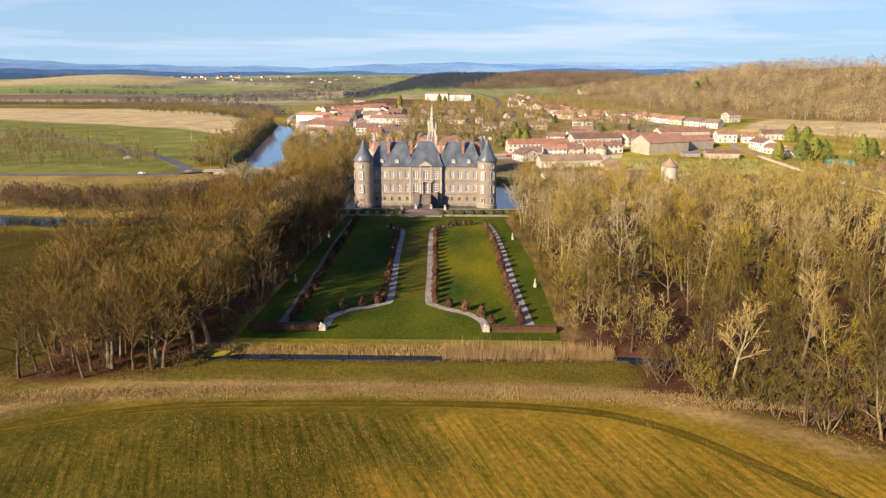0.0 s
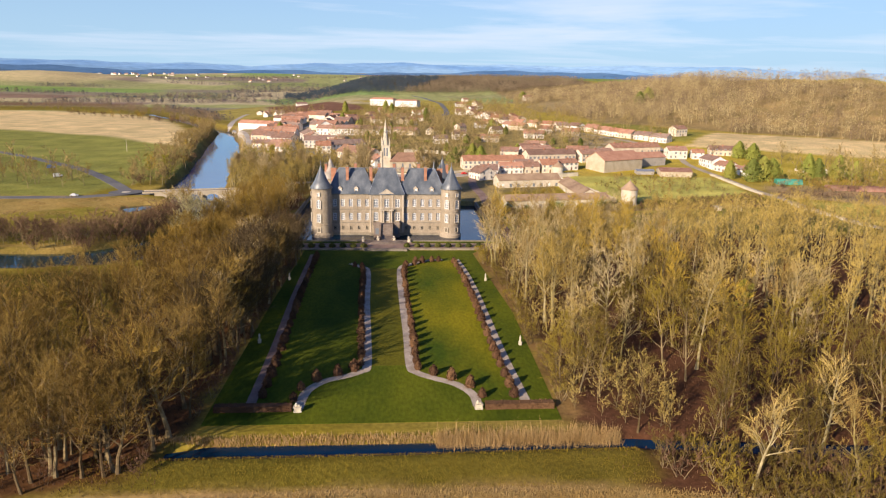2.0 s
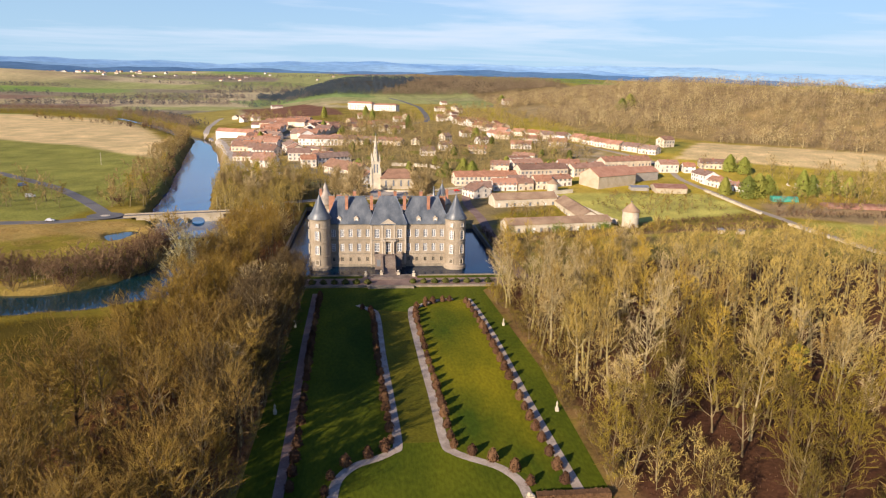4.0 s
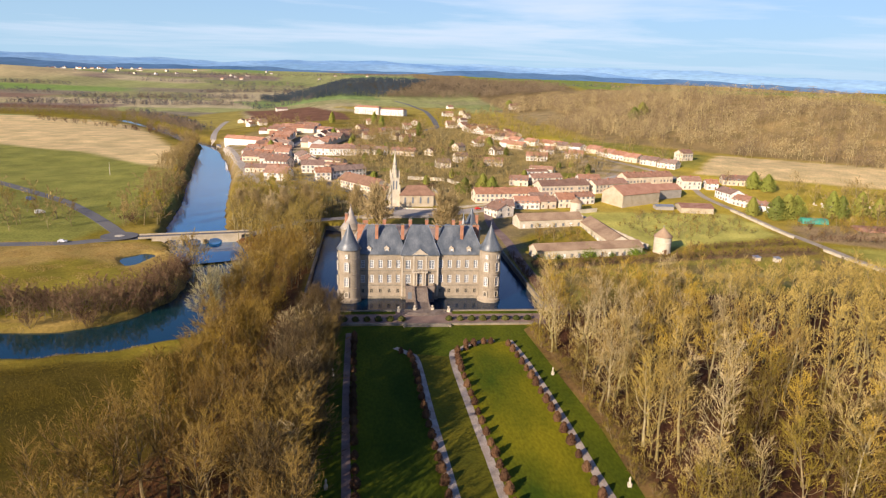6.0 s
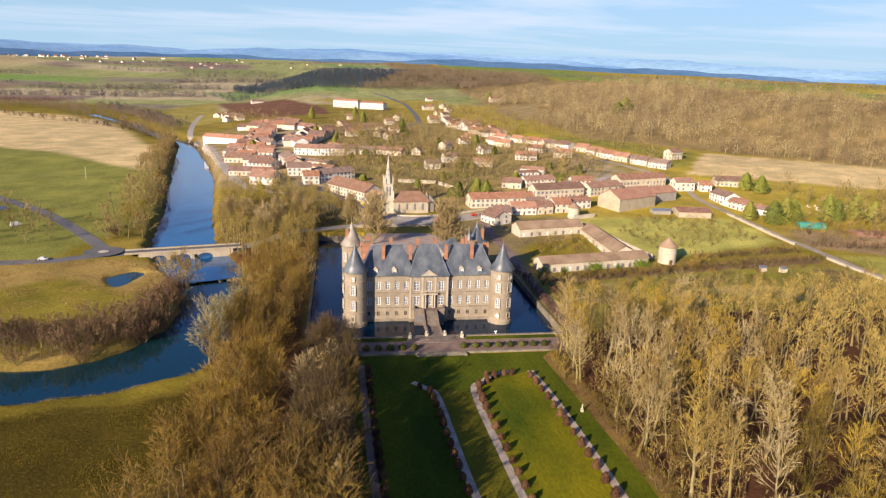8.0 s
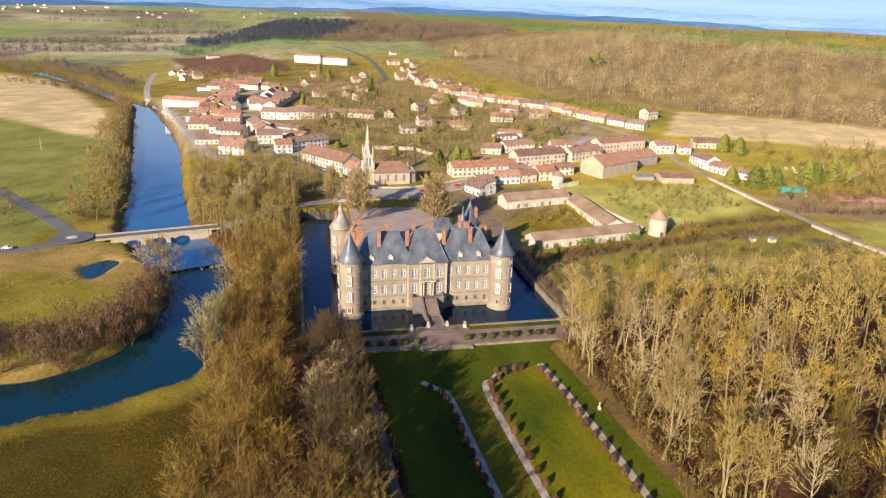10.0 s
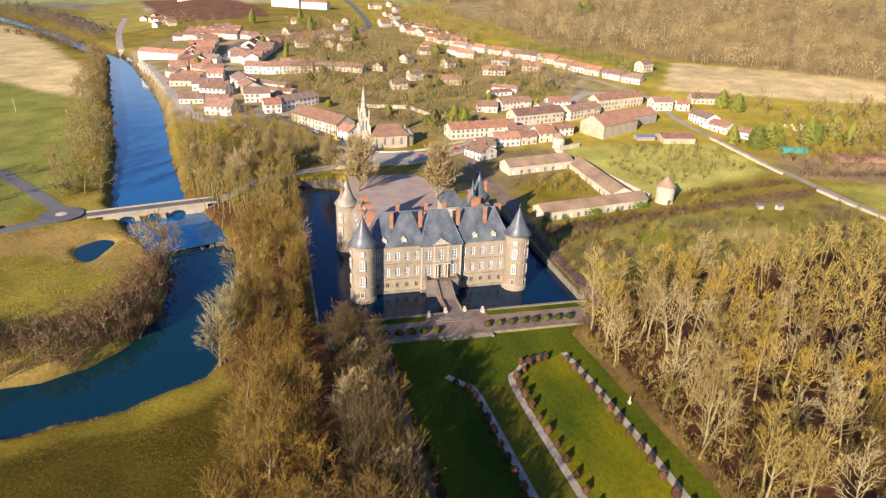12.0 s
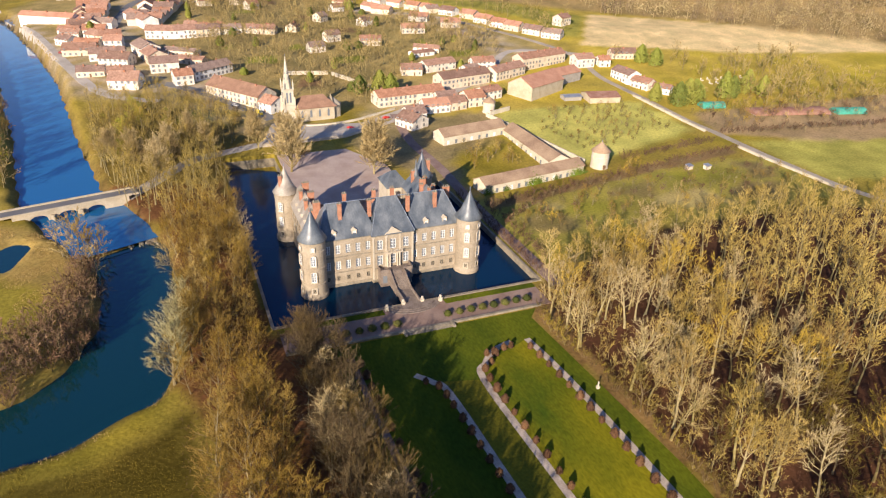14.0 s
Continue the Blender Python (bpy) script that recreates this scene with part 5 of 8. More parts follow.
def gathered(name, variants, places, mats, label, seed):
    """Many trees joined into one mesh; places: rows (x, y, size)."""
    r = random.Random(seed)
    zs = height(np.array([p[0] for p in places]), np.array([p[1] for p in places]))
    data = [[(np.array(sh.v), np.array([len(f) for f in sh.f]), np.concatenate([np.array(f) for f in sh.f])) for sh in pair] for pair in variants]
    cos, cnt, idx_, slot, base = [], [], [], [], 0
    for (x, y, sz), z in zip(places, zs):
        a = r.uniform(0, 6.283)
        rot = np.array([[math.cos(a), -math.sin(a), 0], [math.sin(a), math.cos(a), 0], [r.gauss(0, 0.03), r.gauss(0, 0.03), 1]])
        for k, (v, c, i) in enumerate(data[r.randrange(len(data))]):
            cos.append((v @ rot.T) * sz + np.array([x, y, z]))
            cnt.append(c)
            idx_.append(i + base)
            slot.append(np.full(len(c), k))
            base += len(v)
    cos, cnt, idx_, slot = np.concatenate(cos), np.concatenate(cnt), np.concatenate(idx_), np.concatenate(slot)
    me = bpy.data.meshes.new(name)
    me.vertices.add(len(cos))
    me.vertices.foreach_set("co", cos.ravel())
    me.loops.add(len(idx_))
    me.loops.foreach_set("vertex_index", idx_)
    me.polygons.add(len(cnt))
    me.polygons.foreach_set("loop_start", np.concatenate([[0], np.cumsum(cnt)[:-1]]))
    for mt in mats:
        me.materials.append(mt)
    me.polygons.foreach_set("material_index", slot)
    me.update(calc_edges=True)
    thing(name, label, "wood", kind="stuff", data=me)


LITE = [grow(200 + i, h=24, fork=0.42, spread=4.6, limbs=11, branches=5, twigs=11, fine=1.6, thin=1.3, sides=(4, 3, 3)) for i in range(6)]
LITE_S = [grow(220 + i, h=9, fork=0.2, spread=4.0, limbs=7, branches=4, twigs=11, fine=2.9, thin=1.4, sides=(3, 3, 3)) for i in range(5)]
LITE_U = [grow(260 + i, h=9, fork=0.12, spread=3.6, limbs=7, branches=5, twigs=12, fine=1.15, thin=1.0, sides=(3, 3, 3)) for i in range(4)]
LITE_XS = [grow(240 + i, h=9, fork=0.2, spread=4.0, limbs=6, branches=3, twigs=9, fine=3.5, thin=1.4, sides=(3, 3, 3)) for i in range(5)]
near_wood, deep_wood = [], []
for x, y in scatter([(38.5, -170), (40, -110), (38, -75), (36, -42), (44, -29), (58, -22), (92, -6), (137, -3), (190, -5), (232, -14), (232, -120), (190, -200), (120, -246), (80, -219), (58, -204), (45, -190)], 7.7, 1, lambda x, y: dry(x, y) and float(ripple(np.array(x), np.array(y), 10.5, 2.2)) > -0.52):
    (near_wood if x < 98 or (x < 110 and y < -120) else deep_wood).append((x, y))
for x, y in near_wood[:300]:
    m, sz = R.choice(TALL if R.random() < 0.78 else TALL_P), R.uniform(0.78, 1.12) * (0.88 if y > -30 else 1.0)
    # olive trees crowd the front, their dark twigs standing for shade there
    if R.random() < (0.85 if y < -155 else 0.5 if y < -112 else 0.1):
        m, sz = R.choice(TALL_O), R.uniform(0.7, 1.02)
    elif R.random() < 0.12:
        m, sz = R.choice(TALL_P), R.uniform(0.95, 1.15)
    plant(m, x, y, sz, "forest_tree", "tall bare forest tree with pale trunk and golden twigs", group="park wood")
gathered("deep_wood", LITE, [(x, y, R.uniform(0.75, 1.1) * (0.88 if y > -30 else 1.0)) for x, y in deep_wood + near_wood[300:]], [M_BARK_MASS, M_TWIG_MASS], "dense bare golden wood of tall slender trees", 4)
for k, (x, y) in enumerate(scatter([(46, -190), (58, -203), (80, -218), (125, -246), (150, -235), (100, -205), (60, -186)], 3.6, 2, lambda x, y: dry(x, y, 1.0))):
    plant(R.choice(SCRUB_O if R.random() < 0.6 else SCRUB), x, y, R.uniform(0.6, 1.1), "shrub", "tangled bare shrub at the wood's edge", "shrub", "wood edge scrub")
far_left = []
for x, y in scatter(WOOD_LEFT, 6.5, 3, lambda x, y: dry(x, y, 1.5)):
    if y > 62:
        far_left.append((x, y, R.uniform(0.62, 0.88) * (0.9 if y > 100 else 1)))
        continue
    if y > -15 and R.random() < 0.8:
        m = R.choice(TALL_G + BROAD)
    elif y < -112:
        if R.random() < (0.38 if x < -44 else 0.15):
            continue
        m = R.choice(OLD_G + OLD_G + TALL_G[:1])
    elif -51 < x < -44:
        continue
    elif x >= -44:
        m = R.choice(DOME_G)
    else:
        m = R.choice(BROAD_G + TALL_G + TALL_G)
    plant(m, x, y, R.uniform(0.82, 1.1) * (0.7 if y > 100 else 0.8 if y > -15 else 0.62 if x > -44 and y > -112 else 0.76 if y > -62 else 0.95), "park_tree", "bare tree with brown crown between park and river", group="river wood")
for x, y, sz in ((-74.5, -37, 1.2), (-72, -24, 1.0), (-70, -8, 0.85)):
    plant(R.choice(WILLOW), x, y, sz, "willow", "rounded grey-green bare willow at the water's edge", group="river willows")
for x, y in scatter([(-66, -198), (-40, -193), (-36, -184), (-58, -180), (-76, -158), (-80, -150), (-80, -162)], 5.6, 67, dry):
    plant(R.choice(OLD_G), x, y, R.uniform(0.5, 0.85), "park_tree", "bare tree with thin brown crown at the field's edge", group="river wood")
gathered("river_wood", LITE, far_left, [M_BARK_MASS, M_GOLDWOOD], "golden-brown bare trees between moat and river", 12)
# grey trees crowding the lawn's left edge, and low growth under the right wood
for x, y in scatter([(-43, -150), (-31, -150), (-30, -60), (-31, -38), (-40, -27), (-43, -60)], 5.4, 61):
    plant(R.choice(DOME_G + DOME_G + TALL_P[:1]), x, y, R.uniform(0.9, 1.1) if y < -74 else R.uniform(0.6, 0.8), "park_tree", "bare grey tree at the lawn's edge", group="river wood")
under = scatter([(39, -172), (41, -110), (39, -75), (37, -42), (45, -28), (60, -20), (95, -4), (95, -20), (62, -36), (56, -80), (60, -150), (70, -195)], 4.6, 62, dry)
gathered("undergrowth", LITE_U, [(x, y, R.uniform(0.35, 0.85)) for x, y in under], [M_BARK_MASS, M_TWIG_MASS], "tangled bare undergrowth along the wood's edge", 11)
for k in range(34):
    plant(R.choice(SCRUB_O), 38.6 + R.uniform(-1, 1.5) - (2 if k > 26 else 0), -166 + 3.9 * k, R.uniform(0.5, 0.85), "shrub", "golden bare shrub along the wood's edge", "shrub", "wood edge scrub")
    plant(R.choice(SCRUB), -33.2 + R.uniform(-1.5, 1), -170 + 3.9 * k, R.uniform(0.45, 0.8), "shrub", "russet bare shrub along the wood's edge", "shrub", "wood edge scrub")
for x, y in scatter([(-62, -198), (-36, -192), (-34, -178), (-60, -175), (-76, -150), (-70, -120), (-60, -130)], 6.5, 4, dry):
    plant(R.choice(SCRUB), x, y, R.uniform(0.4, 0.8), "shrub", "low russet shrub among fallen leaves", "shrub", "park shrubs")
# scrub along the river banks and on the island meadow
for k, line in enumerate(([(-98, 40), (-99, 10), (-106, -20), (-124, -33), (-190, -24)], [(-150, 115), (-147, 190), (-168, 300), (-188, 400), (-214, 530), (-255, 600), (-330, 745)], [(-262, 610), (-340, 700), (-420, 760), (-520, 850)])):
    cl = curve_through([(float(a), float(b)) for a, b in line], 9 if k == 0 else 14)
    for x, y in cl:
        for _ in range(1):
            px, py = x + R.uniform(-5, 5), y + R.uniform(-5, 5)
            if dry(px, py, 1.0):
                tallish = k and R.random() < 0.4
                plant(R.choice(SMALL_G + SMALL if tallish else SCRUB), px, py, R.uniform(0.8, 1.4) if tallish else R.uniform(0.8, 1.35), "riverside_shrub", "russet bare shrub on the river bank", "shrub", "river bank scrub")
for x, y, sz in ((-104, 60, 1.5), (-99, 49, 1.5), (-108, 50, 1.2), (-103, 42, 1.4), (-97, 36, 1.3), (-112, 66, 1.0), (-107, 68, 1.3), (-96, 57, 1.1), (-101, 54, 1.4), (-97, 42, 1.2)):
    plant(R.choice(SMALL + SMALL_G), x, y, sz, "riverside_tree", "bare golden tree by the bridge", group="bridge trees")


def mistletoe_tree(x, y, size):
    t = plant(R.choice(TALL), x, y, size, "mistletoe_tree", "bare poplar hung with yellow-green mistletoe balls", group="mistletoe trees")
    for _ in range(13):
        a, z, rr = R.uniform(0, 6.28), R.uniform(11, 22), R.uniform(0.5, 2.6)
        s, q = Shape(), R.uniform(0.7, 1.25)
        for _ in range(70):
            d = Vector((R.gauss(0, 1), R.gauss(0, 1), R.gauss(0, 1))).normalized()
            e = d.cross(Vector((R.gauss(0, 1), R.gauss(0, 1), 1))).normalized() * 0.14
            s.add([d * q * 0.25 - e, d * q * 0.25 + e, d * q * R.uniform(0.8, 1.1)], [(0, 1, 2)])
        part("mistletoe", s.mesh("mistletoe", M_MISTLE), t, pose(rr * math.cos(a), rr * math.sin(a), z))


for x, y, sz in ((-142, 118, 0.85), (-86, 150, 0.85), (-80, 172, 0.8), (-96, 168, 0.72), (86, -146, 0.9), (-74, 190, 0.8), (-68, 160, 0.8), (-88, 128, 0.75)):
    mistletoe_tree(x, y, sz)


def fir(x, y, h, w):
    h, w = (h * 1.5, w * 2.0) if y < 260 and x > 200 else (h * 1.2, w * 1.6)
    t = thing("conifer", "dense yellow-green evergreen tree", "tree", pose(x, y, ground_z(x, y)), "village conifers")
    part("trunk", Shape().turned([(0.25, -0.4), (0.18, h * 0.5), (0.03, h)], 6).mesh("trunk", M_BARK), t)
    s, r = Shape(), random.Random(int(x * 7 + y))
    for _ in range(900):
        k = r.random() ** 0.8
        a = r.uniform(0, 6.283)
        rad = w * (1 - k ** 2.6) * r.uniform(0.5, 1.0) * (0.75 + 0.25 * min(1.0, k * 5)) + 0.2
        c = Vector((rad * math.cos(a), rad * math.sin(a), 0.4 + k * (h - 0.4)))
        o = Vector((math.cos(a) * 0.5, math.sin(a) * 0.5, 0.9)) * r.uniform(0.5, 1.1)
        sd = Vector((-math.sin(a), math.cos(a), r.gauss(0, 0.3))) * r.uniform(0.35, 0.8)
        s.add([c - sd - o * 0.4, c + sd - o * 0.4, c + sd * 0.5 + o, c - sd * 0.5 + o + Vector((0, 0, -0.3))], [(0, 1, 2, 3)])
    part("crown", s.mesh("crown", M_FIR), t)


for x, y, h, w in ((242, 146, 10, 3.8), (250, 147, 11, 4.2), (257, 149, 10, 4), (283, 150, 12, 3), (290, 150, 10, 2.6), (309, 157, 11, 3), (317, 150, 9, 2.6), (232, 157, 8, 2.2), (284, 226, 9, 3.2), (277, 235, 9, 3), (-3, 640, 14, 3), (-12, 690, 15, 3.2), (40, 560, 13, 3), (-70, 705, 13, 3), (60, 210, 12, 4), (66, 206, 11, 3.6), (48, 214, 9, 3.5), (-58, 500, 10, 3), (-112, 402, 9, 3), (110, 470, 8, 3), (330, 620, 14, 6), (348, 640, 14, 6), (250, 1055, 14, 7)):
    fir(x, y, h, w)
# trees of the village gardens, the forecourt and the church green
for x, y, sz in ((20, 90, 1.18), (25, 104, 0.98), (-16, 104, 1.18), (-14, 118, 1.0), (-26, 138, 0.85)):
    plant(R.choice(LIME), x, y, sz, "lime_tree", "large bare lime tree in the forecourt", group="forecourt trees")
garden_spots = []
for ring, gap, lo, hi, seed in (([(-62, 190), (-20, 160), (-25, 195), (-55, 238)], 9, 0.7, 1.1, 11), ([(70, 88), (100, 84), (100, 112), (76, 116)], 9, 0.5, 0.8, 15), ([(150, 90), (205, 108), (208, 150), (150, 145)], 16, 0.35, 0.65, 16), ([(58, 12), (140, 8), (220, 12), (215, 40), (120, 44), (60, 40)], 14, 0.4, 0.85, 20), ([(235, 85), (300, 110), (330, 150), (260, 175)], 16, 0.6, 1.0, 17), ([(-250, 100), (-200, 110), (-165, 150), (-190, 168), (-260, 200)], 16, 0.5, 0.95, 21)):
    for x, y in scatter(ring, gap, seed, dry):
        plant(R.choice(SMALL + SMALL_G), x, y, R.uniform(lo, hi), "garden_tree", "small bare garden tree", group="village trees")
# rough growth in the gardens beside the castle and along the lane
rough = scatter([(60, -4), (140, 4), (225, 8), (222, 62), (150, 66), (60, 44)], 7.0, 71, dry) + scatter([(130, 92), (214, 112), (216, 158), (140, 160)], 7.5, 72) + scatter([(232, 92), (330, 70), (420, 70), (420, 140), (240, 134)], 8.5, 73) + scatter([(60, 100), (104, 84), (108, 118), (70, 112)], 6, 74)
gathered("garden_scrub", LITE_XS, [(x, y, R.uniform(0.18, 0.5)) for x, y in rough if R.random() < 0.7], [M_BARK_MASS, M_SCRUB], "grey-brown bare scrub and brambles in the gardens", 13)
for x, y, sz in ((143, 60, 0.42), (150, 63, 0.36), (138, 57, 0.3)):
    plant(R.choice(BROAD), x, y, sz, "willow", "bushy golden willow beside the dovecote", group="dovecote willows")
# evergreen shrubs and small firs between the houses
for x, y in scatter([(0, 205), (90, 215), (150, 250), (190, 300), (150, 430), (60, 560), (-40, 560), (-40, 420), (-20, 260)], 48, 51):
    fir(x, y, R.uniform(3.0, 6.5), R.uniform(1.1, 2.2))
# orchard rows and loose shrubs in the walled gardens
for x, y in scatter([(140, 88), (212, 110), (214, 156), (150, 160), (128, 128)], 6.2, 41):
    if R.random() < 0.8:
        plant(R.choice(SMALL_G + SCRUB_O), x, y, R.uniform(0.26, 0.5), "orchard_tree", "small pruned bare orchard tree in the grass", group="orchard")
for x, y in scatter([(60, -2), (140, 6), (225, 10), (222, 60), (150, 66), (60, 40)], 8.5, 42):
    if R.random() < 0.6:
        plant(R.choice(SCRUB + SCRUB_O + SMALL_G), x, y, R.uniform(0.35, 0.75), "garden_shrub", "rounded bare shrub in the rough garden", "shrub", "garden shrubs")
for x, y in scatter([(236, 100), (330, 90), (400, 100), (400, 150), (330, 150), (250, 140)], 11, 43):
    plant(R.choice(SCRUB + SMALL_G + SMALL), x, y, R.uniform(0.5, 0.9), "garden_shrub", "rounded bare shrub in the rough garden", "shrub", "garden shrubs")
# brown hedges round the kitchen gardens
for (ax, ay), (bx, by) in (((57.5, -8), (57.5, 46)), ((49.8, -14), (50, 60)), ((62, 30), (86, 44)), ((58, 44), (100, 49.5)), ((100, 50), (157, 61.5)), ((157, 61.5), (221, 71)), ((150, 76), (218, 84)), ((232, 94), (330, 84)), ((330, 84), (400, 78))):
    n = int(math.dist((ax, ay), (bx, by)) / 2.9)
    for i in range(n):
        plant(R.choice(SCRUB), ax + (bx - ax) * i / n + R.uniform(-1, 1), ay + (by - ay) * i / n + R.uniform(-1, 1), R.uniform(0.5, 0.8), "hedge_shrub", "bare brown hedgerow shrub", "hedge", "kitchen garden hedges")


def far_wood(name, places, hlo, hhi, mt, label, seed, thick=1.0, count=38):
    """Many small bare trees as one mesh of thin blades."""
    r = random.Random(seed)
    xs, ys = np.array([p[0] for p in places]), np.array([p[1] for p in places])
    zs = height(xs, ys)
    s = Shape()
    for x, y, z in zip(xs, ys, zs):
        h, tone = r.uniform(hlo, hhi), 0 if not isinstance(mt, list) else r.choice((0, 0, 1, 2))
        for _ in range(count):
            a, u = r.uniform(0, 6.283), r.random()
            rad = h * 0.34 * math.sqrt(r.random()) * math.sin(math.pi * min(1, 0.25 + 0.75 * u)) ** 0.5
            cx, cy, cz = x + rad * math.cos(a), y + rad * math.sin(a), z + h * (0.12 + 0.82 * u)
            d = Vector((math.cos(a) * 0.7 + r.gauss(0, 0.5), math.sin(a) * 0.7 + r.gauss(0, 0.5), r.gauss(0.6, 0.5))).normalized() * h * r.uniform(0.08, 0.19)
            b, w = r.uniform(0, 3.14), h * r.uniform(0.012, 0.026) * thick
            dx, dy, dz = w * math.cos(b), w * math.sin(b), r.uniform(-w, w)
            s.add([(cx - dx, cy - dy, cz - dz), (cx + dx, cy + dy, cz + dz), (cx + d.x, cy + d.y, cz + d.z)], [(0, 1, 2)], tone)
        s.add([(x - 0.25, y, z - 0.5), (x + 0.25, y, z - 0.5), (x, y, z + h * 0.75)], [(0, 1, 2)], tone)
    thing(name, label, "wood", kind="stuff", data=s.mesh(name, mt))


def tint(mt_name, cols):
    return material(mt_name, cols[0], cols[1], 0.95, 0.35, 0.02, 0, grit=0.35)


M_FARWOOD = material("hillside_wood", (0.24, 0.175, 0.095), (0.38, 0.295, 0.15), 0.95, 0.22, 0.035, 0, grit=0.2)
M_FARWOOD_DUSK = material("hillside_wood_dark", (0.13, 0.09, 0.065), (0.23, 0.165, 0.10), 0.95, 0.22, 0.035, 0, grit=0.2)
M_FARWOOD_PALE = material("hillside_wood_pale", (0.36, 0.285, 0.14), (0.52, 0.42, 0.21), 0.95, 0.22, 0.035, 0, grit=0.2)
# distance haze is put into these colours: purple-grey copses, bluish pines
M_FARDARK = tint("hazed_copse", ((0.12, 0.10, 0.105), (0.22, 0.175, 0.15)))
M_PINES = tint("hazed_pines", ((0.045, 0.062, 0.082), (0.07, 0.09, 0.11)))
M_SPUR = tint("spur_twigs", ((0.16, 0.12, 0.08), (0.26, 0.20, 0.125)))
r_ = random.Random(5)
spots = []
while len(spots) < 6400:
    x, y = r_.uniform(225, 1150), r_.uniform(40, 1150)
    d1, d2 = (x - 240) * 0.605 + (y - 460) * 0.796, (x - 225) * 0.97
    u = min(d1, d2)
    glade = (x < 345 and y < 560 and u < 45) or (215 < x < 300 and 700 < y < 960)
    thicket = 0.5 + 0.5 * float(ripple(np.array(x), np.array(y), 17, 0.9))
    if 4 < u < 320 and not glade and r_.random() < (1.15 - u / 700) * (0.35 + 0.75 * thicket):
        spots.append((x, y))
far_wood("hillside_wood", spots, 9, 19, [M_FARWOOD, M_FARWOOD_DUSK, M_FARWOOD_PALE], "bare golden-brown wood covering the hillside", 1, 0.62, 58)


def clear_of_roads(x, y, m=7.0):
    return all(min(math.dist((x, y), p) for p in curve_through(line, 5)) > m for nm, line, w, mt, lab in ROADS[4:8]) if y < 700 else True


spots = []
GARDENS = [([(0, 205), (50, 205), (92, 240), (110, 330), (100, 470), (60, 560), (60, 680), (-20, 690), (-50, 560), (-30, 440), (-50, 300), (-10, 250)], 8.5), ([(150, 250), (190, 290), (200, 330), (160, 420), (120, 440), (105, 290)], 8.5), ([(90, 480), (160, 500), (220, 560), (230, 700), (200, 900), (90, 900), (80, 640)], 11), ([(235, 240), (420, 205), (440, 215), (250, 256)], 11)]
OUTSKIRTS = [([(300, 110), (420, 110), (420, 215), (290, 215)], 9), ([(-160, 590), (-90, 640), (-130, 740), (-190, 780)], 14), ([(-420, 110), (-230, 88), (-165, 100), (-200, 150), (-260, 210), (-420, 280)], 12), ([(225, 290), (262, 310), (300, 395), (255, 470), (205, 560), (200, 480), (240, 380)], 13), ([(40, 180), (60, 186), (56, 205), (30, 205)], 7)]
for ring, gap in GARDENS + OUTSKIRTS:
    spots += [p for p in scatter(ring, gap, len(spots), dry) if clear_of_roads(*p)]
gathered("village_trees", LITE_XS, [(x, y, R.uniform(0.6, 1.0) if R.random() < 0.45 else R.uniform(1.1, 1.9)) for x, y in spots if R.random() < 0.62], [M_BARK_MASS, M_GARDENWOOD], "bare golden-brown trees among the village gardens", 6)
M_BELT = material("belt_twigs", (0.22, 0.155, 0.105), (0.33, 0.24, 0.15), 0.95, 0.6, 0.05, 0, grit=0.35)
M_BANKWOOD = material("bank_twigs", (0.26, 0.18, 0.075), (0.39, 0.285, 0.115), 0.95, 0.6, 0.06, 0, grit=0.35)
belt = scatter([(-205, 560), (-262, 596), (-345, 765), (-520, 950), (-780, 1000), (-780, 1050), (-480, 1015), (-310, 830), (-235, 650)], 11, 31, dry)
gathered("river_belt", LITE_XS, [(x, y, R.uniform(0.9, 1.7)) for x, y in belt], [M_BARK_MASS, M_BELT], "purple-brown belt of bare trees along the upper river", 8)
bank = scatter([(-133, 118), (-144, 190), (-164, 300), (-184, 400), (-210, 535), (-226, 545), (-206, 420), (-190, 310), (-172, 220), (-160, 118)], 8.2, 32, dry)
gathered("bank_scrub", LITE_S, [(x, y, R.uniform(0.6, 1.0) if R.random() < 0.6 else R.uniform(1.1, 1.7)) for x, y in bank], [M_BARK_MASS, M_BANKWOOD], "golden-brown bare scrub crowding the river banks", 9)
M_RUSSET = material("russet_twigs_mass", (0.165, 0.10, 0.06), (0.27, 0.17, 0.095), 0.95, 0.6, 0.08, 0, grit=0.35)
isle = scatter([(-93, 40), (-95, 12), (-101, -14), (-122, -30), (-190, -22), (-190, -7), (-128, -13), (-112, 4), (-106, 22), (-102, 44)], 3.2, 33, dry)
gathered("island_scrub", LITE_S, [(x, y, R.uniform(0.6, 1.15)) for x, y in isle], [M_BARK_MASS, M_RUSSET], "russet bare alder scrub round the island meadow", 19)
spots = []
while len(spots) < 3400:
    x, y = r_.uniform(-330, 620), r_.uniform(1380, 1800)
    if ((x - 110) / 420) ** 2 + ((y - 1640) / 270) ** 2 < 1:
        spots.append((x, y))
far_wood("spur_wood", [p for p in spots if p[0] > 60 + 0.4 * (p[1] - 1500)], 11, 17, M_SPUR, "bare brown wood on the far spur", 2, 1.8)
far_wood("spur_pines", [p for p in spots if p[0] <= 60 + 0.4 * (p[1] - 1500)], 10, 15, M_PINES, "dark pine wood on the end of the far spur", 7, 2.4)
spots = []
BELTS = [(-760, 1560, -330, 1640, 230, 24), (-760, 1280, -330, 1360, 200, 18), (-520, 1900, -250, 2050, 160, 26), (-1000, 3350, 300, 3800, 260, 90), (700, 1800, 2400, 1500, 400, 100), (-1300, 1760, -860, 1700, 120, 18)]
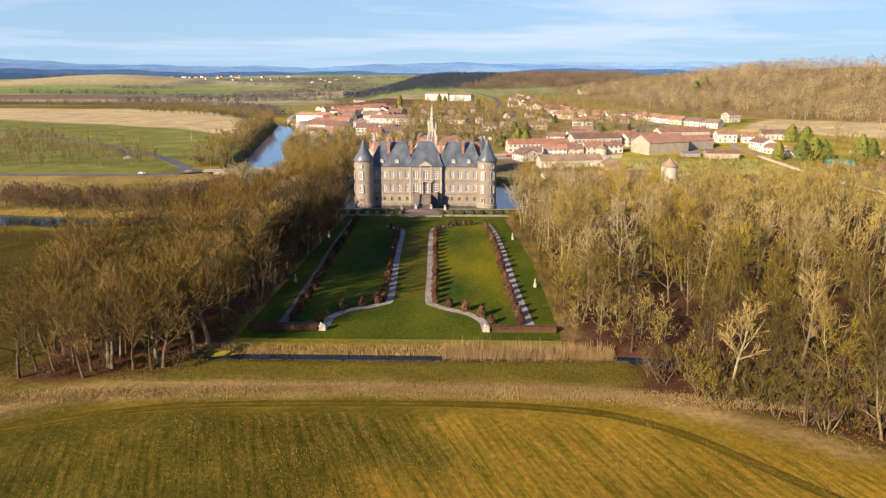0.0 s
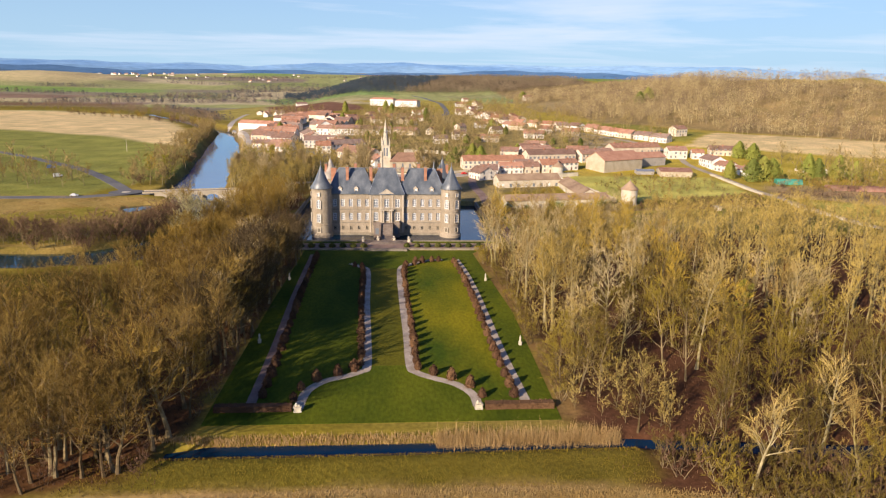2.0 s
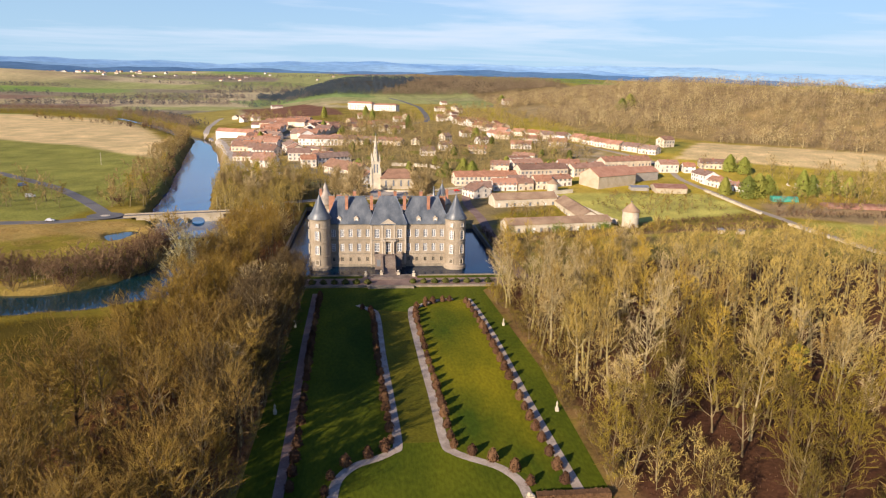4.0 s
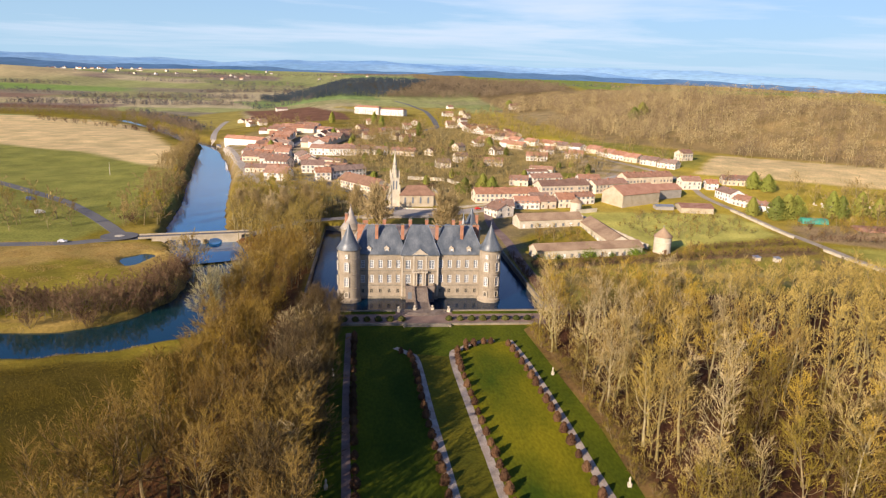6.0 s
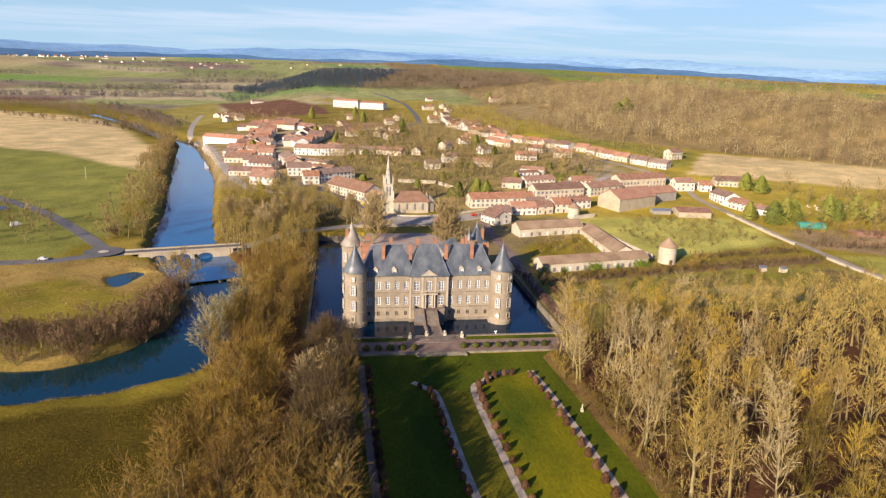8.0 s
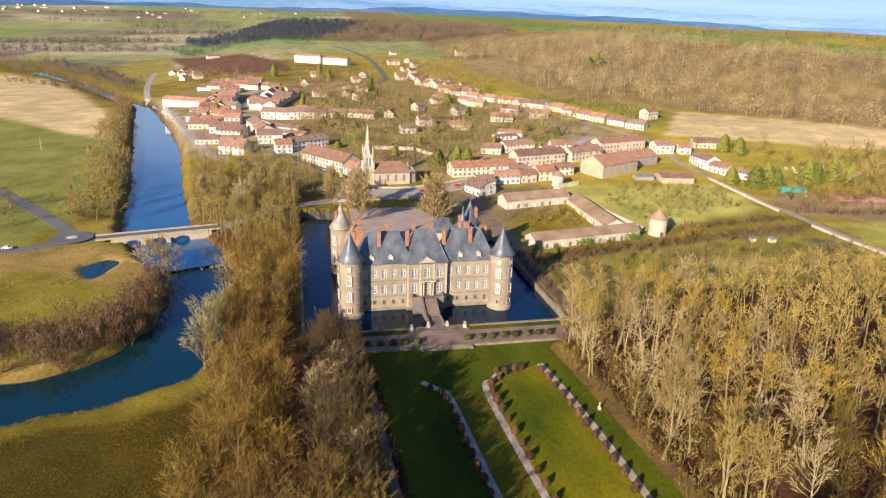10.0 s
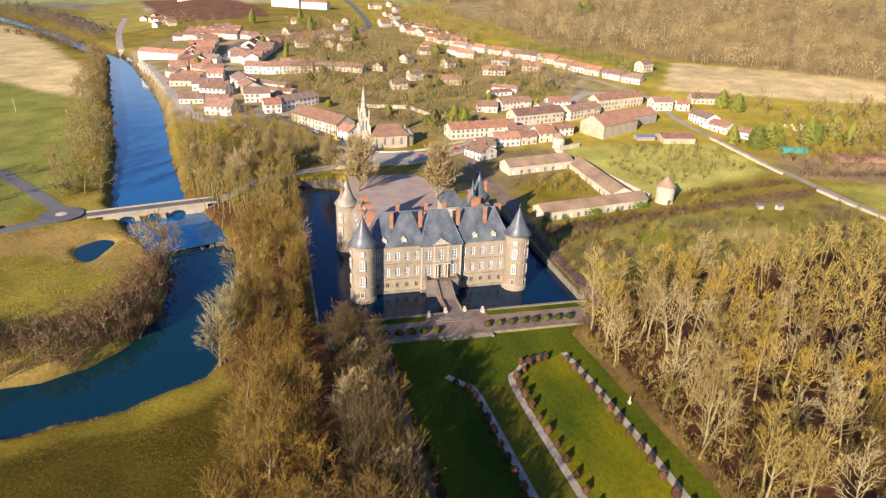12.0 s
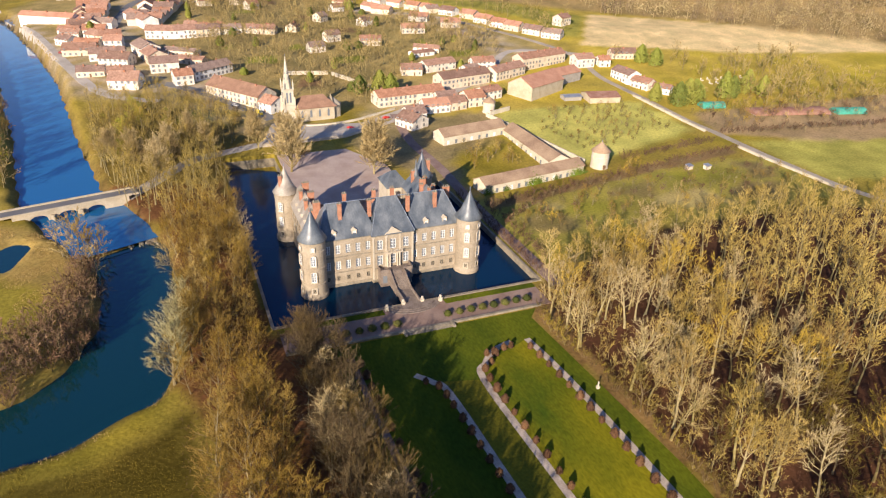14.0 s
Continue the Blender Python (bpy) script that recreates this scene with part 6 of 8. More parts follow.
HEDGEROWS = [(-1500, 1130, -420, 1080, 120, 10), (-420, 1000, -240, 700, 110, 16), (-700, 1440, -250, 1400, 60, 12), (-240, 2150, 900, 2500, 300, 90), (-260, 1250, -130, 1500, 60, 20), (400, 3000, 2600, 2600, 300, 160), (-900, 2500, -300, 2650, 110, 30), (-1100, 3000, -500, 3150, 110, 40)]
COPSES = [(-1180, 2080, -1000, 2120, 60, 30), (-560, 2350, -250, 2420, 90, 30), (-1750, 2560, -1600, 2620, 60, 40), (-200, 2900, 250, 3100, 160, 70), (-900, 3450, -600, 3560, 120, 60)]
for ax, ay, bx, by, n, w in BELTS + HEDGEROWS + COPSES:
    for _ in range(int(n * 1.7)):
        t = r_.random()
        spots.append((ax + (bx - ax) * t + r_.gauss(0, w * 0.55), ay + (by - ay) * t + r_.gauss(0, w * 0.4)))
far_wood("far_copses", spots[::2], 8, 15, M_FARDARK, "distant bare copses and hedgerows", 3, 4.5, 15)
far_wood("far_pines", spots[1::4], 8, 15, M_PINES, "distant dark evergreen copses", 8, 4.5, 15)
far_wood("far_scrub", spots[3::4], 7, 13, M_SPUR, "distant brown scrub woods", 9, 4.5, 15)

# ---- village ----
def house_window(w=1.0, h=1.5, sides=0.0):
    """A window in one piece: surround, optional folded shutters' width, reveal and glass."""
    a, b = outline(w, h, 0), outline(w + sides, h, 0, 0.13)
    return Shape().add([(x, -0.05, z) for x, z in b] + [(x, -0.05, z) for x, z in a] + [(x, -0.005, z) for x, z in a] + [(x, 0.06, z) for x, z in b], [f for i in range(4) for j in ((i + 1) % 4,) for f in ((i, j, 4 + j, 4 + i), (4 + i, 4 + j, 8 + j, 8 + i), (j, i, 12 + i, 12 + j))])


def glazed(shape, m1):
    shape.add([shape.v[8], shape.v[9], shape.v[10], shape.v[11]], [])
    shape.f.append((8, 9, 10, 11))
    shape.m.append(1)
    shape.v = shape.v[:16]
    return shape.mesh("window", [m1, M_GLASS])


M_SHUTTER = material("grey_shutters", (0.30, 0.28, 0.25), (0.36, 0.33, 0.29), 0.8, 4, 0.4, 0.1)
M_DOOR = material("brown_door_wood", (0.14, 0.08, 0.045), (0.20, 0.12, 0.07), 0.7, 5, 0.6, 0.1)
HW, HW2 = glazed(house_window(), M_STONE_WEATHERED), glazed(house_window(sides=0.9), M_SHUTTER)
HDOOR = Shape().box(-0.55, 0.55, -0.07, 0.05, 0, 2.15).mesh("door", M_DOOR)
HCHIM = Shape().box(-0.45, 0.45, -0.35, 0.35, -1.0, 1.5, 0).mesh("chimney", M_BRICK)


def gable_body(w, d, h, rise):
    s = Shape()
    p = [(-w / 2, -d / 2), (w / 2, -d / 2), (w / 2, d / 2), (-w / 2, d / 2)]
    s.add([(x, y, z) for z in (-2.5, h) for x, y in p] + [(-w / 2, 0, h + rise), (w / 2, 0, h + rise)], [(0, 1, 5, 4), (2, 3, 7, 6), (1, 2, 6, 9, 5), (3, 0, 4, 8, 7)])
    return s


def gable_roof(w, d, h, rise, over=0.45, t=0.22):
    s, k = Shape(), (d / 2 + over) / (d / 2)
    for sy in (-1, 1):
        y, z = sy * d / 2 * k, h + rise - rise * k
        q = [(-w / 2 - over, y, z), (w / 2 + over, y, z), (w / 2 + over, 0, h + rise), (-w / 2 - over, 0, h + rise)]
        f = [(0, 1, 2, 3), (7, 6, 5, 4), (0, 4, 5, 1), (1, 5, 6, 2), (3, 7, 4, 0)]
        s.add([(a, b, c + t) for a, b, c in q] + q, f if sy < 0 else [tuple(reversed(g)) for g in f])
    s.box(-w / 2 - over, w / 2 + over, -0.16, 0.16, h + rise + t - 0.08, h + rise + t + 0.1)
    return s


def house(x, y, rot, w, d, h, rise, roof=None, wall=None, chimneys=1, rows=None, label="plastered village house with clay-tile roof", group="village houses", name="house", front=True, hip=0.0, windows=True):
    z = min(ground_z(x + a, y + b) for a in (-w / 3, w / 3) for b in (-d / 3, d / 3))
    t = thing(name, label, "house", pose(x, y, z, 0, 0, rot), group)
    part("wall", gable_body(w, d, h, rise if not hip else 0.01).mesh("wall", wall or M_PLASTER), t)
    if hip:
        part("roof", hip_roof(-w / 2, w / 2, -d / 2, d / 2, h, h + rise, min(hip, w / 2 - 0.1)).mesh("roof", roof or M_TILE), t)
    else:
        part("roof", gable_roof(w, d, h, rise).mesh("roof", roof or M_TILE), t)
    for k in range(chimneys):
        part("chimney", HCHIM, t, pose((k + 0.5) / chimneys * w - w / 2 + R.uniform(-0.8, 0.8), R.choice((-0.9, 0.9)), h + rise * 0.85))
    if windows and y < 425 or name == "apartment_block":
        floors = rows or (1 if h < 4 else 2)
        n = max(2, int(w / 3.2))
        for side in ((-1,) if math.cos(math.radians(rot)) > -0.2 else (1,)):
            for fl in range(floors):
                for i in range(n):
                    if R.random() < 0.14:
                        continue
                    m = pose(0, 0, 0, 0, 0, 0 if side < 0 else 180) @ pose((i + 0.5) / n * w - w / 2, -d / 2, 0.9 + fl * 2.9)
                    if fl == 0 and i == n // 2 and side < 0:
                        part("door", HDOOR, t, m @ pose(0, 0, -0.85))
                    else:
                        part("window", HW2 if R.random() < 0.4 else HW, t, m)
        sn, cs = math.sin(math.radians(rot)), math.cos(math.radians(rot))
        sx = -1 if sn > 0.2 or (abs(sn) <= 0.2 and cs > 0) else 1
        for fl in range(floors):
            for k in (-1, 1) if d > 8 else (0,):
                if R.random() < 0.85:
                    part("window", HW, t, pose(sx * w / 2, (k * 0.22 + R.uniform(-0.06, 0.06)) * d, 0.9 + fl * 2.9, 0, 0, 90 * sx))
    return t


def row(a, b, n, d, h, jitter=1.0, rise=(2.4, 3.4), seed=0, label="terraced village house with clay-tile roof", group="village street", turn=0, **kw):
    """A terrace of n houses from a to b."""
    r = random.Random(seed)
    ax, ay, bx, by = *a, *b
    ln = math.dist(a, b)
    rot = math.degrees(math.atan2(by - ay, bx - ax))
    cuts = [0.0]
    for _ in range(n):
        cuts.append(cuts[-1] + r.uniform(0.75, 1.25))
    cuts = [c / cuts[-1] for c in cuts]
    nrm = (-(by - ay) / ln, (bx - ax) / ln)
    for c0, c1 in zip(cuts, cuts[1:]):
        t, o = (c0 + c1) / 2, r.uniform(-jitter, jitter)
        wide, deep = (c1 - c0) * ln * r.uniform(0.9, 1.02), d * r.uniform(0.95, 1.45)
        across = abs(by - ay) > abs(bx - ax) and r.random() < 0.6
        if across:
            wide, deep = deep, wide
        house(ax + (bx - ax) * t + nrm[0] * o, ay + (by - ay) * t + nrm[1] * o, rot + turn + r.uniform(-4, 4) + (-90 if across else 0), wide, deep, h * r.uniform(0.6, 1.02), r.uniform(*rise) * 1.12, label=label, group=group, chimneys=r.choice((1, 1, 2)), **kw)


# main street, both sides
row((-82, 430), (-60, 540), 6, 12, 6.4, 1, seed=3)
row((-112, 420), (-108, 520), 6, 12, 6.2, 1.5, seed=6)
row((-150, 600), (-60, 570), 7, 12, 6.0, 3, seed=13)
row((-140, 640), (-80, 620), 4, 12, 5.5, 3, seed=14)
row((-55, 520), (-20, 548), 3, 11, 6.5, 2, seed=15)
row((-66, 430), (-44, 530), 6, 12, 5.6, 2, seed=43)
row((-124, 415), (-122, 520), 6, 12, 5.6, 2, seed=44)
row((-110, 545), (-130, 620), 5, 13, 6.0, 3, seed=47)
row((-95, 590), (-105, 660), 4, 13, 5.6, 3, seed=48)
row((-44, 405), (-14, 398), 3, 10, 4.6, 2, seed=49)
row((-30, 566), (20, 590), 4, 11, 5.6, 3, seed=50)
row((150, 640), (110, 700), 4, 10, 5.2, 4, seed=56)
row((156, 540), (122, 600), 5, 10, 5.2, 3, seed=57)
# new houses at the village end
for k in range(13):
    t = k / 12
    house(-216 + 45 * t + R.uniform(-14, 14), 850 - 90 * t + R.uniform(-32, 32), R.uniform(0, 90), 11, 9, 4.2, 2.6, label="small white new house with grey-brown roof", group="new houses", front=False)
house(-20, 918, -29, 46, 13, 11.5, 3.0, label="long cream apartment block with red roof", name="apartment_block", roof=M_TILE_RED, chimneys=3, rows=3, hip=3)
house(22, 893, -29, 42, 13, 10.0, 2.4, label="lower cream apartment block stepped down the slope", name="apartment_block", roof=M_TILE, chimneys=3, rows=3, hip=3)
for x, y, rot in ((-15, 536, 20), (10, 516, 60), (-18, 700, 10), (2, 590, 40), (30, 640, 20), (45, 700, 70), (111, 905, 10), (141, 862, 30), (93, 680, 15), (109, 626, 40), (142, 1110, 20), (144, 940, 60), (30, 560, 10), (120, 760, 30), (-30, 610, 50), (-20, 514, 15), (20, 486, 30), (18, 382, 20), (43, 316, 10), (39, 384, 60), (95, 706, 20), (112, 640, 35), (142, 636, 10), (150, 575, 50), (97, 470, 20), (116, 800, 30), (118, 905, 0), (70, 420, 40), (62, 345, 15), (104, 398, 30)):
    house(x, y, rot, R.uniform(9, 13), 9, R.uniform(4, 5.6), 2.8, label="detached white house among gardens", group="garden houses", front=False)
row((112, 610), (136, 575), 3, 10, 5.5, 2, seed=21)
row((120, 560), (150, 520), 3, 10, 5.5, 2, seed=22)
# rows with their front walls from a to b, the houses standing behind
def fronted(ax, ay, bx, by, d, h, rise, **kw):
    ln = math.dist((ax, ay), (bx, by))
    nx_, ny_ = -(by - ay) / ln, (bx - ax) / ln
    return house((ax + bx) / 2 + nx_ * d / 2, (ay + by) / 2 + ny_ * d / 2, math.degrees(math.atan2(by - ay, bx - ax)), ln, d, h, rise, **kw)


# between the quay and the main street
fronted(-170, 476, -129, 454, 11, 7.0, 2.8, chimneys=3, label="long white schoolhouse with red tile roof", roof=M_TILE_RED)
fronted(-190, 530, -172, 486, 9, 5.0, 0.8, chimneys=0, label="flat pale annexe of the school", roof=M_METAL)
for ax, ay, bx, by, d, h, rise in ((-137, 415, -122, 411, 10, 4.2, 2.4), (-136, 382, -127, 372, 11, 4.6, 2.6), (-128, 338, -107, 335, 15, 4.4, 3.6), (-116, 384, -105, 371, 12, 5.8, 3.0), (-105, 370, -90, 371, 13, 6.2, 3.2), (-104, 304, -86, 296, 13, 5.6, 3.4), (-97.5, 253, -80.5, 248, 14, 5.6, 4.2), (-116, 282, -100, 281, 11, 3.6, 2.6), (-98, 271, -83, 269, 11, 4.8, 3.0), (-110, 318, -88, 316, 12, 5.0, 3.2), (-102, 353, -90, 351, 10, 6.0, 3.0), (-122, 358, -106, 354, 11, 4.4, 2.8)):
    fronted(ax, ay, bx, by, d, h, rise, chimneys=R.choice((1, 2)), label="old village house with red-brown tile roof by the quay", group="village street")
for ax, ay, bx, by, d, h, rise in ((-112, 425, -98, 420, 12, 6.0, 3.0), (-130, 432, -116, 428, 11, 5.0, 2.8), (-118, 398, -102, 396, 12, 6.0, 3.2), (-134, 400, -121, 396, 10, 4.6, 2.6)):
    fronted(ax, ay, bx, by, d, h, rise, chimneys=R.choice((1, 2)), label="plastered house at the upper main street", group="village street")
# east side of the main street
for ax, ay, bx, by, d, h, rise in ((-90, 460, -75, 416, 13, 6.4, 3.2), (-74, 380, -53, 374, 12, 6.2, 3.0), (-53, 374, -37, 376, 12, 6.4, 3.0), (-37, 376, -19, 378, 11, 6.0, 2.8), (-18, 381, -2, 382, 10, 4.6, 2.6), (-84, 339, -78, 318, 14, 6.2, 3.2), (-78, 317, -73, 298, 13, 6.0, 3.2), (-72.5, 280, -55, 281, 13, 6.2, 3.2), (-59, 251, -48, 253, 10, 6.2, 3.0), (-47, 257, -22, 275, 11, 5.8, 3.0), (-64, 326, -44, 312, 10, 3.8, 1.4), (-56, 302, -40, 292, 9, 3.6, 1.6), (0, 383, 22, 372, 9, 4.4, 2.4)):
    fronted(ax, ay, bx, by, d, h, rise, chimneys=R.choice((1, 2, 2)), label="terraced village house with clay-tile roof", group="village street")
fronted(-42.5, 235, -17.5, 198, 15, 6.2, 4.6, chimneys=3, label="long plastered farmhouse with broad brown tile roof", group="village street", roof=M_TILE_CHURCH)
fronted(-17, 197, -11.5, 188, 12, 5.4, 3.2, label="plastered house joined to the long farmhouse", group="village street")
# terraces between church and farmyard
fronted(51.5, 184, 96, 190, 12, 6.0, 3.0, chimneys=5, label="long terrace with cream walls and brown tile roof", group="church terraces")
fronted(102, 207, 140, 217, 12, 7.0, 3.2, chimneys=4, rows=2, label="long yellow-cream terrace with tile roof", group="church terraces")
fronted(145, 217, 174, 230, 11, 6.2, 3.0, chimneys=3, label="white terrace with brown tile roof", group="church terraces")
fronted(175, 236, 218, 249, 11, 8.0, 3.0, chimneys=6, rows=2, label="long white tenement with brown tile roof")
for ax, ay, bx, by, d, h, rise, red in ((52, 155, 58, 143, 13, 4.6, 3.4, 0), (61, 158, 72, 158, 12, 4.4, 3.0, 0), (75, 168, 91, 168, 11, 4.6, 3.0, 1), (92, 169, 103, 171, 9, 5.0, 2.6, 0), (105, 173, 117, 174, 13, 5.6, 3.2, 0), (88, 180, 101, 181, 9, 5.0, 2.6, 0), (142, 248, 159, 248, 10, 5.0, 2.8, 0), (86, 244, 100, 241, 11, 4.4, 2.8, 0), (105, 246, 130, 253, 10, 5.2, 2.6, 0), (120, 182, 134, 186, 10, 5.4, 2.2, 0), (130, 232, 142, 236, 9, 4.6, 2.6, 0), (80, 325, 96, 322, 11, 4.2, 2.8, 0), (116, 305, 133, 294, 8, 3.2, 1.8, 0), (110, 286, 128, 290, 8, 3.0, 1.2, 0)):
    fronted(ax, ay, bx, by, d, h, rise, roof=M_TILE_RED if red else None, label="small plastered house crowded behind the church", group="church houses")
# estate of small houses under the hill
for ax, ay, bx, by, d in ((148, 407, 162, 397, 10), (126, 361, 145, 357, 10), (174, 428, 188, 431, 10), (166, 373, 182, 367, 10), (196, 402, 204, 389, 11), (201, 382, 209, 366, 11), (208, 362, 215, 350, 11), (214, 347, 222, 334, 11), (223, 329, 232, 315, 11), (232, 312, 243, 300, 11), (184, 424, 192, 410, 11), (122, 474, 131, 456, 10), (138, 506, 147, 492, 10), (152, 486, 161, 472, 10), (163, 464, 172, 450, 10), (172, 445, 180, 432, 10), (100, 500, 112, 486, 10), (126, 452, 140, 440, 10)):
    fronted(ax, ay, bx, by, d, 4.8, 2.9, label="cream estate house with orange tile roof", group="estate houses", roof=M_TILE_RED if R.random() < 0.5 else None)
fronted(268, 340, 281, 346, 10, 7.0, 2.8, label="tall white house at the edge of the field")
# farmyard and the lane
house(162, 192, 27, 37, 19, 8.0, 5.2, roof=M_TILE_RED, chimneys=0, windows=False, label="large stone barn with orange tile roof", name="barn", wall=M_VILLAGE_STONE)
fronted(185, 201, 207, 209, 14, 6.4, 3.2, roof=M_TILE_RED, chimneys=0, windows=False, label="lower barn range with red roof and grey boards", name="barn", wall=M_SHUTTER)
fronted(219, 233, 234, 233, 11, 6.6, 2.8, label="white corner house with brown roof")
fronted(238, 232, 247, 231, 9, 5.0, 2.4, label="small white plastered house")
fronted(259, 247, 279, 243, 10, 4.5, 3.0, label="low house beside the field")
fronted(234.5, 212, 235.5, 192, 11, 6.2, 2.8, label="white house along the lane", group="lane houses")
fronted(236, 190, 241, 177, 10, 4.8, 2.6, label="low white house by the lane", group="lane houses")
fronted(243, 175, 250, 165, 8, 4.0, 2.2, label="low white house by the lane", group="lane houses")
fronted(186, 163, 207, 160, 15, 3.6, 1.8, roof=M_RUST, chimneys=0, windows=False, wall=M_VILLAGE_STONE, label="long shed with rusty sheet roof", name="shed")
fronted(172, 171, 184, 170, 7, 2.4, 0.8, roof=M_METAL, chimneys=0, windows=False, wall=M_SHUTTER, label="grey metal lean-to shed", name="shed")
# greenhouses, tarpaulin sheds
for x, y, w, d, mt, lab in ((263, 138, 16, 8, M_TARP, "green plastic polytunnel greenhouse"), (349, 106, 22, 9, M_TARP, "green plastic polytunnel greenhouse"), (307, 117, 54, 14, M_RUST, "low rusty nursery shed")):
    z = ground_z(x, y)
    t = thing("greenhouse", lab, "greenhouse", pose(x, y, z, 0, 0, -12), "nursery")
    s, n = Shape(), 9
    v = [(sx * w / 2, d / 2 * math.cos(math.pi * i / n), max(-0.4, (3.4 if mt is M_TARP else 2.8) * math.sin(math.pi * i / n))) for sx in (-1, 1) for i in range(n + 1)]
    s.add(v, [(i, i + 1, n + 2 + i, n + 1 + i) for i in range(n)] + [tuple(range(n, -1, -1)), tuple(range(n + 1, 2 * n + 2))])
    part("cover", s.mesh("cover", mt), t)
    part("hoop", Shape().box(-w / 2 - 0.1, -w / 2, -d / 2, d / 2, -0.4, 0.25).box(w / 2, w / 2 + 0.1, -d / 2, d / 2, -0.4, 0.25).mesh("hoop", M_METAL), t)
# the cemetery behind the conifers
for i in range(14):
    x, y = 300 + (i % 7) * 6 + R.uniform(-1, 1), 182 + (i // 7) * 8
    t = thing("gravestone", "pale grave slab with upright headstone", "gravestone", pose(x, y, ground_z(x, y), 0, 0, R.uniform(-5, 5)), "cemetery")
    part("slab", Shape().box(-0.8, 0.8, -1.4, 1.4, -0.3, 0.4).mesh("slab", M_STONE_PALE), t)
    part("headstone", Shape().box(-0.6, 0.6, 1.2, 1.5, -0.2, 1.5).mesh("headstone", M_STONE_PALE), t)
# scattered far villages
for k in range(44):
    x, y = (R.gauss(-1560, 75), R.gauss(3770, 60)) if k < 22 else (R.gauss(-1400, 170), R.gauss(3620, 170))
    house(x, y, R.uniform(0, 180), R.uniform(11, 22), 13, R.uniform(4, 7), 5, label="distant white village house with red roof", group="far village", chimneys=0, windows=False)
for k in range(16):
    x, y = R.gauss(-850, 320), R.gauss(3350, 260)
    house(x, y, R.uniform(0, 180), R.uniform(10, 18), 12, R.uniform(4, 6), 4, label="distant pale plastered farmhouse", group="far village", chimneys=0, windows=False)
house(258, 1040, 10, 20, 12, 7, 4, label="white house high on the wooded slope", chimneys=1)
house(-190, 1130, 20, 22, 10, 5, 3, label="pale farm by the ploughed field", chimneys=1)

# church with its openwork spire
church = thing("church", "pale stone village church with slender spire and brown nave roof", "church", pose(-3.5, 176, ground_z(-3.5, 172), 0, 0, 4))
CH = 3.0
s = Shape().box(-CH, CH, -CH, CH, -2, 9.5).box(-CH - 0.25, CH + 0.25, -CH - 0.25, CH + 0.25, 9.5, 9.9).box(-CH + 0.3, CH - 0.3, -CH + 0.3, CH - 0.3, 9.9, 18).box(-CH, CH, -CH, CH, 18, 18.4)
part("bell_tower", s.mesh("bell_tower", M_STONE_PALE), church)
for sx in (-1, 1):
    for sy in (-1, 1):
        part("buttress", Shape().box(sx * CH - 0.6, sx * CH + 0.6, sy * CH - 0.6, sy * CH + 0.6, -2, 9).box(sx * CH - 0.4, sx * CH + 0.4, sy * CH - 0.4, sy * CH + 0.4, 9, 14).mesh("buttress", M_STONE_PALE), church)
        part("pinnacle", Shape().turned([(0.45, 18.4), (0.4, 20.5), (0.55, 20.6), (0.04, 24)], 4, sx * (CH - 0.4), sy * (CH - 0.4), 0, math.pi / 4).mesh("pinnacle", M_STONE_PALE), church)
for a in range(4):
    for x in (-0.95, 0.95):
        part("louvre", Shape().box(x - 0.5, x + 0.5, -CH + 0.22, -CH + 0.29, 11, 16.6).mesh("louvre", M_GLASS), church, pose(0, 0, 0, 0, 0, 90 * a))
part("spire", Shape().turned([(2.3, 18.4), (2.1, 20.5), (1.75, 22), (1.85, 22.1), (0.1, 35.6)], 8, 0, 0, 0, math.pi / 8).mesh("spire", M_STONE_PALE), church)
for k in range(8):
    a = math.pi / 4 * k
    for z, r in ((23.6, 1.62), (26.6, 1.22)):
        part("spire_light", Shape().add([(-0.28, -0.1, 0), (0.28, -0.1, 0), (0, 0.08, 1.7)], [(0, 1, 2)]).mesh("spire_light", M_GLASS), church, pose(r * math.sin(a), -r * math.cos(a), z, 0, 0, math.degrees(a)))
part("cross", Shape().box(-0.05, 0.05, -0.05, 0.05, 35.4, 37).box(-0.4, 0.4, -0.05, 0.05, 36.2, 36.35).mesh("cross", M_LEAD), church)
part("nave_wall", gable_body(22, 12, 7.6, 5.4).mesh("nave_wall", M_VILLAGE_STONE), church, pose(14, 1.5, 0))
part("nave_roof", hip_roof(3, 26, -4.7, 7.7, 7.6, 13.2, 5.5).mesh("nave_roof", M_TILE_CHURCH), church, None, "brown tile nave roof")
part("apse", Shape().turned([(4.6, -2), (4.6, 7.2), (4.9, 7.3), (0.2, 11)], 8, 26, 1.5, 0).mesh("apse", M_VILLAGE_STONE), church)
for k in range(4):
    part("window", Shape().box(-0.6, 0.6, -0.05, 0.02, 2.2, 5.6).add([(-0.6, -0.05, 5.6), (0.6, -0.05, 5.6), (0, -0.05, 6.6)], [(0, 1, 2)]).mesh("window", M_GLASS), church, pose(6.5 + 5.0 * k, -4.53, 0))
wall_ob = thing("churchyard_wall", "low curved pale wall round the churchyard", "wall")
cl = curve_through([(-9, 184), (-9, 172), (-3, 166), (12, 163), (30, 166), (44, 172), (60, 180)], 5)
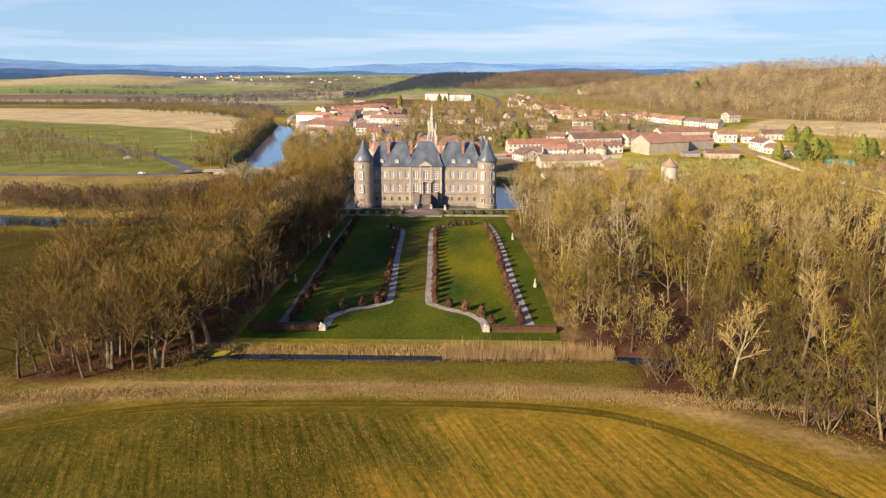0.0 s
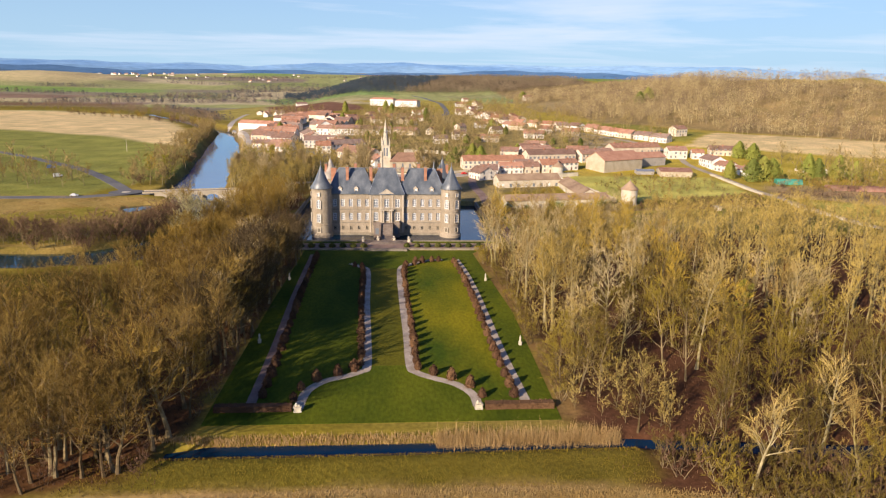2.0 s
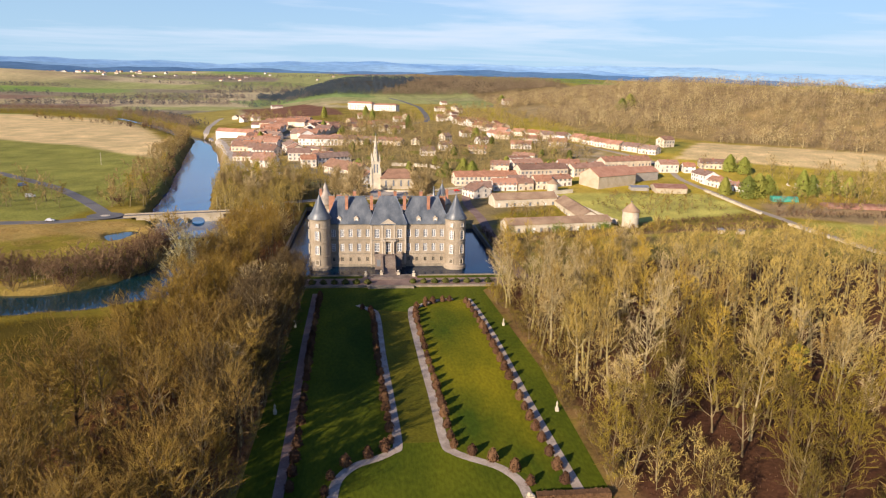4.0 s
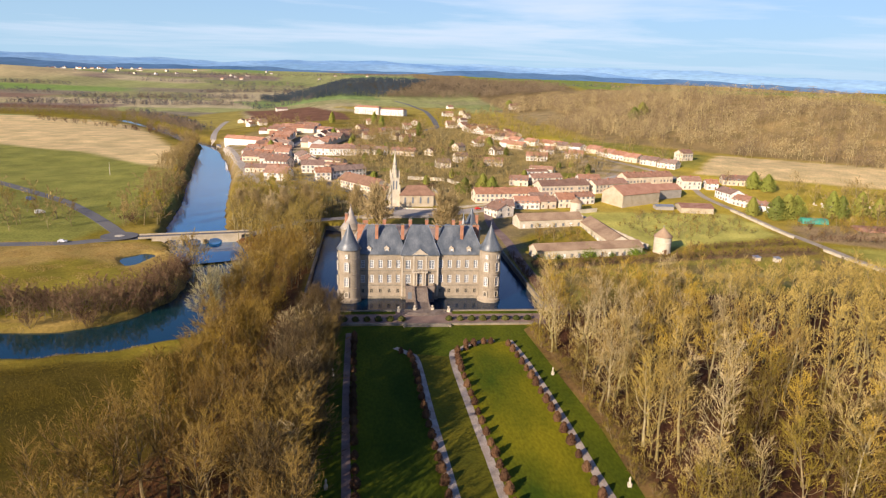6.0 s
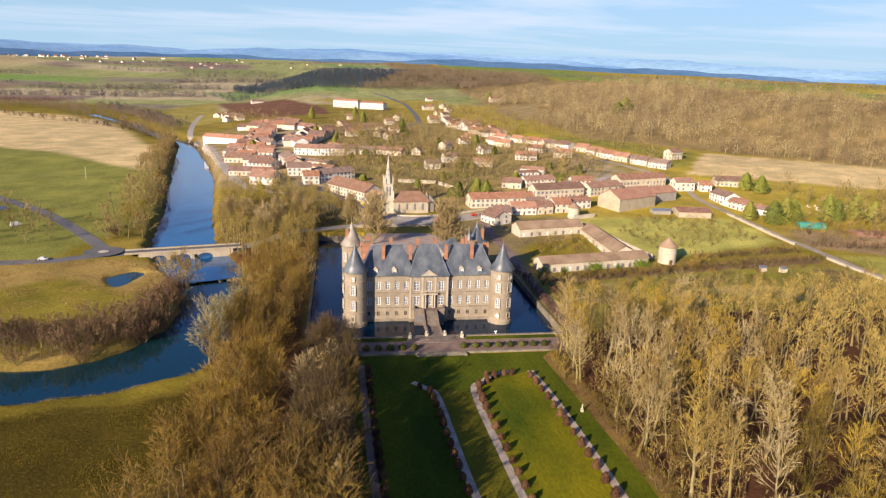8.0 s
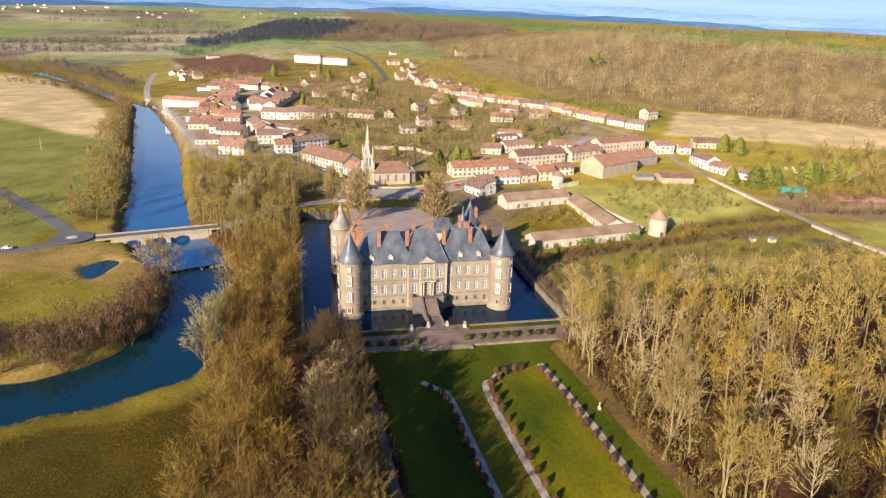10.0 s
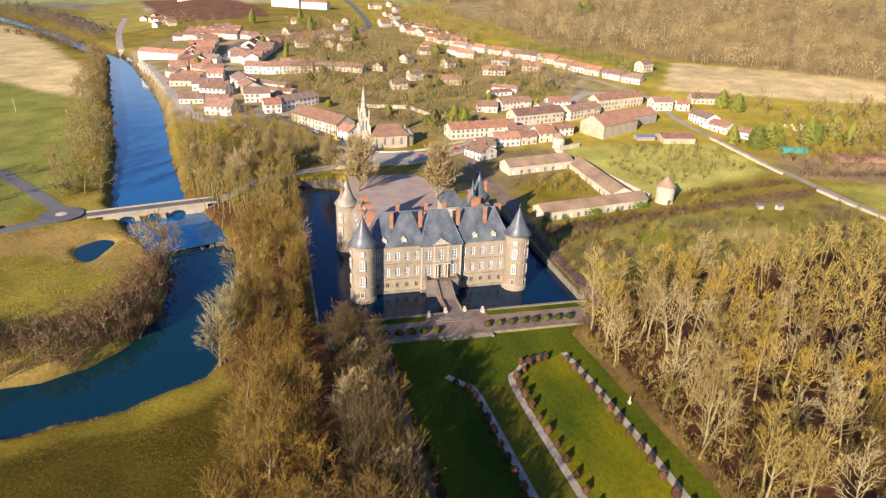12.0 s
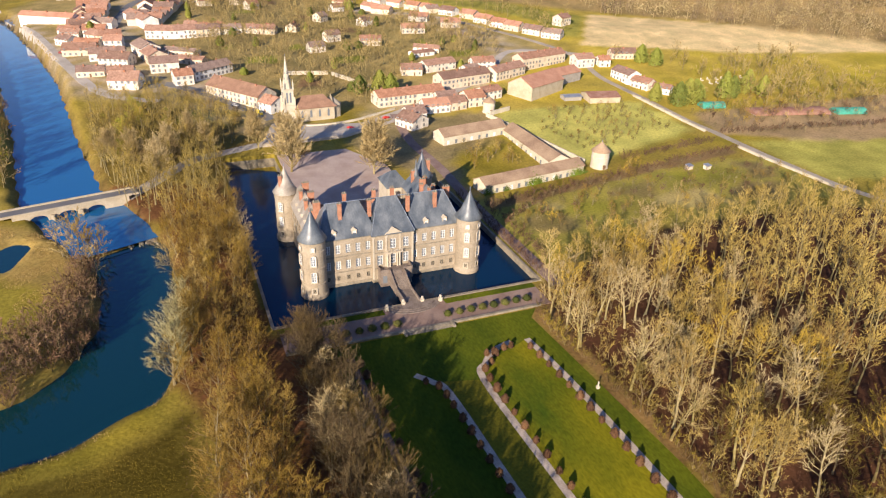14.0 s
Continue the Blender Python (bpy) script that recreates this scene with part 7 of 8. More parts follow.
for (ax, ay), (bx, by) in zip(cl, cl[1:]):
    l = math.dist((ax, ay), (bx, by))
    part("wall_panel", Shape().box(-l / 2, l / 2, -0.25, 0.25, -1.2, 1.1).box(-l / 2, l / 2, -0.32, 0.32, 1.1, 1.25).mesh("wall_panel", M_STONE_PALE), wall_ob, pose((ax + bx) / 2, (ay + by) / 2, ground_z(ax, ay), 0, 0, math.degrees(math.atan2(by - ay, bx - ax))))

# commons of the castle: three low ranges round a yard
def range_(x0, y0, x1, y1, d, h, rise, n, label, roof=M_TILE_OLD):
    rot, l = math.degrees(math.atan2(y1 - y0, x1 - x0)), math.dist((x0, y0), (x1, y1))
    t = thing("commons_range", label, "outbuilding", pose((x0 + x1) / 2, (y0 + y1) / 2, min(ground_z(x0, y0), ground_z(x1, y1)), 0, 0, rot), "castle commons")
    part("wall", gable_body(l, d, h, rise).mesh("wall", M_STONE_PALE), t)
    part("roof", gable_roof(l, d, h, rise).mesh("roof", roof), t)
    for i in range(n):
        for sy in (-1, 1):
            m = pose(0, 0, 0, 0, 0, 0 if sy < 0 else 180) @ pose((i + 0.5) / n * l - l / 2, -d / 2, 0.2)
            part("arched_door", Shape().box(-0.9, 0.9, -0.06, 0.03, 0, 2.3, 0).box(-0.75, 0.75, -0.1, 0.0, 0, 2.15, 1).mesh("arched_door", [M_STONE_PALE, M_GLASS if i % 3 else M_WHITE]), t, m)


range_(61, 60.5, 119, 70.5, 10, 4.4, 2.4, 14, "long low orangery with brown tile roof and pale arches")
range_(111, 74, 112, 128, 12, 4.6, 3.0, 10, "low stable range with broad brown tile roof")
range_(66, 124, 106, 132, 11, 4.6, 3.0, 8, "low farm range with brown tile roof")
IVY = []
for k in range(3):
    q_, s = random.Random(300 + k), Shape()
    for _ in range(260):
        c = Vector((q_.gauss(0, 1.5), q_.uniform(-0.75, 0.1), abs(q_.gauss(0, 1.6))))
        e = Vector((q_.gauss(0, 1), q_.gauss(0, 0.4), q_.gauss(0, 1))).normalized() * 0.24
        f = e.cross(Vector((q_.gauss(0, 0.4), 1, q_.gauss(0, 0.4)))).normalized() * 0.2
        s.add([c - e, c + f, c + e, c - f], [(0, 1, 2, 3)])
    IVY.append(s.mesh("ivy", M_IVY))
for k, t in enumerate((0.02, 0.2, 0.46, 0.52, 0.7, 0.9, 0.95, 1.0)):
    x, y = 61.9 + 58 * t, 55.4 + 10 * t
    thing("ivy", "bright green ivy climbing the orangery front", "ivy", pose(x, y, ground_z(x, y), 0, 0, 10) @ Matrix.Scale((1.0, 0.7, 1.25)[k % 3], 4), "orangery ivy", data=IVY[k % 3])
for x, y, sz in ((80, 92, 0.75), (88, 100, 0.6), (92, 88, 0.7), (98, 104, 0.55), (74, 104, 0.6), (70, 86, 0.5)):
    plant(R.choice(SMALL_G), x, y, sz, "yard_tree", "bare grey tree in the commons yard", group="yard trees")
wall_g = thing("garden_wall", "long straight pale stone garden wall", "wall")
for (ax, ay), (bx, by) in (((109, 156), (120, 110)), ((120, 110), (127, 76)), ((112, 157), (128, 163)), ((40, 255), (66, 205)), ((10, 262), (38, 257))):
    n = max(1, int(math.dist((ax, ay), (bx, by)) / 6))
    for i in range(n):
        px, py, qx, qy = ax + (bx - ax) * i / n, ay + (by - ay) * i / n, ax + (bx - ax) * (i + 1) / n, ay + (by - ay) * (i + 1) / n
        l = math.dist((px, py), (qx, qy))
        part("wall_panel", Shape().box(-l / 2, l / 2, -0.25, 0.25, -1.5, 2.3).box(-l / 2, l / 2, -0.38, 0.38, 2.3, 2.55).mesh("wall_panel", M_STONE_PALE), wall_g, pose((px + qx) / 2, (py + qy) / 2, (ground_z(px, py) + ground_z(qx, qy)) / 2, 0, 0, math.degrees(math.atan2(by - ay, bx - ax))))
wall_r = thing("lane_wall", "pale concrete retaining wall beside the lane", "wall")
for (ax, ay), (bx, by) in (((224.6, 170), (225, 100)), ((225.5, 73), (229.5, 8))):
    n = 9
    for i in range(n):
        (px, py), (qx, qy) = [(ax + (bx - ax) * t, ay + (by - ay) * t) for t in (i / n, (i + 1) / n)]
        l = math.dist((px, py), (qx, qy))
        part("wall_panel", Shape().box(-l / 2, l / 2, -0.55, 0.55, -1, 1.0).box(-l / 2, l / 2, -0.7, 0.7, 1.0, 1.2).mesh("wall_panel", M_STONE_PALE), wall_r, pose((px + qx) / 2, (py + qy) / 2, ground_z(px, py), 0, 0, math.degrees(math.atan2(qy - py, qx - px))))
for x, y, r, h, tip, lab in ((132.5, 71, 4.4, 8.5, 13.2, "round pale stone dovecote with conical tile roof"), (114, 163, 3.6, 6.5, 9.5, "small round stone tower of the farmyard")):
    t = thing("dovecote", lab, "tower", pose(x, y, ground_z(x, y)))
    part("wall", Shape().turned([(r + 0.3, -1.5), (r + 0.2, 0.3), (r, 0.5), (r, h * 0.6), (r + 0.15, h * 0.62), (r + 0.15, h * 0.66), (r, h * 0.68), (r, h)], 24).mesh("wall", M_STONE_PALE), t)
    part("roof", Shape().turned([(r + 0.5, h - 0.1), (r + 0.5, h + 0.1), (r * 0.45, h + (tip - h) * 0.62), (0.1, tip)], 24).mesh("roof", M_TILE_OLD), t)
    part("finial", Shape().turned([(0.1, tip - 0.1), (0.25, tip + 0.3), (0.03, tip + 0.9)], 6).mesh("finial", M_LEAD), t)
    part("door", Shape().box(-0.7, 0.7, -r - 0.3, -r + 0.4, 0, 2.2).mesh("door", M_DOOR), t)

# road bridge over the river
rb = thing("road_bridge", "pale stone road bridge with low arches over the river", "bridge")
bx0, by0, bx1, by1 = -129, 88, -87, 98
BL, BR = math.dist((bx0, by0), (bx1, by1)), math.degrees(math.atan2(by1 - by0, bx1 - bx0))
BM = pose((bx0 + bx1) / 2, (by0 + by1) / 2, 0, 0, 0, BR)
holes, n, arch = [(-12.5, 3.4), (-2.0, 3.6), (8.5, 3.4)], 120, []
for i in range(n + 1):
    x = -BL / 2 + BL * i / n
    zb = -3.0
    for c, r in holes:
        if abs(x - c) < r:
            zb = -0.2 + 2.0 * math.sqrt(1 - ((x - c) / r) ** 2)
    arch.append((x, zb))
v = [p for x, zb in arch for p in ((x, -3.6, zb), (x, -3.6, 3.2), (x, 3.6, 3.2), (x, 3.6, zb))]
f = [(4 * i + k, 4 * i + 4 + k, 4 * i + 4 + (k + 1) % 4, 4 * i + (k + 1) % 4) for i in range(n) for k in range(4)]
s = Shape().add(v, f + [(0, 1, 2, 3), (4 * n + 3, 4 * n + 2, 4 * n + 1, 4 * n)])
part("arched_body", s.mesh("arched_body", M_VILLAGE_STONE), rb, BM)
part("deck", Shape().box(-BL / 2 - 6, BL / 2 + 4, -3.3, 3.3, 3.2, 3.32).mesh("deck", M_ASPHALT), rb, BM)
for sy in (-1, 1):
    part("parapet", Shape().box(-BL / 2 - 6, BL / 2 + 4, sy * 3.6 - 0.25, sy * 3.6 + 0.25, 3.1, 3.85).box(-BL / 2 - 6, BL / 2 + 4, sy * 3.6 - 0.32, sy * 3.6 + 0.32, 3.85, 3.97).mesh("parapet", M_VILLAGE_STONE), rb, BM)
for c in (-7.2, 3.3):
    for sy in (-1, 1):
        part("cutwater", Shape().slab([(c - 1.1, sy * 3.5), (c, sy * 5.4), (c + 1.1, sy * 3.5)][::-sy], -3, 1.4).mesh("cutwater", M_STONE_WEATHERED), rb, BM)

# round-crowned and ivy-clad trees among the wood between moat and upper river
M_MOSSY = palette("mossy_twigs", [(0.38, 0.36, 0.05), (0.44, 0.41, 0.06), (0.33, 0.30, 0.045)], 0.95, 0.7, 0.3)
MOSSY = kinds(2, 210, M_MOSSY, h=17, fork=0.16, spread=5.6, limbs=20, branches=9, twigs=24, thin=1.5, fine=1.5, lift=0.2)
for x, y, sz in ((-82, 187, 0.9), (-79, 178, 0.75), (-89, 158, 0.9), (-86, 149, 0.8), (-140.5, 146, 0.85)):
    plant(R.choice(MOSSY), x, y, sz, "ivy_clad_tree", "tree with bright mossy green crown by the river", group="mossy river trees")
for x, y, sz in ((-66, 128, 0.85), (-57, 151, 0.75), (-51, 135, 0.7), (-81, 124, 0.85), (-74, 110, 0.85), (-93, 135, 0.75)):
    plant(R.choice(LIME), x, y, sz, "park_tree", "bare tree with dense rounded pale crown", group="river wood")

# ---- garden details ----
def clipped(name, label, mt, h, r, seed, n=150):
    """A clipped bush: a rounded cone of small leaf clumps over a dark core."""
    q, s = random.Random(seed), Shape()
    s.turned([(r * 0.75, 0), (r * 0.86, h * 0.3), (r * 0.7, h * 0.6), (r * 0.3, h * 0.88), (0.05, h * 0.97)], 9)
    for _ in range(n):
        k, a = q.random(), q.uniform(0, 6.283)
        rad = r * (0.95 if k < 0.35 else 0.95 * math.cos((k - 0.35) / 0.65 * 1.5)) * q.uniform(0.85, 1.12)
        c = Vector((rad * math.cos(a), rad * math.sin(a), 0.05 + k * h))
        e = Vector((q.gauss(0, 1), q.gauss(0, 1), q.gauss(0, 1))).normalized() * 0.14
        f = e.cross(Vector((q.gauss(0, 1), q.gauss(0, 1), q.gauss(0, 1)))).normalized() * 0.12
        s.add([c - e, c + f, c + e, c - f], [(0, 1, 2, 3)])
    return s.mesh(name, mt)


CONES = [clipped("foliage", "", M_BUSH, 1.9, 0.85, i) for i in range(3)]
BALLS = [clipped("foliage", "", M_BOXWOOD, 1.75, 1.5, 10 + i) for i in range(3)]
STEM = Shape().turned([(0.1, -0.2), (0.07, 0.5)], 6).mesh("stem", M_BARK)


def bush(x, y, size, meshes, label, group):
    t = thing("clipped_bush", label, "bush", pose(x, y, 0.06 if y < -35 else 0.1, 0, 0, R.uniform(0, 360)) @ Matrix.Scale(size, 4), group)
    part("foliage", R.choice(meshes), t)
    part("stem", STEM, t)


for k in range(8):
    bush(8.5 + 4.1 * k, -29.8, R.uniform(0.95, 1.08), BALLS, "clipped green yew dome on the terrace", "terrace yews")
    bush(-8.6 - 4.1 * k, -30.1, R.uniform(0.95, 1.08), BALLS, "clipped green yew dome on the terrace", "terrace yews")


def bushes_along(line, off, gap, y_from, y_to):
    cl = curve_through(line, 30)
    walked, last = 0.0, None
    for (ax, ay), (bx, by) in zip(cl, cl[1:]):
        l = math.dist((ax, ay), (bx, by))
        walked += l
        if walked >= gap and y_to <= ay <= y_from:
            walked = 0.0
            d = Vector((bx - ax, by - ay)).normalized()
            bush(ax - d.y * off, ay + d.x * off, R.uniform(1.0, 1.45), CONES, "russet clipped beech cone beside the path", "path bushes")


bushes_along(L_IN, -1.5, 4.6, -50, -165)
bushes_along(R_IN, 1.5, 4.6, -45, -165)
bushes_along(R_OUT, -1.9, 4.6, -45, -165)
bushes_along(L_OUT, 1.9, 4.6, -40, -165)
for x in (10.0, 12.5, 16.0, 18.5):
    bush(x + 1.2, -53.4 + 0.12 * (x - 10), 1.1, CONES, "russet clipped beech cone beside the path", "path bushes")
for x0, x1, y in ((22.2, 36, -168.6), (-31, -16, -168.2)):
    q, s = random.Random(int(x0)), Shape().box(x0, x1, y - 0.8, y + 0.8, -0.1, 1.25)
    for _ in range(700):
        c = Vector((q.uniform(x0, x1), y + q.choice((-0.82, 0.82, q.uniform(-0.8, 0.8))), q.uniform(0.1, 1.35)))
        e = Vector((q.gauss(0, 1), q.gauss(0, 1), q.gauss(0, 1))).normalized() * 0.2
        f = e.cross(Vector((q.gauss(0, 1), q.gauss(0, 1), q.gauss(0, 1)))).normalized() * 0.15
        s.add([c - e, c + f, c + e, c - f], [(0, 1, 2, 3)])
    thing("hedge", "clipped russet beech hedge across the lawn's end", "hedge", data=s.mesh("hedge", M_BUSH))
for x in (-14.8, 20.9):
    t = thing("stone_pedestal", "white stone pedestal with a weathered reclining figure", "pedestal", pose(x, -168.8, 0.05) @ Matrix.Scale(0.8, 4), "lawn pedestals")
    part("base", Shape().box(-1.0, 1.0, -0.7, 0.7, -0.1, 0.25).box(-0.85, 0.85, -0.55, 0.55, 0.25, 1.15).box(-1.0, 1.0, -0.7, 0.7, 1.15, 1.35).mesh("base", M_STONE_PALE), t)
    part("figure", Shape().turned([(0.42, 1.35), (0.5, 1.6), (0.36, 1.95), (0.2, 2.2)], 8, -0.25, 0).turned([(0.34, 1.35), (0.36, 1.6), (0.15, 1.8)], 8, 0.4, 0).mesh("figure", M_STONE_PALE), t)
for x, y in ((33.8, -77.7), (35.2, -135), (-30.6, -76), (-29.3, -132)):
    s = Shape().box(-0.45, 0.45, -0.45, 0.45, -0.1, 1.0).box(-0.55, 0.55, -0.55, 0.55, 0.9, 1.05)
    s.turned([(0.34, 1.05), (0.3, 1.5), (0.22, 2.0), (0.36, 2.45), (0.3, 2.65), (0.1, 2.75), (0.16, 2.9), (0.14, 3.05), (0.03, 3.15)], 10)
    thing("garden_statue", "white stone statue on a plinth at the wood's edge", "statue", pose(x, y, 0.05) @ Matrix.Scale(0.78, 4), "garden statues", data=s.mesh("garden_statue", M_STONE_PALE))

# reeds along the ditch, dry grass at the field edge, stubble rows
def blades(name, places, h, w, mt, label, category, seed, zf=None):
    q, s = random.Random(seed), Shape()
    zs = height(np.array([p[0] for p in places]), np.array([p[1] for p in places]))
    for (x, y), z in zip(places, zs):
        hh, a = h * q.uniform(0.6, 1.25), q.uniform(0, 3.14)
        dx, dy, ox, oy = w * math.cos(a), w * math.sin(a), q.gauss(0, 0.2) * hh, q.gauss(0, 0.2) * hh
        s.add([(x - dx, y - dy, z - 0.1), (x + dx, y + dy, z - 0.1), (x + ox, y + oy, z + hh)], [(0, 1, 2)])
    thing(name, label, category, kind="stuff", data=s.mesh(name, mt))


q = random.Random(3)
blades("reeds", [(q.uniform(12, 46), q.gauss(-180.4, 0.9)) for _ in range(7000)], 2.3, 0.05, M_REED, "pale dry reeds standing in the ditch", "reeds", 1)
blades("bank_grass", [(q.uniform(-40, 14), -179.2 + q.gauss(0, 0.5)) for _ in range(3500)], 0.8, 0.06, M_REED, "dry brown grass on the ditch bank", "grass", 7)
M_STRAW = material("dry_grass", (0.327, 0.215, 0.073), (0.413, 0.292, 0.120), 0.95, 2, 0.2, 0, grit=0.3)
M_TUFT = material("meadow_grass", (0.145, 0.105, 0.011), (0.23, 0.165, 0.02), 0.95, 2, 0.15, 0, grit=0.35)
M_STUBBLE = material("field_straw", (0.22, 0.15, 0.016), (0.38, 0.255, 0.06), 0.95, 2, 0.12, 0, grit=0.35)
blades("verge_grass", [(x, -198.4 - 0.0011 * (x - 5) ** 2 + q.gauss(0, 1.4)) for x in [q.uniform(-75, 78) for _ in range(30000)]], 0.42, 0.05, M_STRAW, "rough straw-coloured grass along the field edge", "grass", 2)
stub = []
while len(stub) < 80000:
    x, y = q.uniform(-92, 82), q.uniform(-264, -207)
    # straw thinned on the left, so the painted shade shows
    if x < -12 and q.random() < min(0.7, (-12 - x) / 50):
        continue
    if q.random() < 0.28 + 0.72 * (0.5 + 0.5 * math.sin((x * 0.94 + y * 0.34) * 2.7 + 0.5 * math.sin(y * 0.3) + 0.8 * math.sin(x * 0.21 + y * 0.05))) ** 2:
        stub.append((x, y))
blades("field_stubble", stub, 0.2, 0.05, M_STUBBLE, "rows of short straw stubble in the near field", "stubble", 3)
blades("meadow_tufts", [(q.uniform(-48, 48), q.uniform(-196, -184)) for _ in range(16000)] + [(q.uniform(-160, -74), q.uniform(-125, -58)) for _ in range(20000)] + [(q.uniform(-180, -105), q.uniform(-25, 75)) for _ in range(7000)], 0.3, 0.055, M_TUFT, "uneven meadow grass tufts", "grass", 4)
clumps = []
while len(clumps) < 14000:
    x, y = q.uniform(-165, -72), q.uniform(-135, -52)
    if math.sin(x * 0.21 + 1.4 * math.sin(y * 0.17)) + math.sin(y * 0.26 + 1.1 * math.sin(x * 0.13)) > 0.35 and reach(np.array([x]), np.array([y]), RIVER)[0] > 2:
        clumps.append((x, y))
tufts = []
while len(tufts) < 14000:
    x, y = q.uniform(-185, -97), q.uniform(-24, 80)
    if math.sin(x * 0.31 + 1.4 * math.sin(y * 0.23)) + math.sin(y * 0.36 + 1.1 * math.sin(x * 0.19)) > 0.2 and reach(np.array([x]), np.array([y]), RIVER)[0] > 3 and math.hypot((x + 127), (y - 57) / 1.5) > 8:
        tufts.append((x, y))
blades("island_tussocks", tufts, 0.5, 0.08, M_STRAW, "straw-coloured tussocks over the island meadow", "grass", 24)
blades("dry_tussocks", clumps, 0.38, 0.07, M_TUFT, "straw-coloured grass tussocks scattered over the meadow", "grass", 14)
rim = []
for x, y, w in curve_through([p for p in RIVER if p[1] < 60], 40):
    for _ in range(26):
        a, d = q.uniform(0, 6.283), w + q.uniform(1.5, 5.0)
        px, py = x + d * math.cos(a), y + d * math.sin(a)
        if reach(np.array([px]), np.array([py]), RIVER)[0] > 1.2:
            rim.append((px, py))
blades("river_sedge", [p for p in rim if math.sin(p[0] * 0.31) + math.sin(p[1] * 0.43) > -0.3], 0.75, 0.07, M_BANKWOOD, "brown sedge along the river's edge", "reeds", 15)
blades("leaf_litter", [(q.uniform(37, 150), q.uniform(-195, -10)) for _ in range(9000)], 0.5, 0.09, M_BUSH, "russet brambles and litter under the wood", "undergrowth", 5)
blades("bramble", [(x, y) for x, y in [(q.uniform(-74, -34), q.uniform(-195, -40)) for _ in range(9000)]], 0.6, 0.09, M_BUSH, "russet brambles and litter under the trees", "undergrowth", 6)

# ---- vehicles and poles ----
M_TYRE = material("black_rubber", (0.02, 0.02, 0.02), (0.03, 0.03, 0.03), 0.8, 4, 0.5, 0)
WHEEL = Shape().add([(0.32 * math.cos(a * math.pi / 6), y, 0.32 + 0.32 * math.sin(a * math.pi / 6)) for y in (-0.11, 0.11) for a in range(12)], [tuple(range(12)), tuple(range(23, 11, -1))] + [(i, i + 12, (i + 1) % 12 + 12, (i + 1) % 12) for i in range(12)]).mesh("wheel", M_TYRE)


def car(x, y, rot, colour, label, van=False):
    mt = material("car_paint", colour, tuple(c * 1.1 for c in colour), 0.3, 8, 0.5, 0, spec=0.6, grit=0.03)
    t = thing("van" if van else "car", label, "van" if van else "car", pose(x, y, ground_z(x, y) + 0.14, 0, 0, rot), "parked vehicles")
    l, h, hh = (5.2, 1.2, 2.3) if van else (4.2, 0.85, 1.45)
    s = Shape().slab([(-l / 2, -0.8), (-l / 2 + 0.15, -0.88), (l / 2 - 0.25, -0.88), (l / 2, -0.6), (l / 2, 0.6), (l / 2 - 0.25, 0.88), (-l / 2 + 0.15, 0.88), (-l / 2, 0.8)], 0.28, h)
    c0, c1 = (-l / 2 + 0.1, l / 2 - 1.0) if van else (-l / 2 + 0.5, l / 2 - 1.2)
    v = [(c0, -0.82, h), (c1, -0.82, h), (c1, 0.82, h), (c0, 0.82, h), (c0 + (0.1 if van else 0.45), -0.66, hh), (c1 - 0.55, -0.66, hh), (c1 - 0.55, 0.66, hh), (c0 + (0.1 if van else 0.45), 0.66, hh)]
    s.add(v, [(4, 5, 6, 7), (0, 1, 5, 4), (2, 3, 7, 6), (3, 0, 4, 7)])
    part("body", s.mesh("body", mt), t)
    part("windscreen", Shape().add([(c1 + 0.01, -0.78, h + 0.04), (c1 + 0.01, 0.78, h + 0.04), (c1 - 0.5, 0.62, hh - 0.06), (c1 - 0.5, -0.62, hh - 0.06)], [(0, 1, 2, 3)]).mesh("windscreen", M_GLASS), t)
    for wx in (-l / 2 + 0.8, l / 2 - 0.8):
        for wy in (-0.8, 0.8):
            part("wheel", WHEEL, t, pose(wx, wy, -0.02))


for x, y, rot, c, lab, van in ((-18, 190, -60, (0.7, 0.55, 0.03), "yellow van parked beside the church", True), (-24, 199, -60, (0.05, 0.06, 0.08), "dark car parked in the street", False), (-29, 207, -60, (0.6, 0.6, 0.6), "silver car parked in the street", False), (26, 155, 12, (0.6, 0.04, 0.03), "red car on the church square", False), (50, 166, 20, (0.55, 0.04, 0.03), "red car near the houses", False), (-135, 395, 70, (0.75, 0.75, 0.74), "white van on the quay", True), (-88, 300, -84, (0.08, 0.09, 0.12), "dark car in the main street", False), (-91, 320, -84, (0.5, 0.5, 0.52), "grey car in the main street", False), (-93, 345, -84, (0.06, 0.06, 0.07), "black car in the main street", False), (-86, 282, -84, (0.4, 0.41, 0.43), "grey car in the main street", False), (-130, 350, 72, (0.3, 0.05, 0.04), "dark red car on the quay", False), (-205, 140, 40, (0.78, 0.78, 0.76), "white van parked on the meadow", True), (-228, 180, 30, (0.05, 0.15, 0.4), "blue van by the road", True), (60, 190, 20, (0.1, 0.1, 0.12), "dark car by the houses", False), (-168, 79, 8, (0.55, 0.56, 0.58), "silver car on the country road", False)):
    car(x, y, rot, c, lab, van)
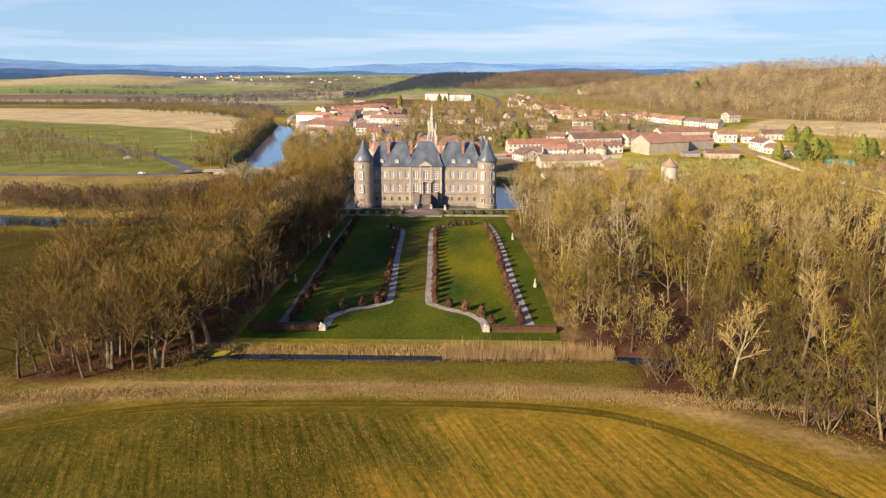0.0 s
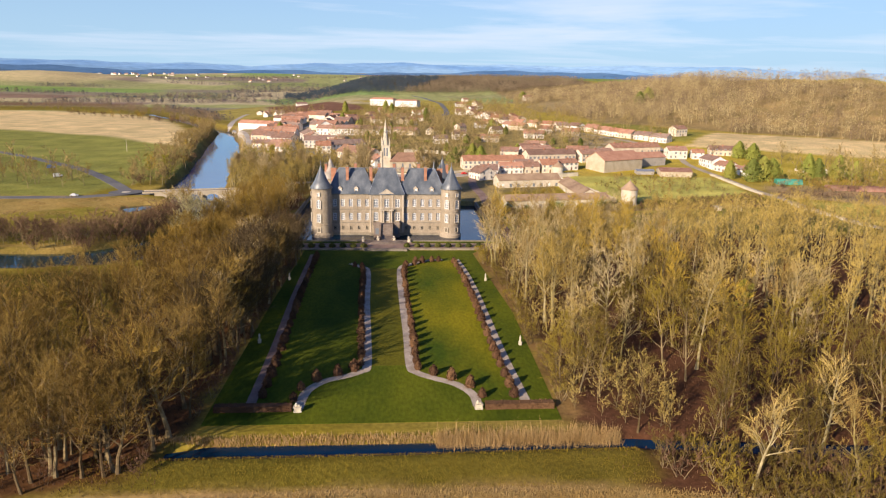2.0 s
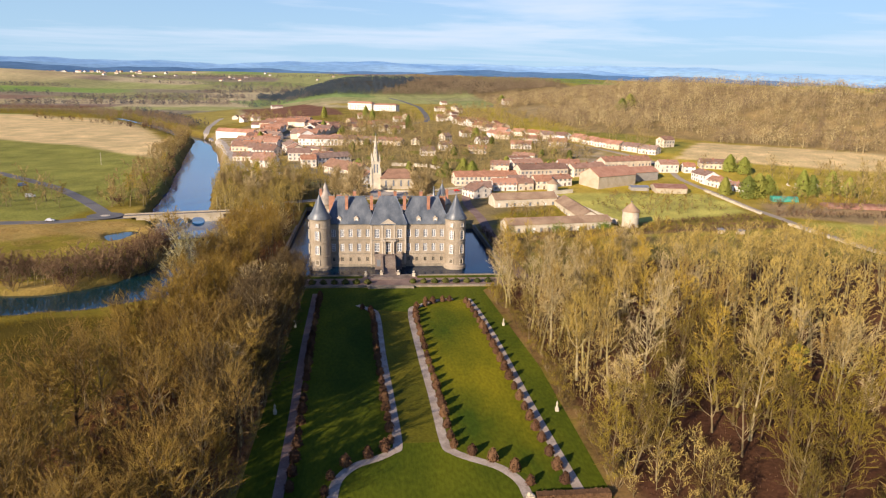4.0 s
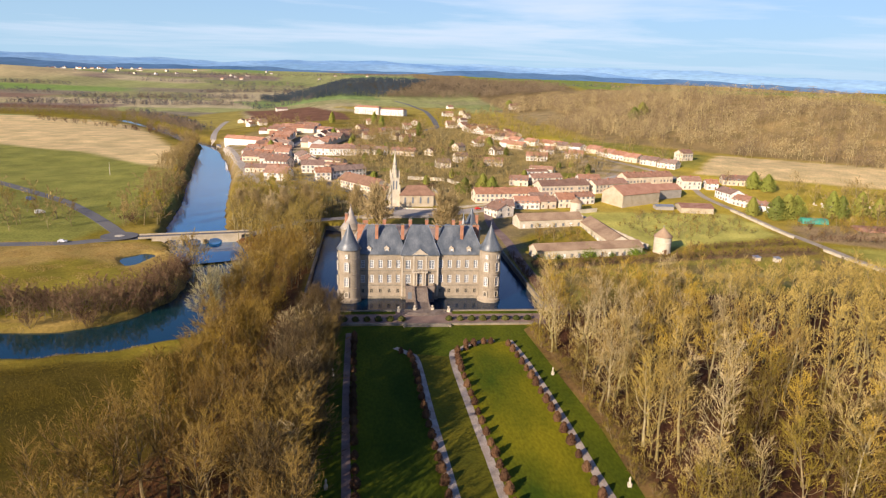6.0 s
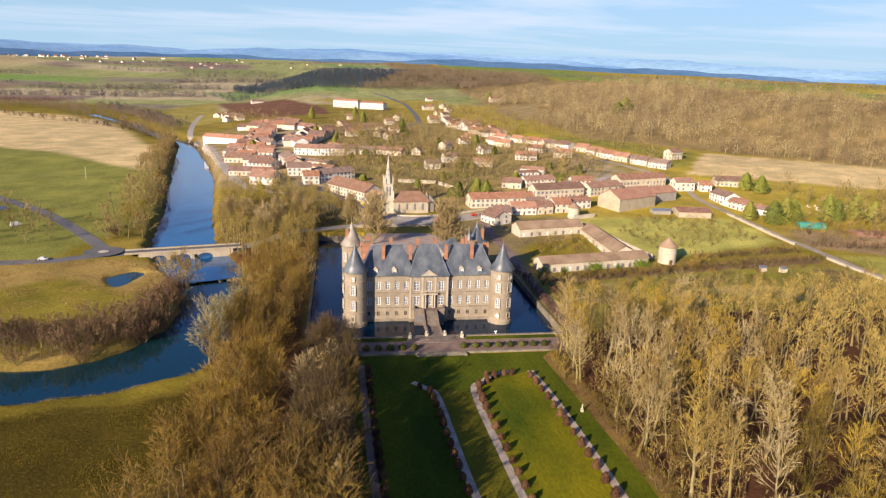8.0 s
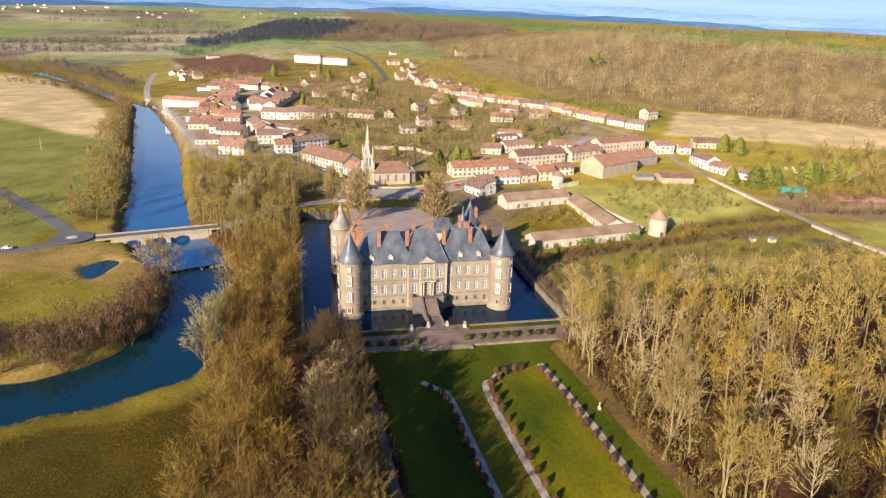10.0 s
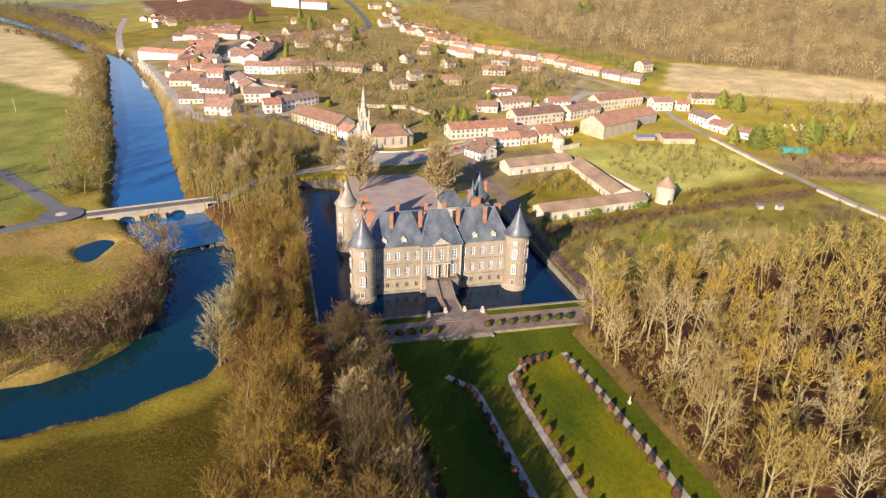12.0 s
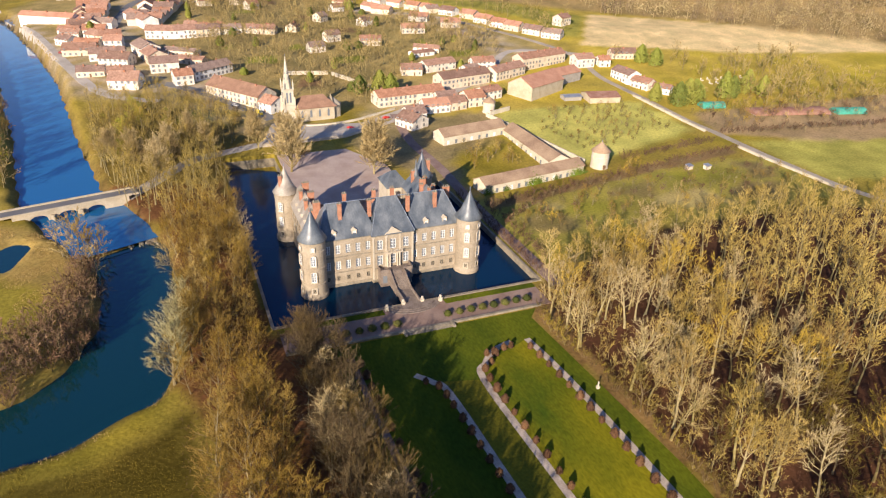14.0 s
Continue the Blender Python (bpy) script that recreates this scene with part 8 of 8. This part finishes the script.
for x, y in ((176, 55), (185.5, 52.5)):
    t = thing("garden_shed", "small pale garden hut with sheet roof", "shed", pose(x, y, ground_z(x, y), 0, 0, 10), "allotment huts")
    part("wall", Shape().box(-1.6, 1.6, -1.2, 1.2, -0.2, 2.0).mesh("wall", M_PLASTER), t)
    part("roof", Shape().add([(-1.9, -1.5, 2.0), (1.9, -1.5, 2.0), (1.9, 1.5, 2.5), (-1.9, 1.5, 2.5), (-1.9, -1.5, 1.9), (1.9, -1.5, 1.9), (1.9, 1.5, 2.4), (-1.9, 1.5, 2.4)], [(0, 1, 2, 3), (7, 6, 5, 4), (0, 4, 5, 1), (2, 6, 7, 3), (1, 5, 6, 2), (3, 7, 4, 0)]).mesh("roof", M_METAL), t)
for x, y, h, lab, mt in ((-218, 285, 9, "pale wooden pole standing in the green field", M_STONE_PALE), (-245, 170, 16, "green painted mast beside the road", M_FIR), (-60, 300, 8, "grey steel street lamp post", M_METAL)):
    t = thing("pole", lab, "pole", pose(x, y, ground_z(x, y)))
    part("shaft", Shape().turned([(0.22, -0.5), (0.14, h)], 8).mesh("shaft", mt), t)
    part("cap", Shape().turned([(0.2, h), (0.2, h + 0.2), (0.05, h + 0.3)], 8).mesh("cap", mt), t)

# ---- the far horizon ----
# haze is put into the ridges as blue colour and a faint glow
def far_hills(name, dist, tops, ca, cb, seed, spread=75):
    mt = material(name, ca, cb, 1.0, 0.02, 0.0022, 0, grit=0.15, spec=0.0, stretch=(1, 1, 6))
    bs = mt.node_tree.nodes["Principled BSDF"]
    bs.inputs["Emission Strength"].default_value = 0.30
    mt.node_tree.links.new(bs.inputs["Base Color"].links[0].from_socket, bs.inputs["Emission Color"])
    q, v, f = random.Random(seed), [], []
    ph = [q.uniform(0, 6.28) for _ in range(6)]
    n = 260
    for i in range(n + 1):
        a = math.radians(-spread + 2 * spread * i / n)
        x, y = dist * math.sin(a), -60 + dist * math.cos(a)
        z = tops + 22 * math.sin(3 * a + ph[0]) + 13 * math.sin(7 * a + ph[1]) + 7 * math.sin(17 * a + ph[2]) + 4 * math.sin(41 * a + ph[3]) + 2.5 * math.sin(97 * a + ph[4])
        z -= 60 * max(0.0, math.sin(a))
        v += [(x, y, -60), (x, y, z - 25), (x * 1.006, y * 1.006, z), (x * 1.03, y * 1.03, z - 30)]
    for i in range(n):
        f += [(4 * i + k, 4 * i + 4 + k, 4 * i + 5 + k, 4 * i + 1 + k) for k in range(3)]
    thing(name, "distant wooded ridge with haze-blue painted in", "hills", kind="structure", data=Shape().add(v, f).mesh(name, mt))


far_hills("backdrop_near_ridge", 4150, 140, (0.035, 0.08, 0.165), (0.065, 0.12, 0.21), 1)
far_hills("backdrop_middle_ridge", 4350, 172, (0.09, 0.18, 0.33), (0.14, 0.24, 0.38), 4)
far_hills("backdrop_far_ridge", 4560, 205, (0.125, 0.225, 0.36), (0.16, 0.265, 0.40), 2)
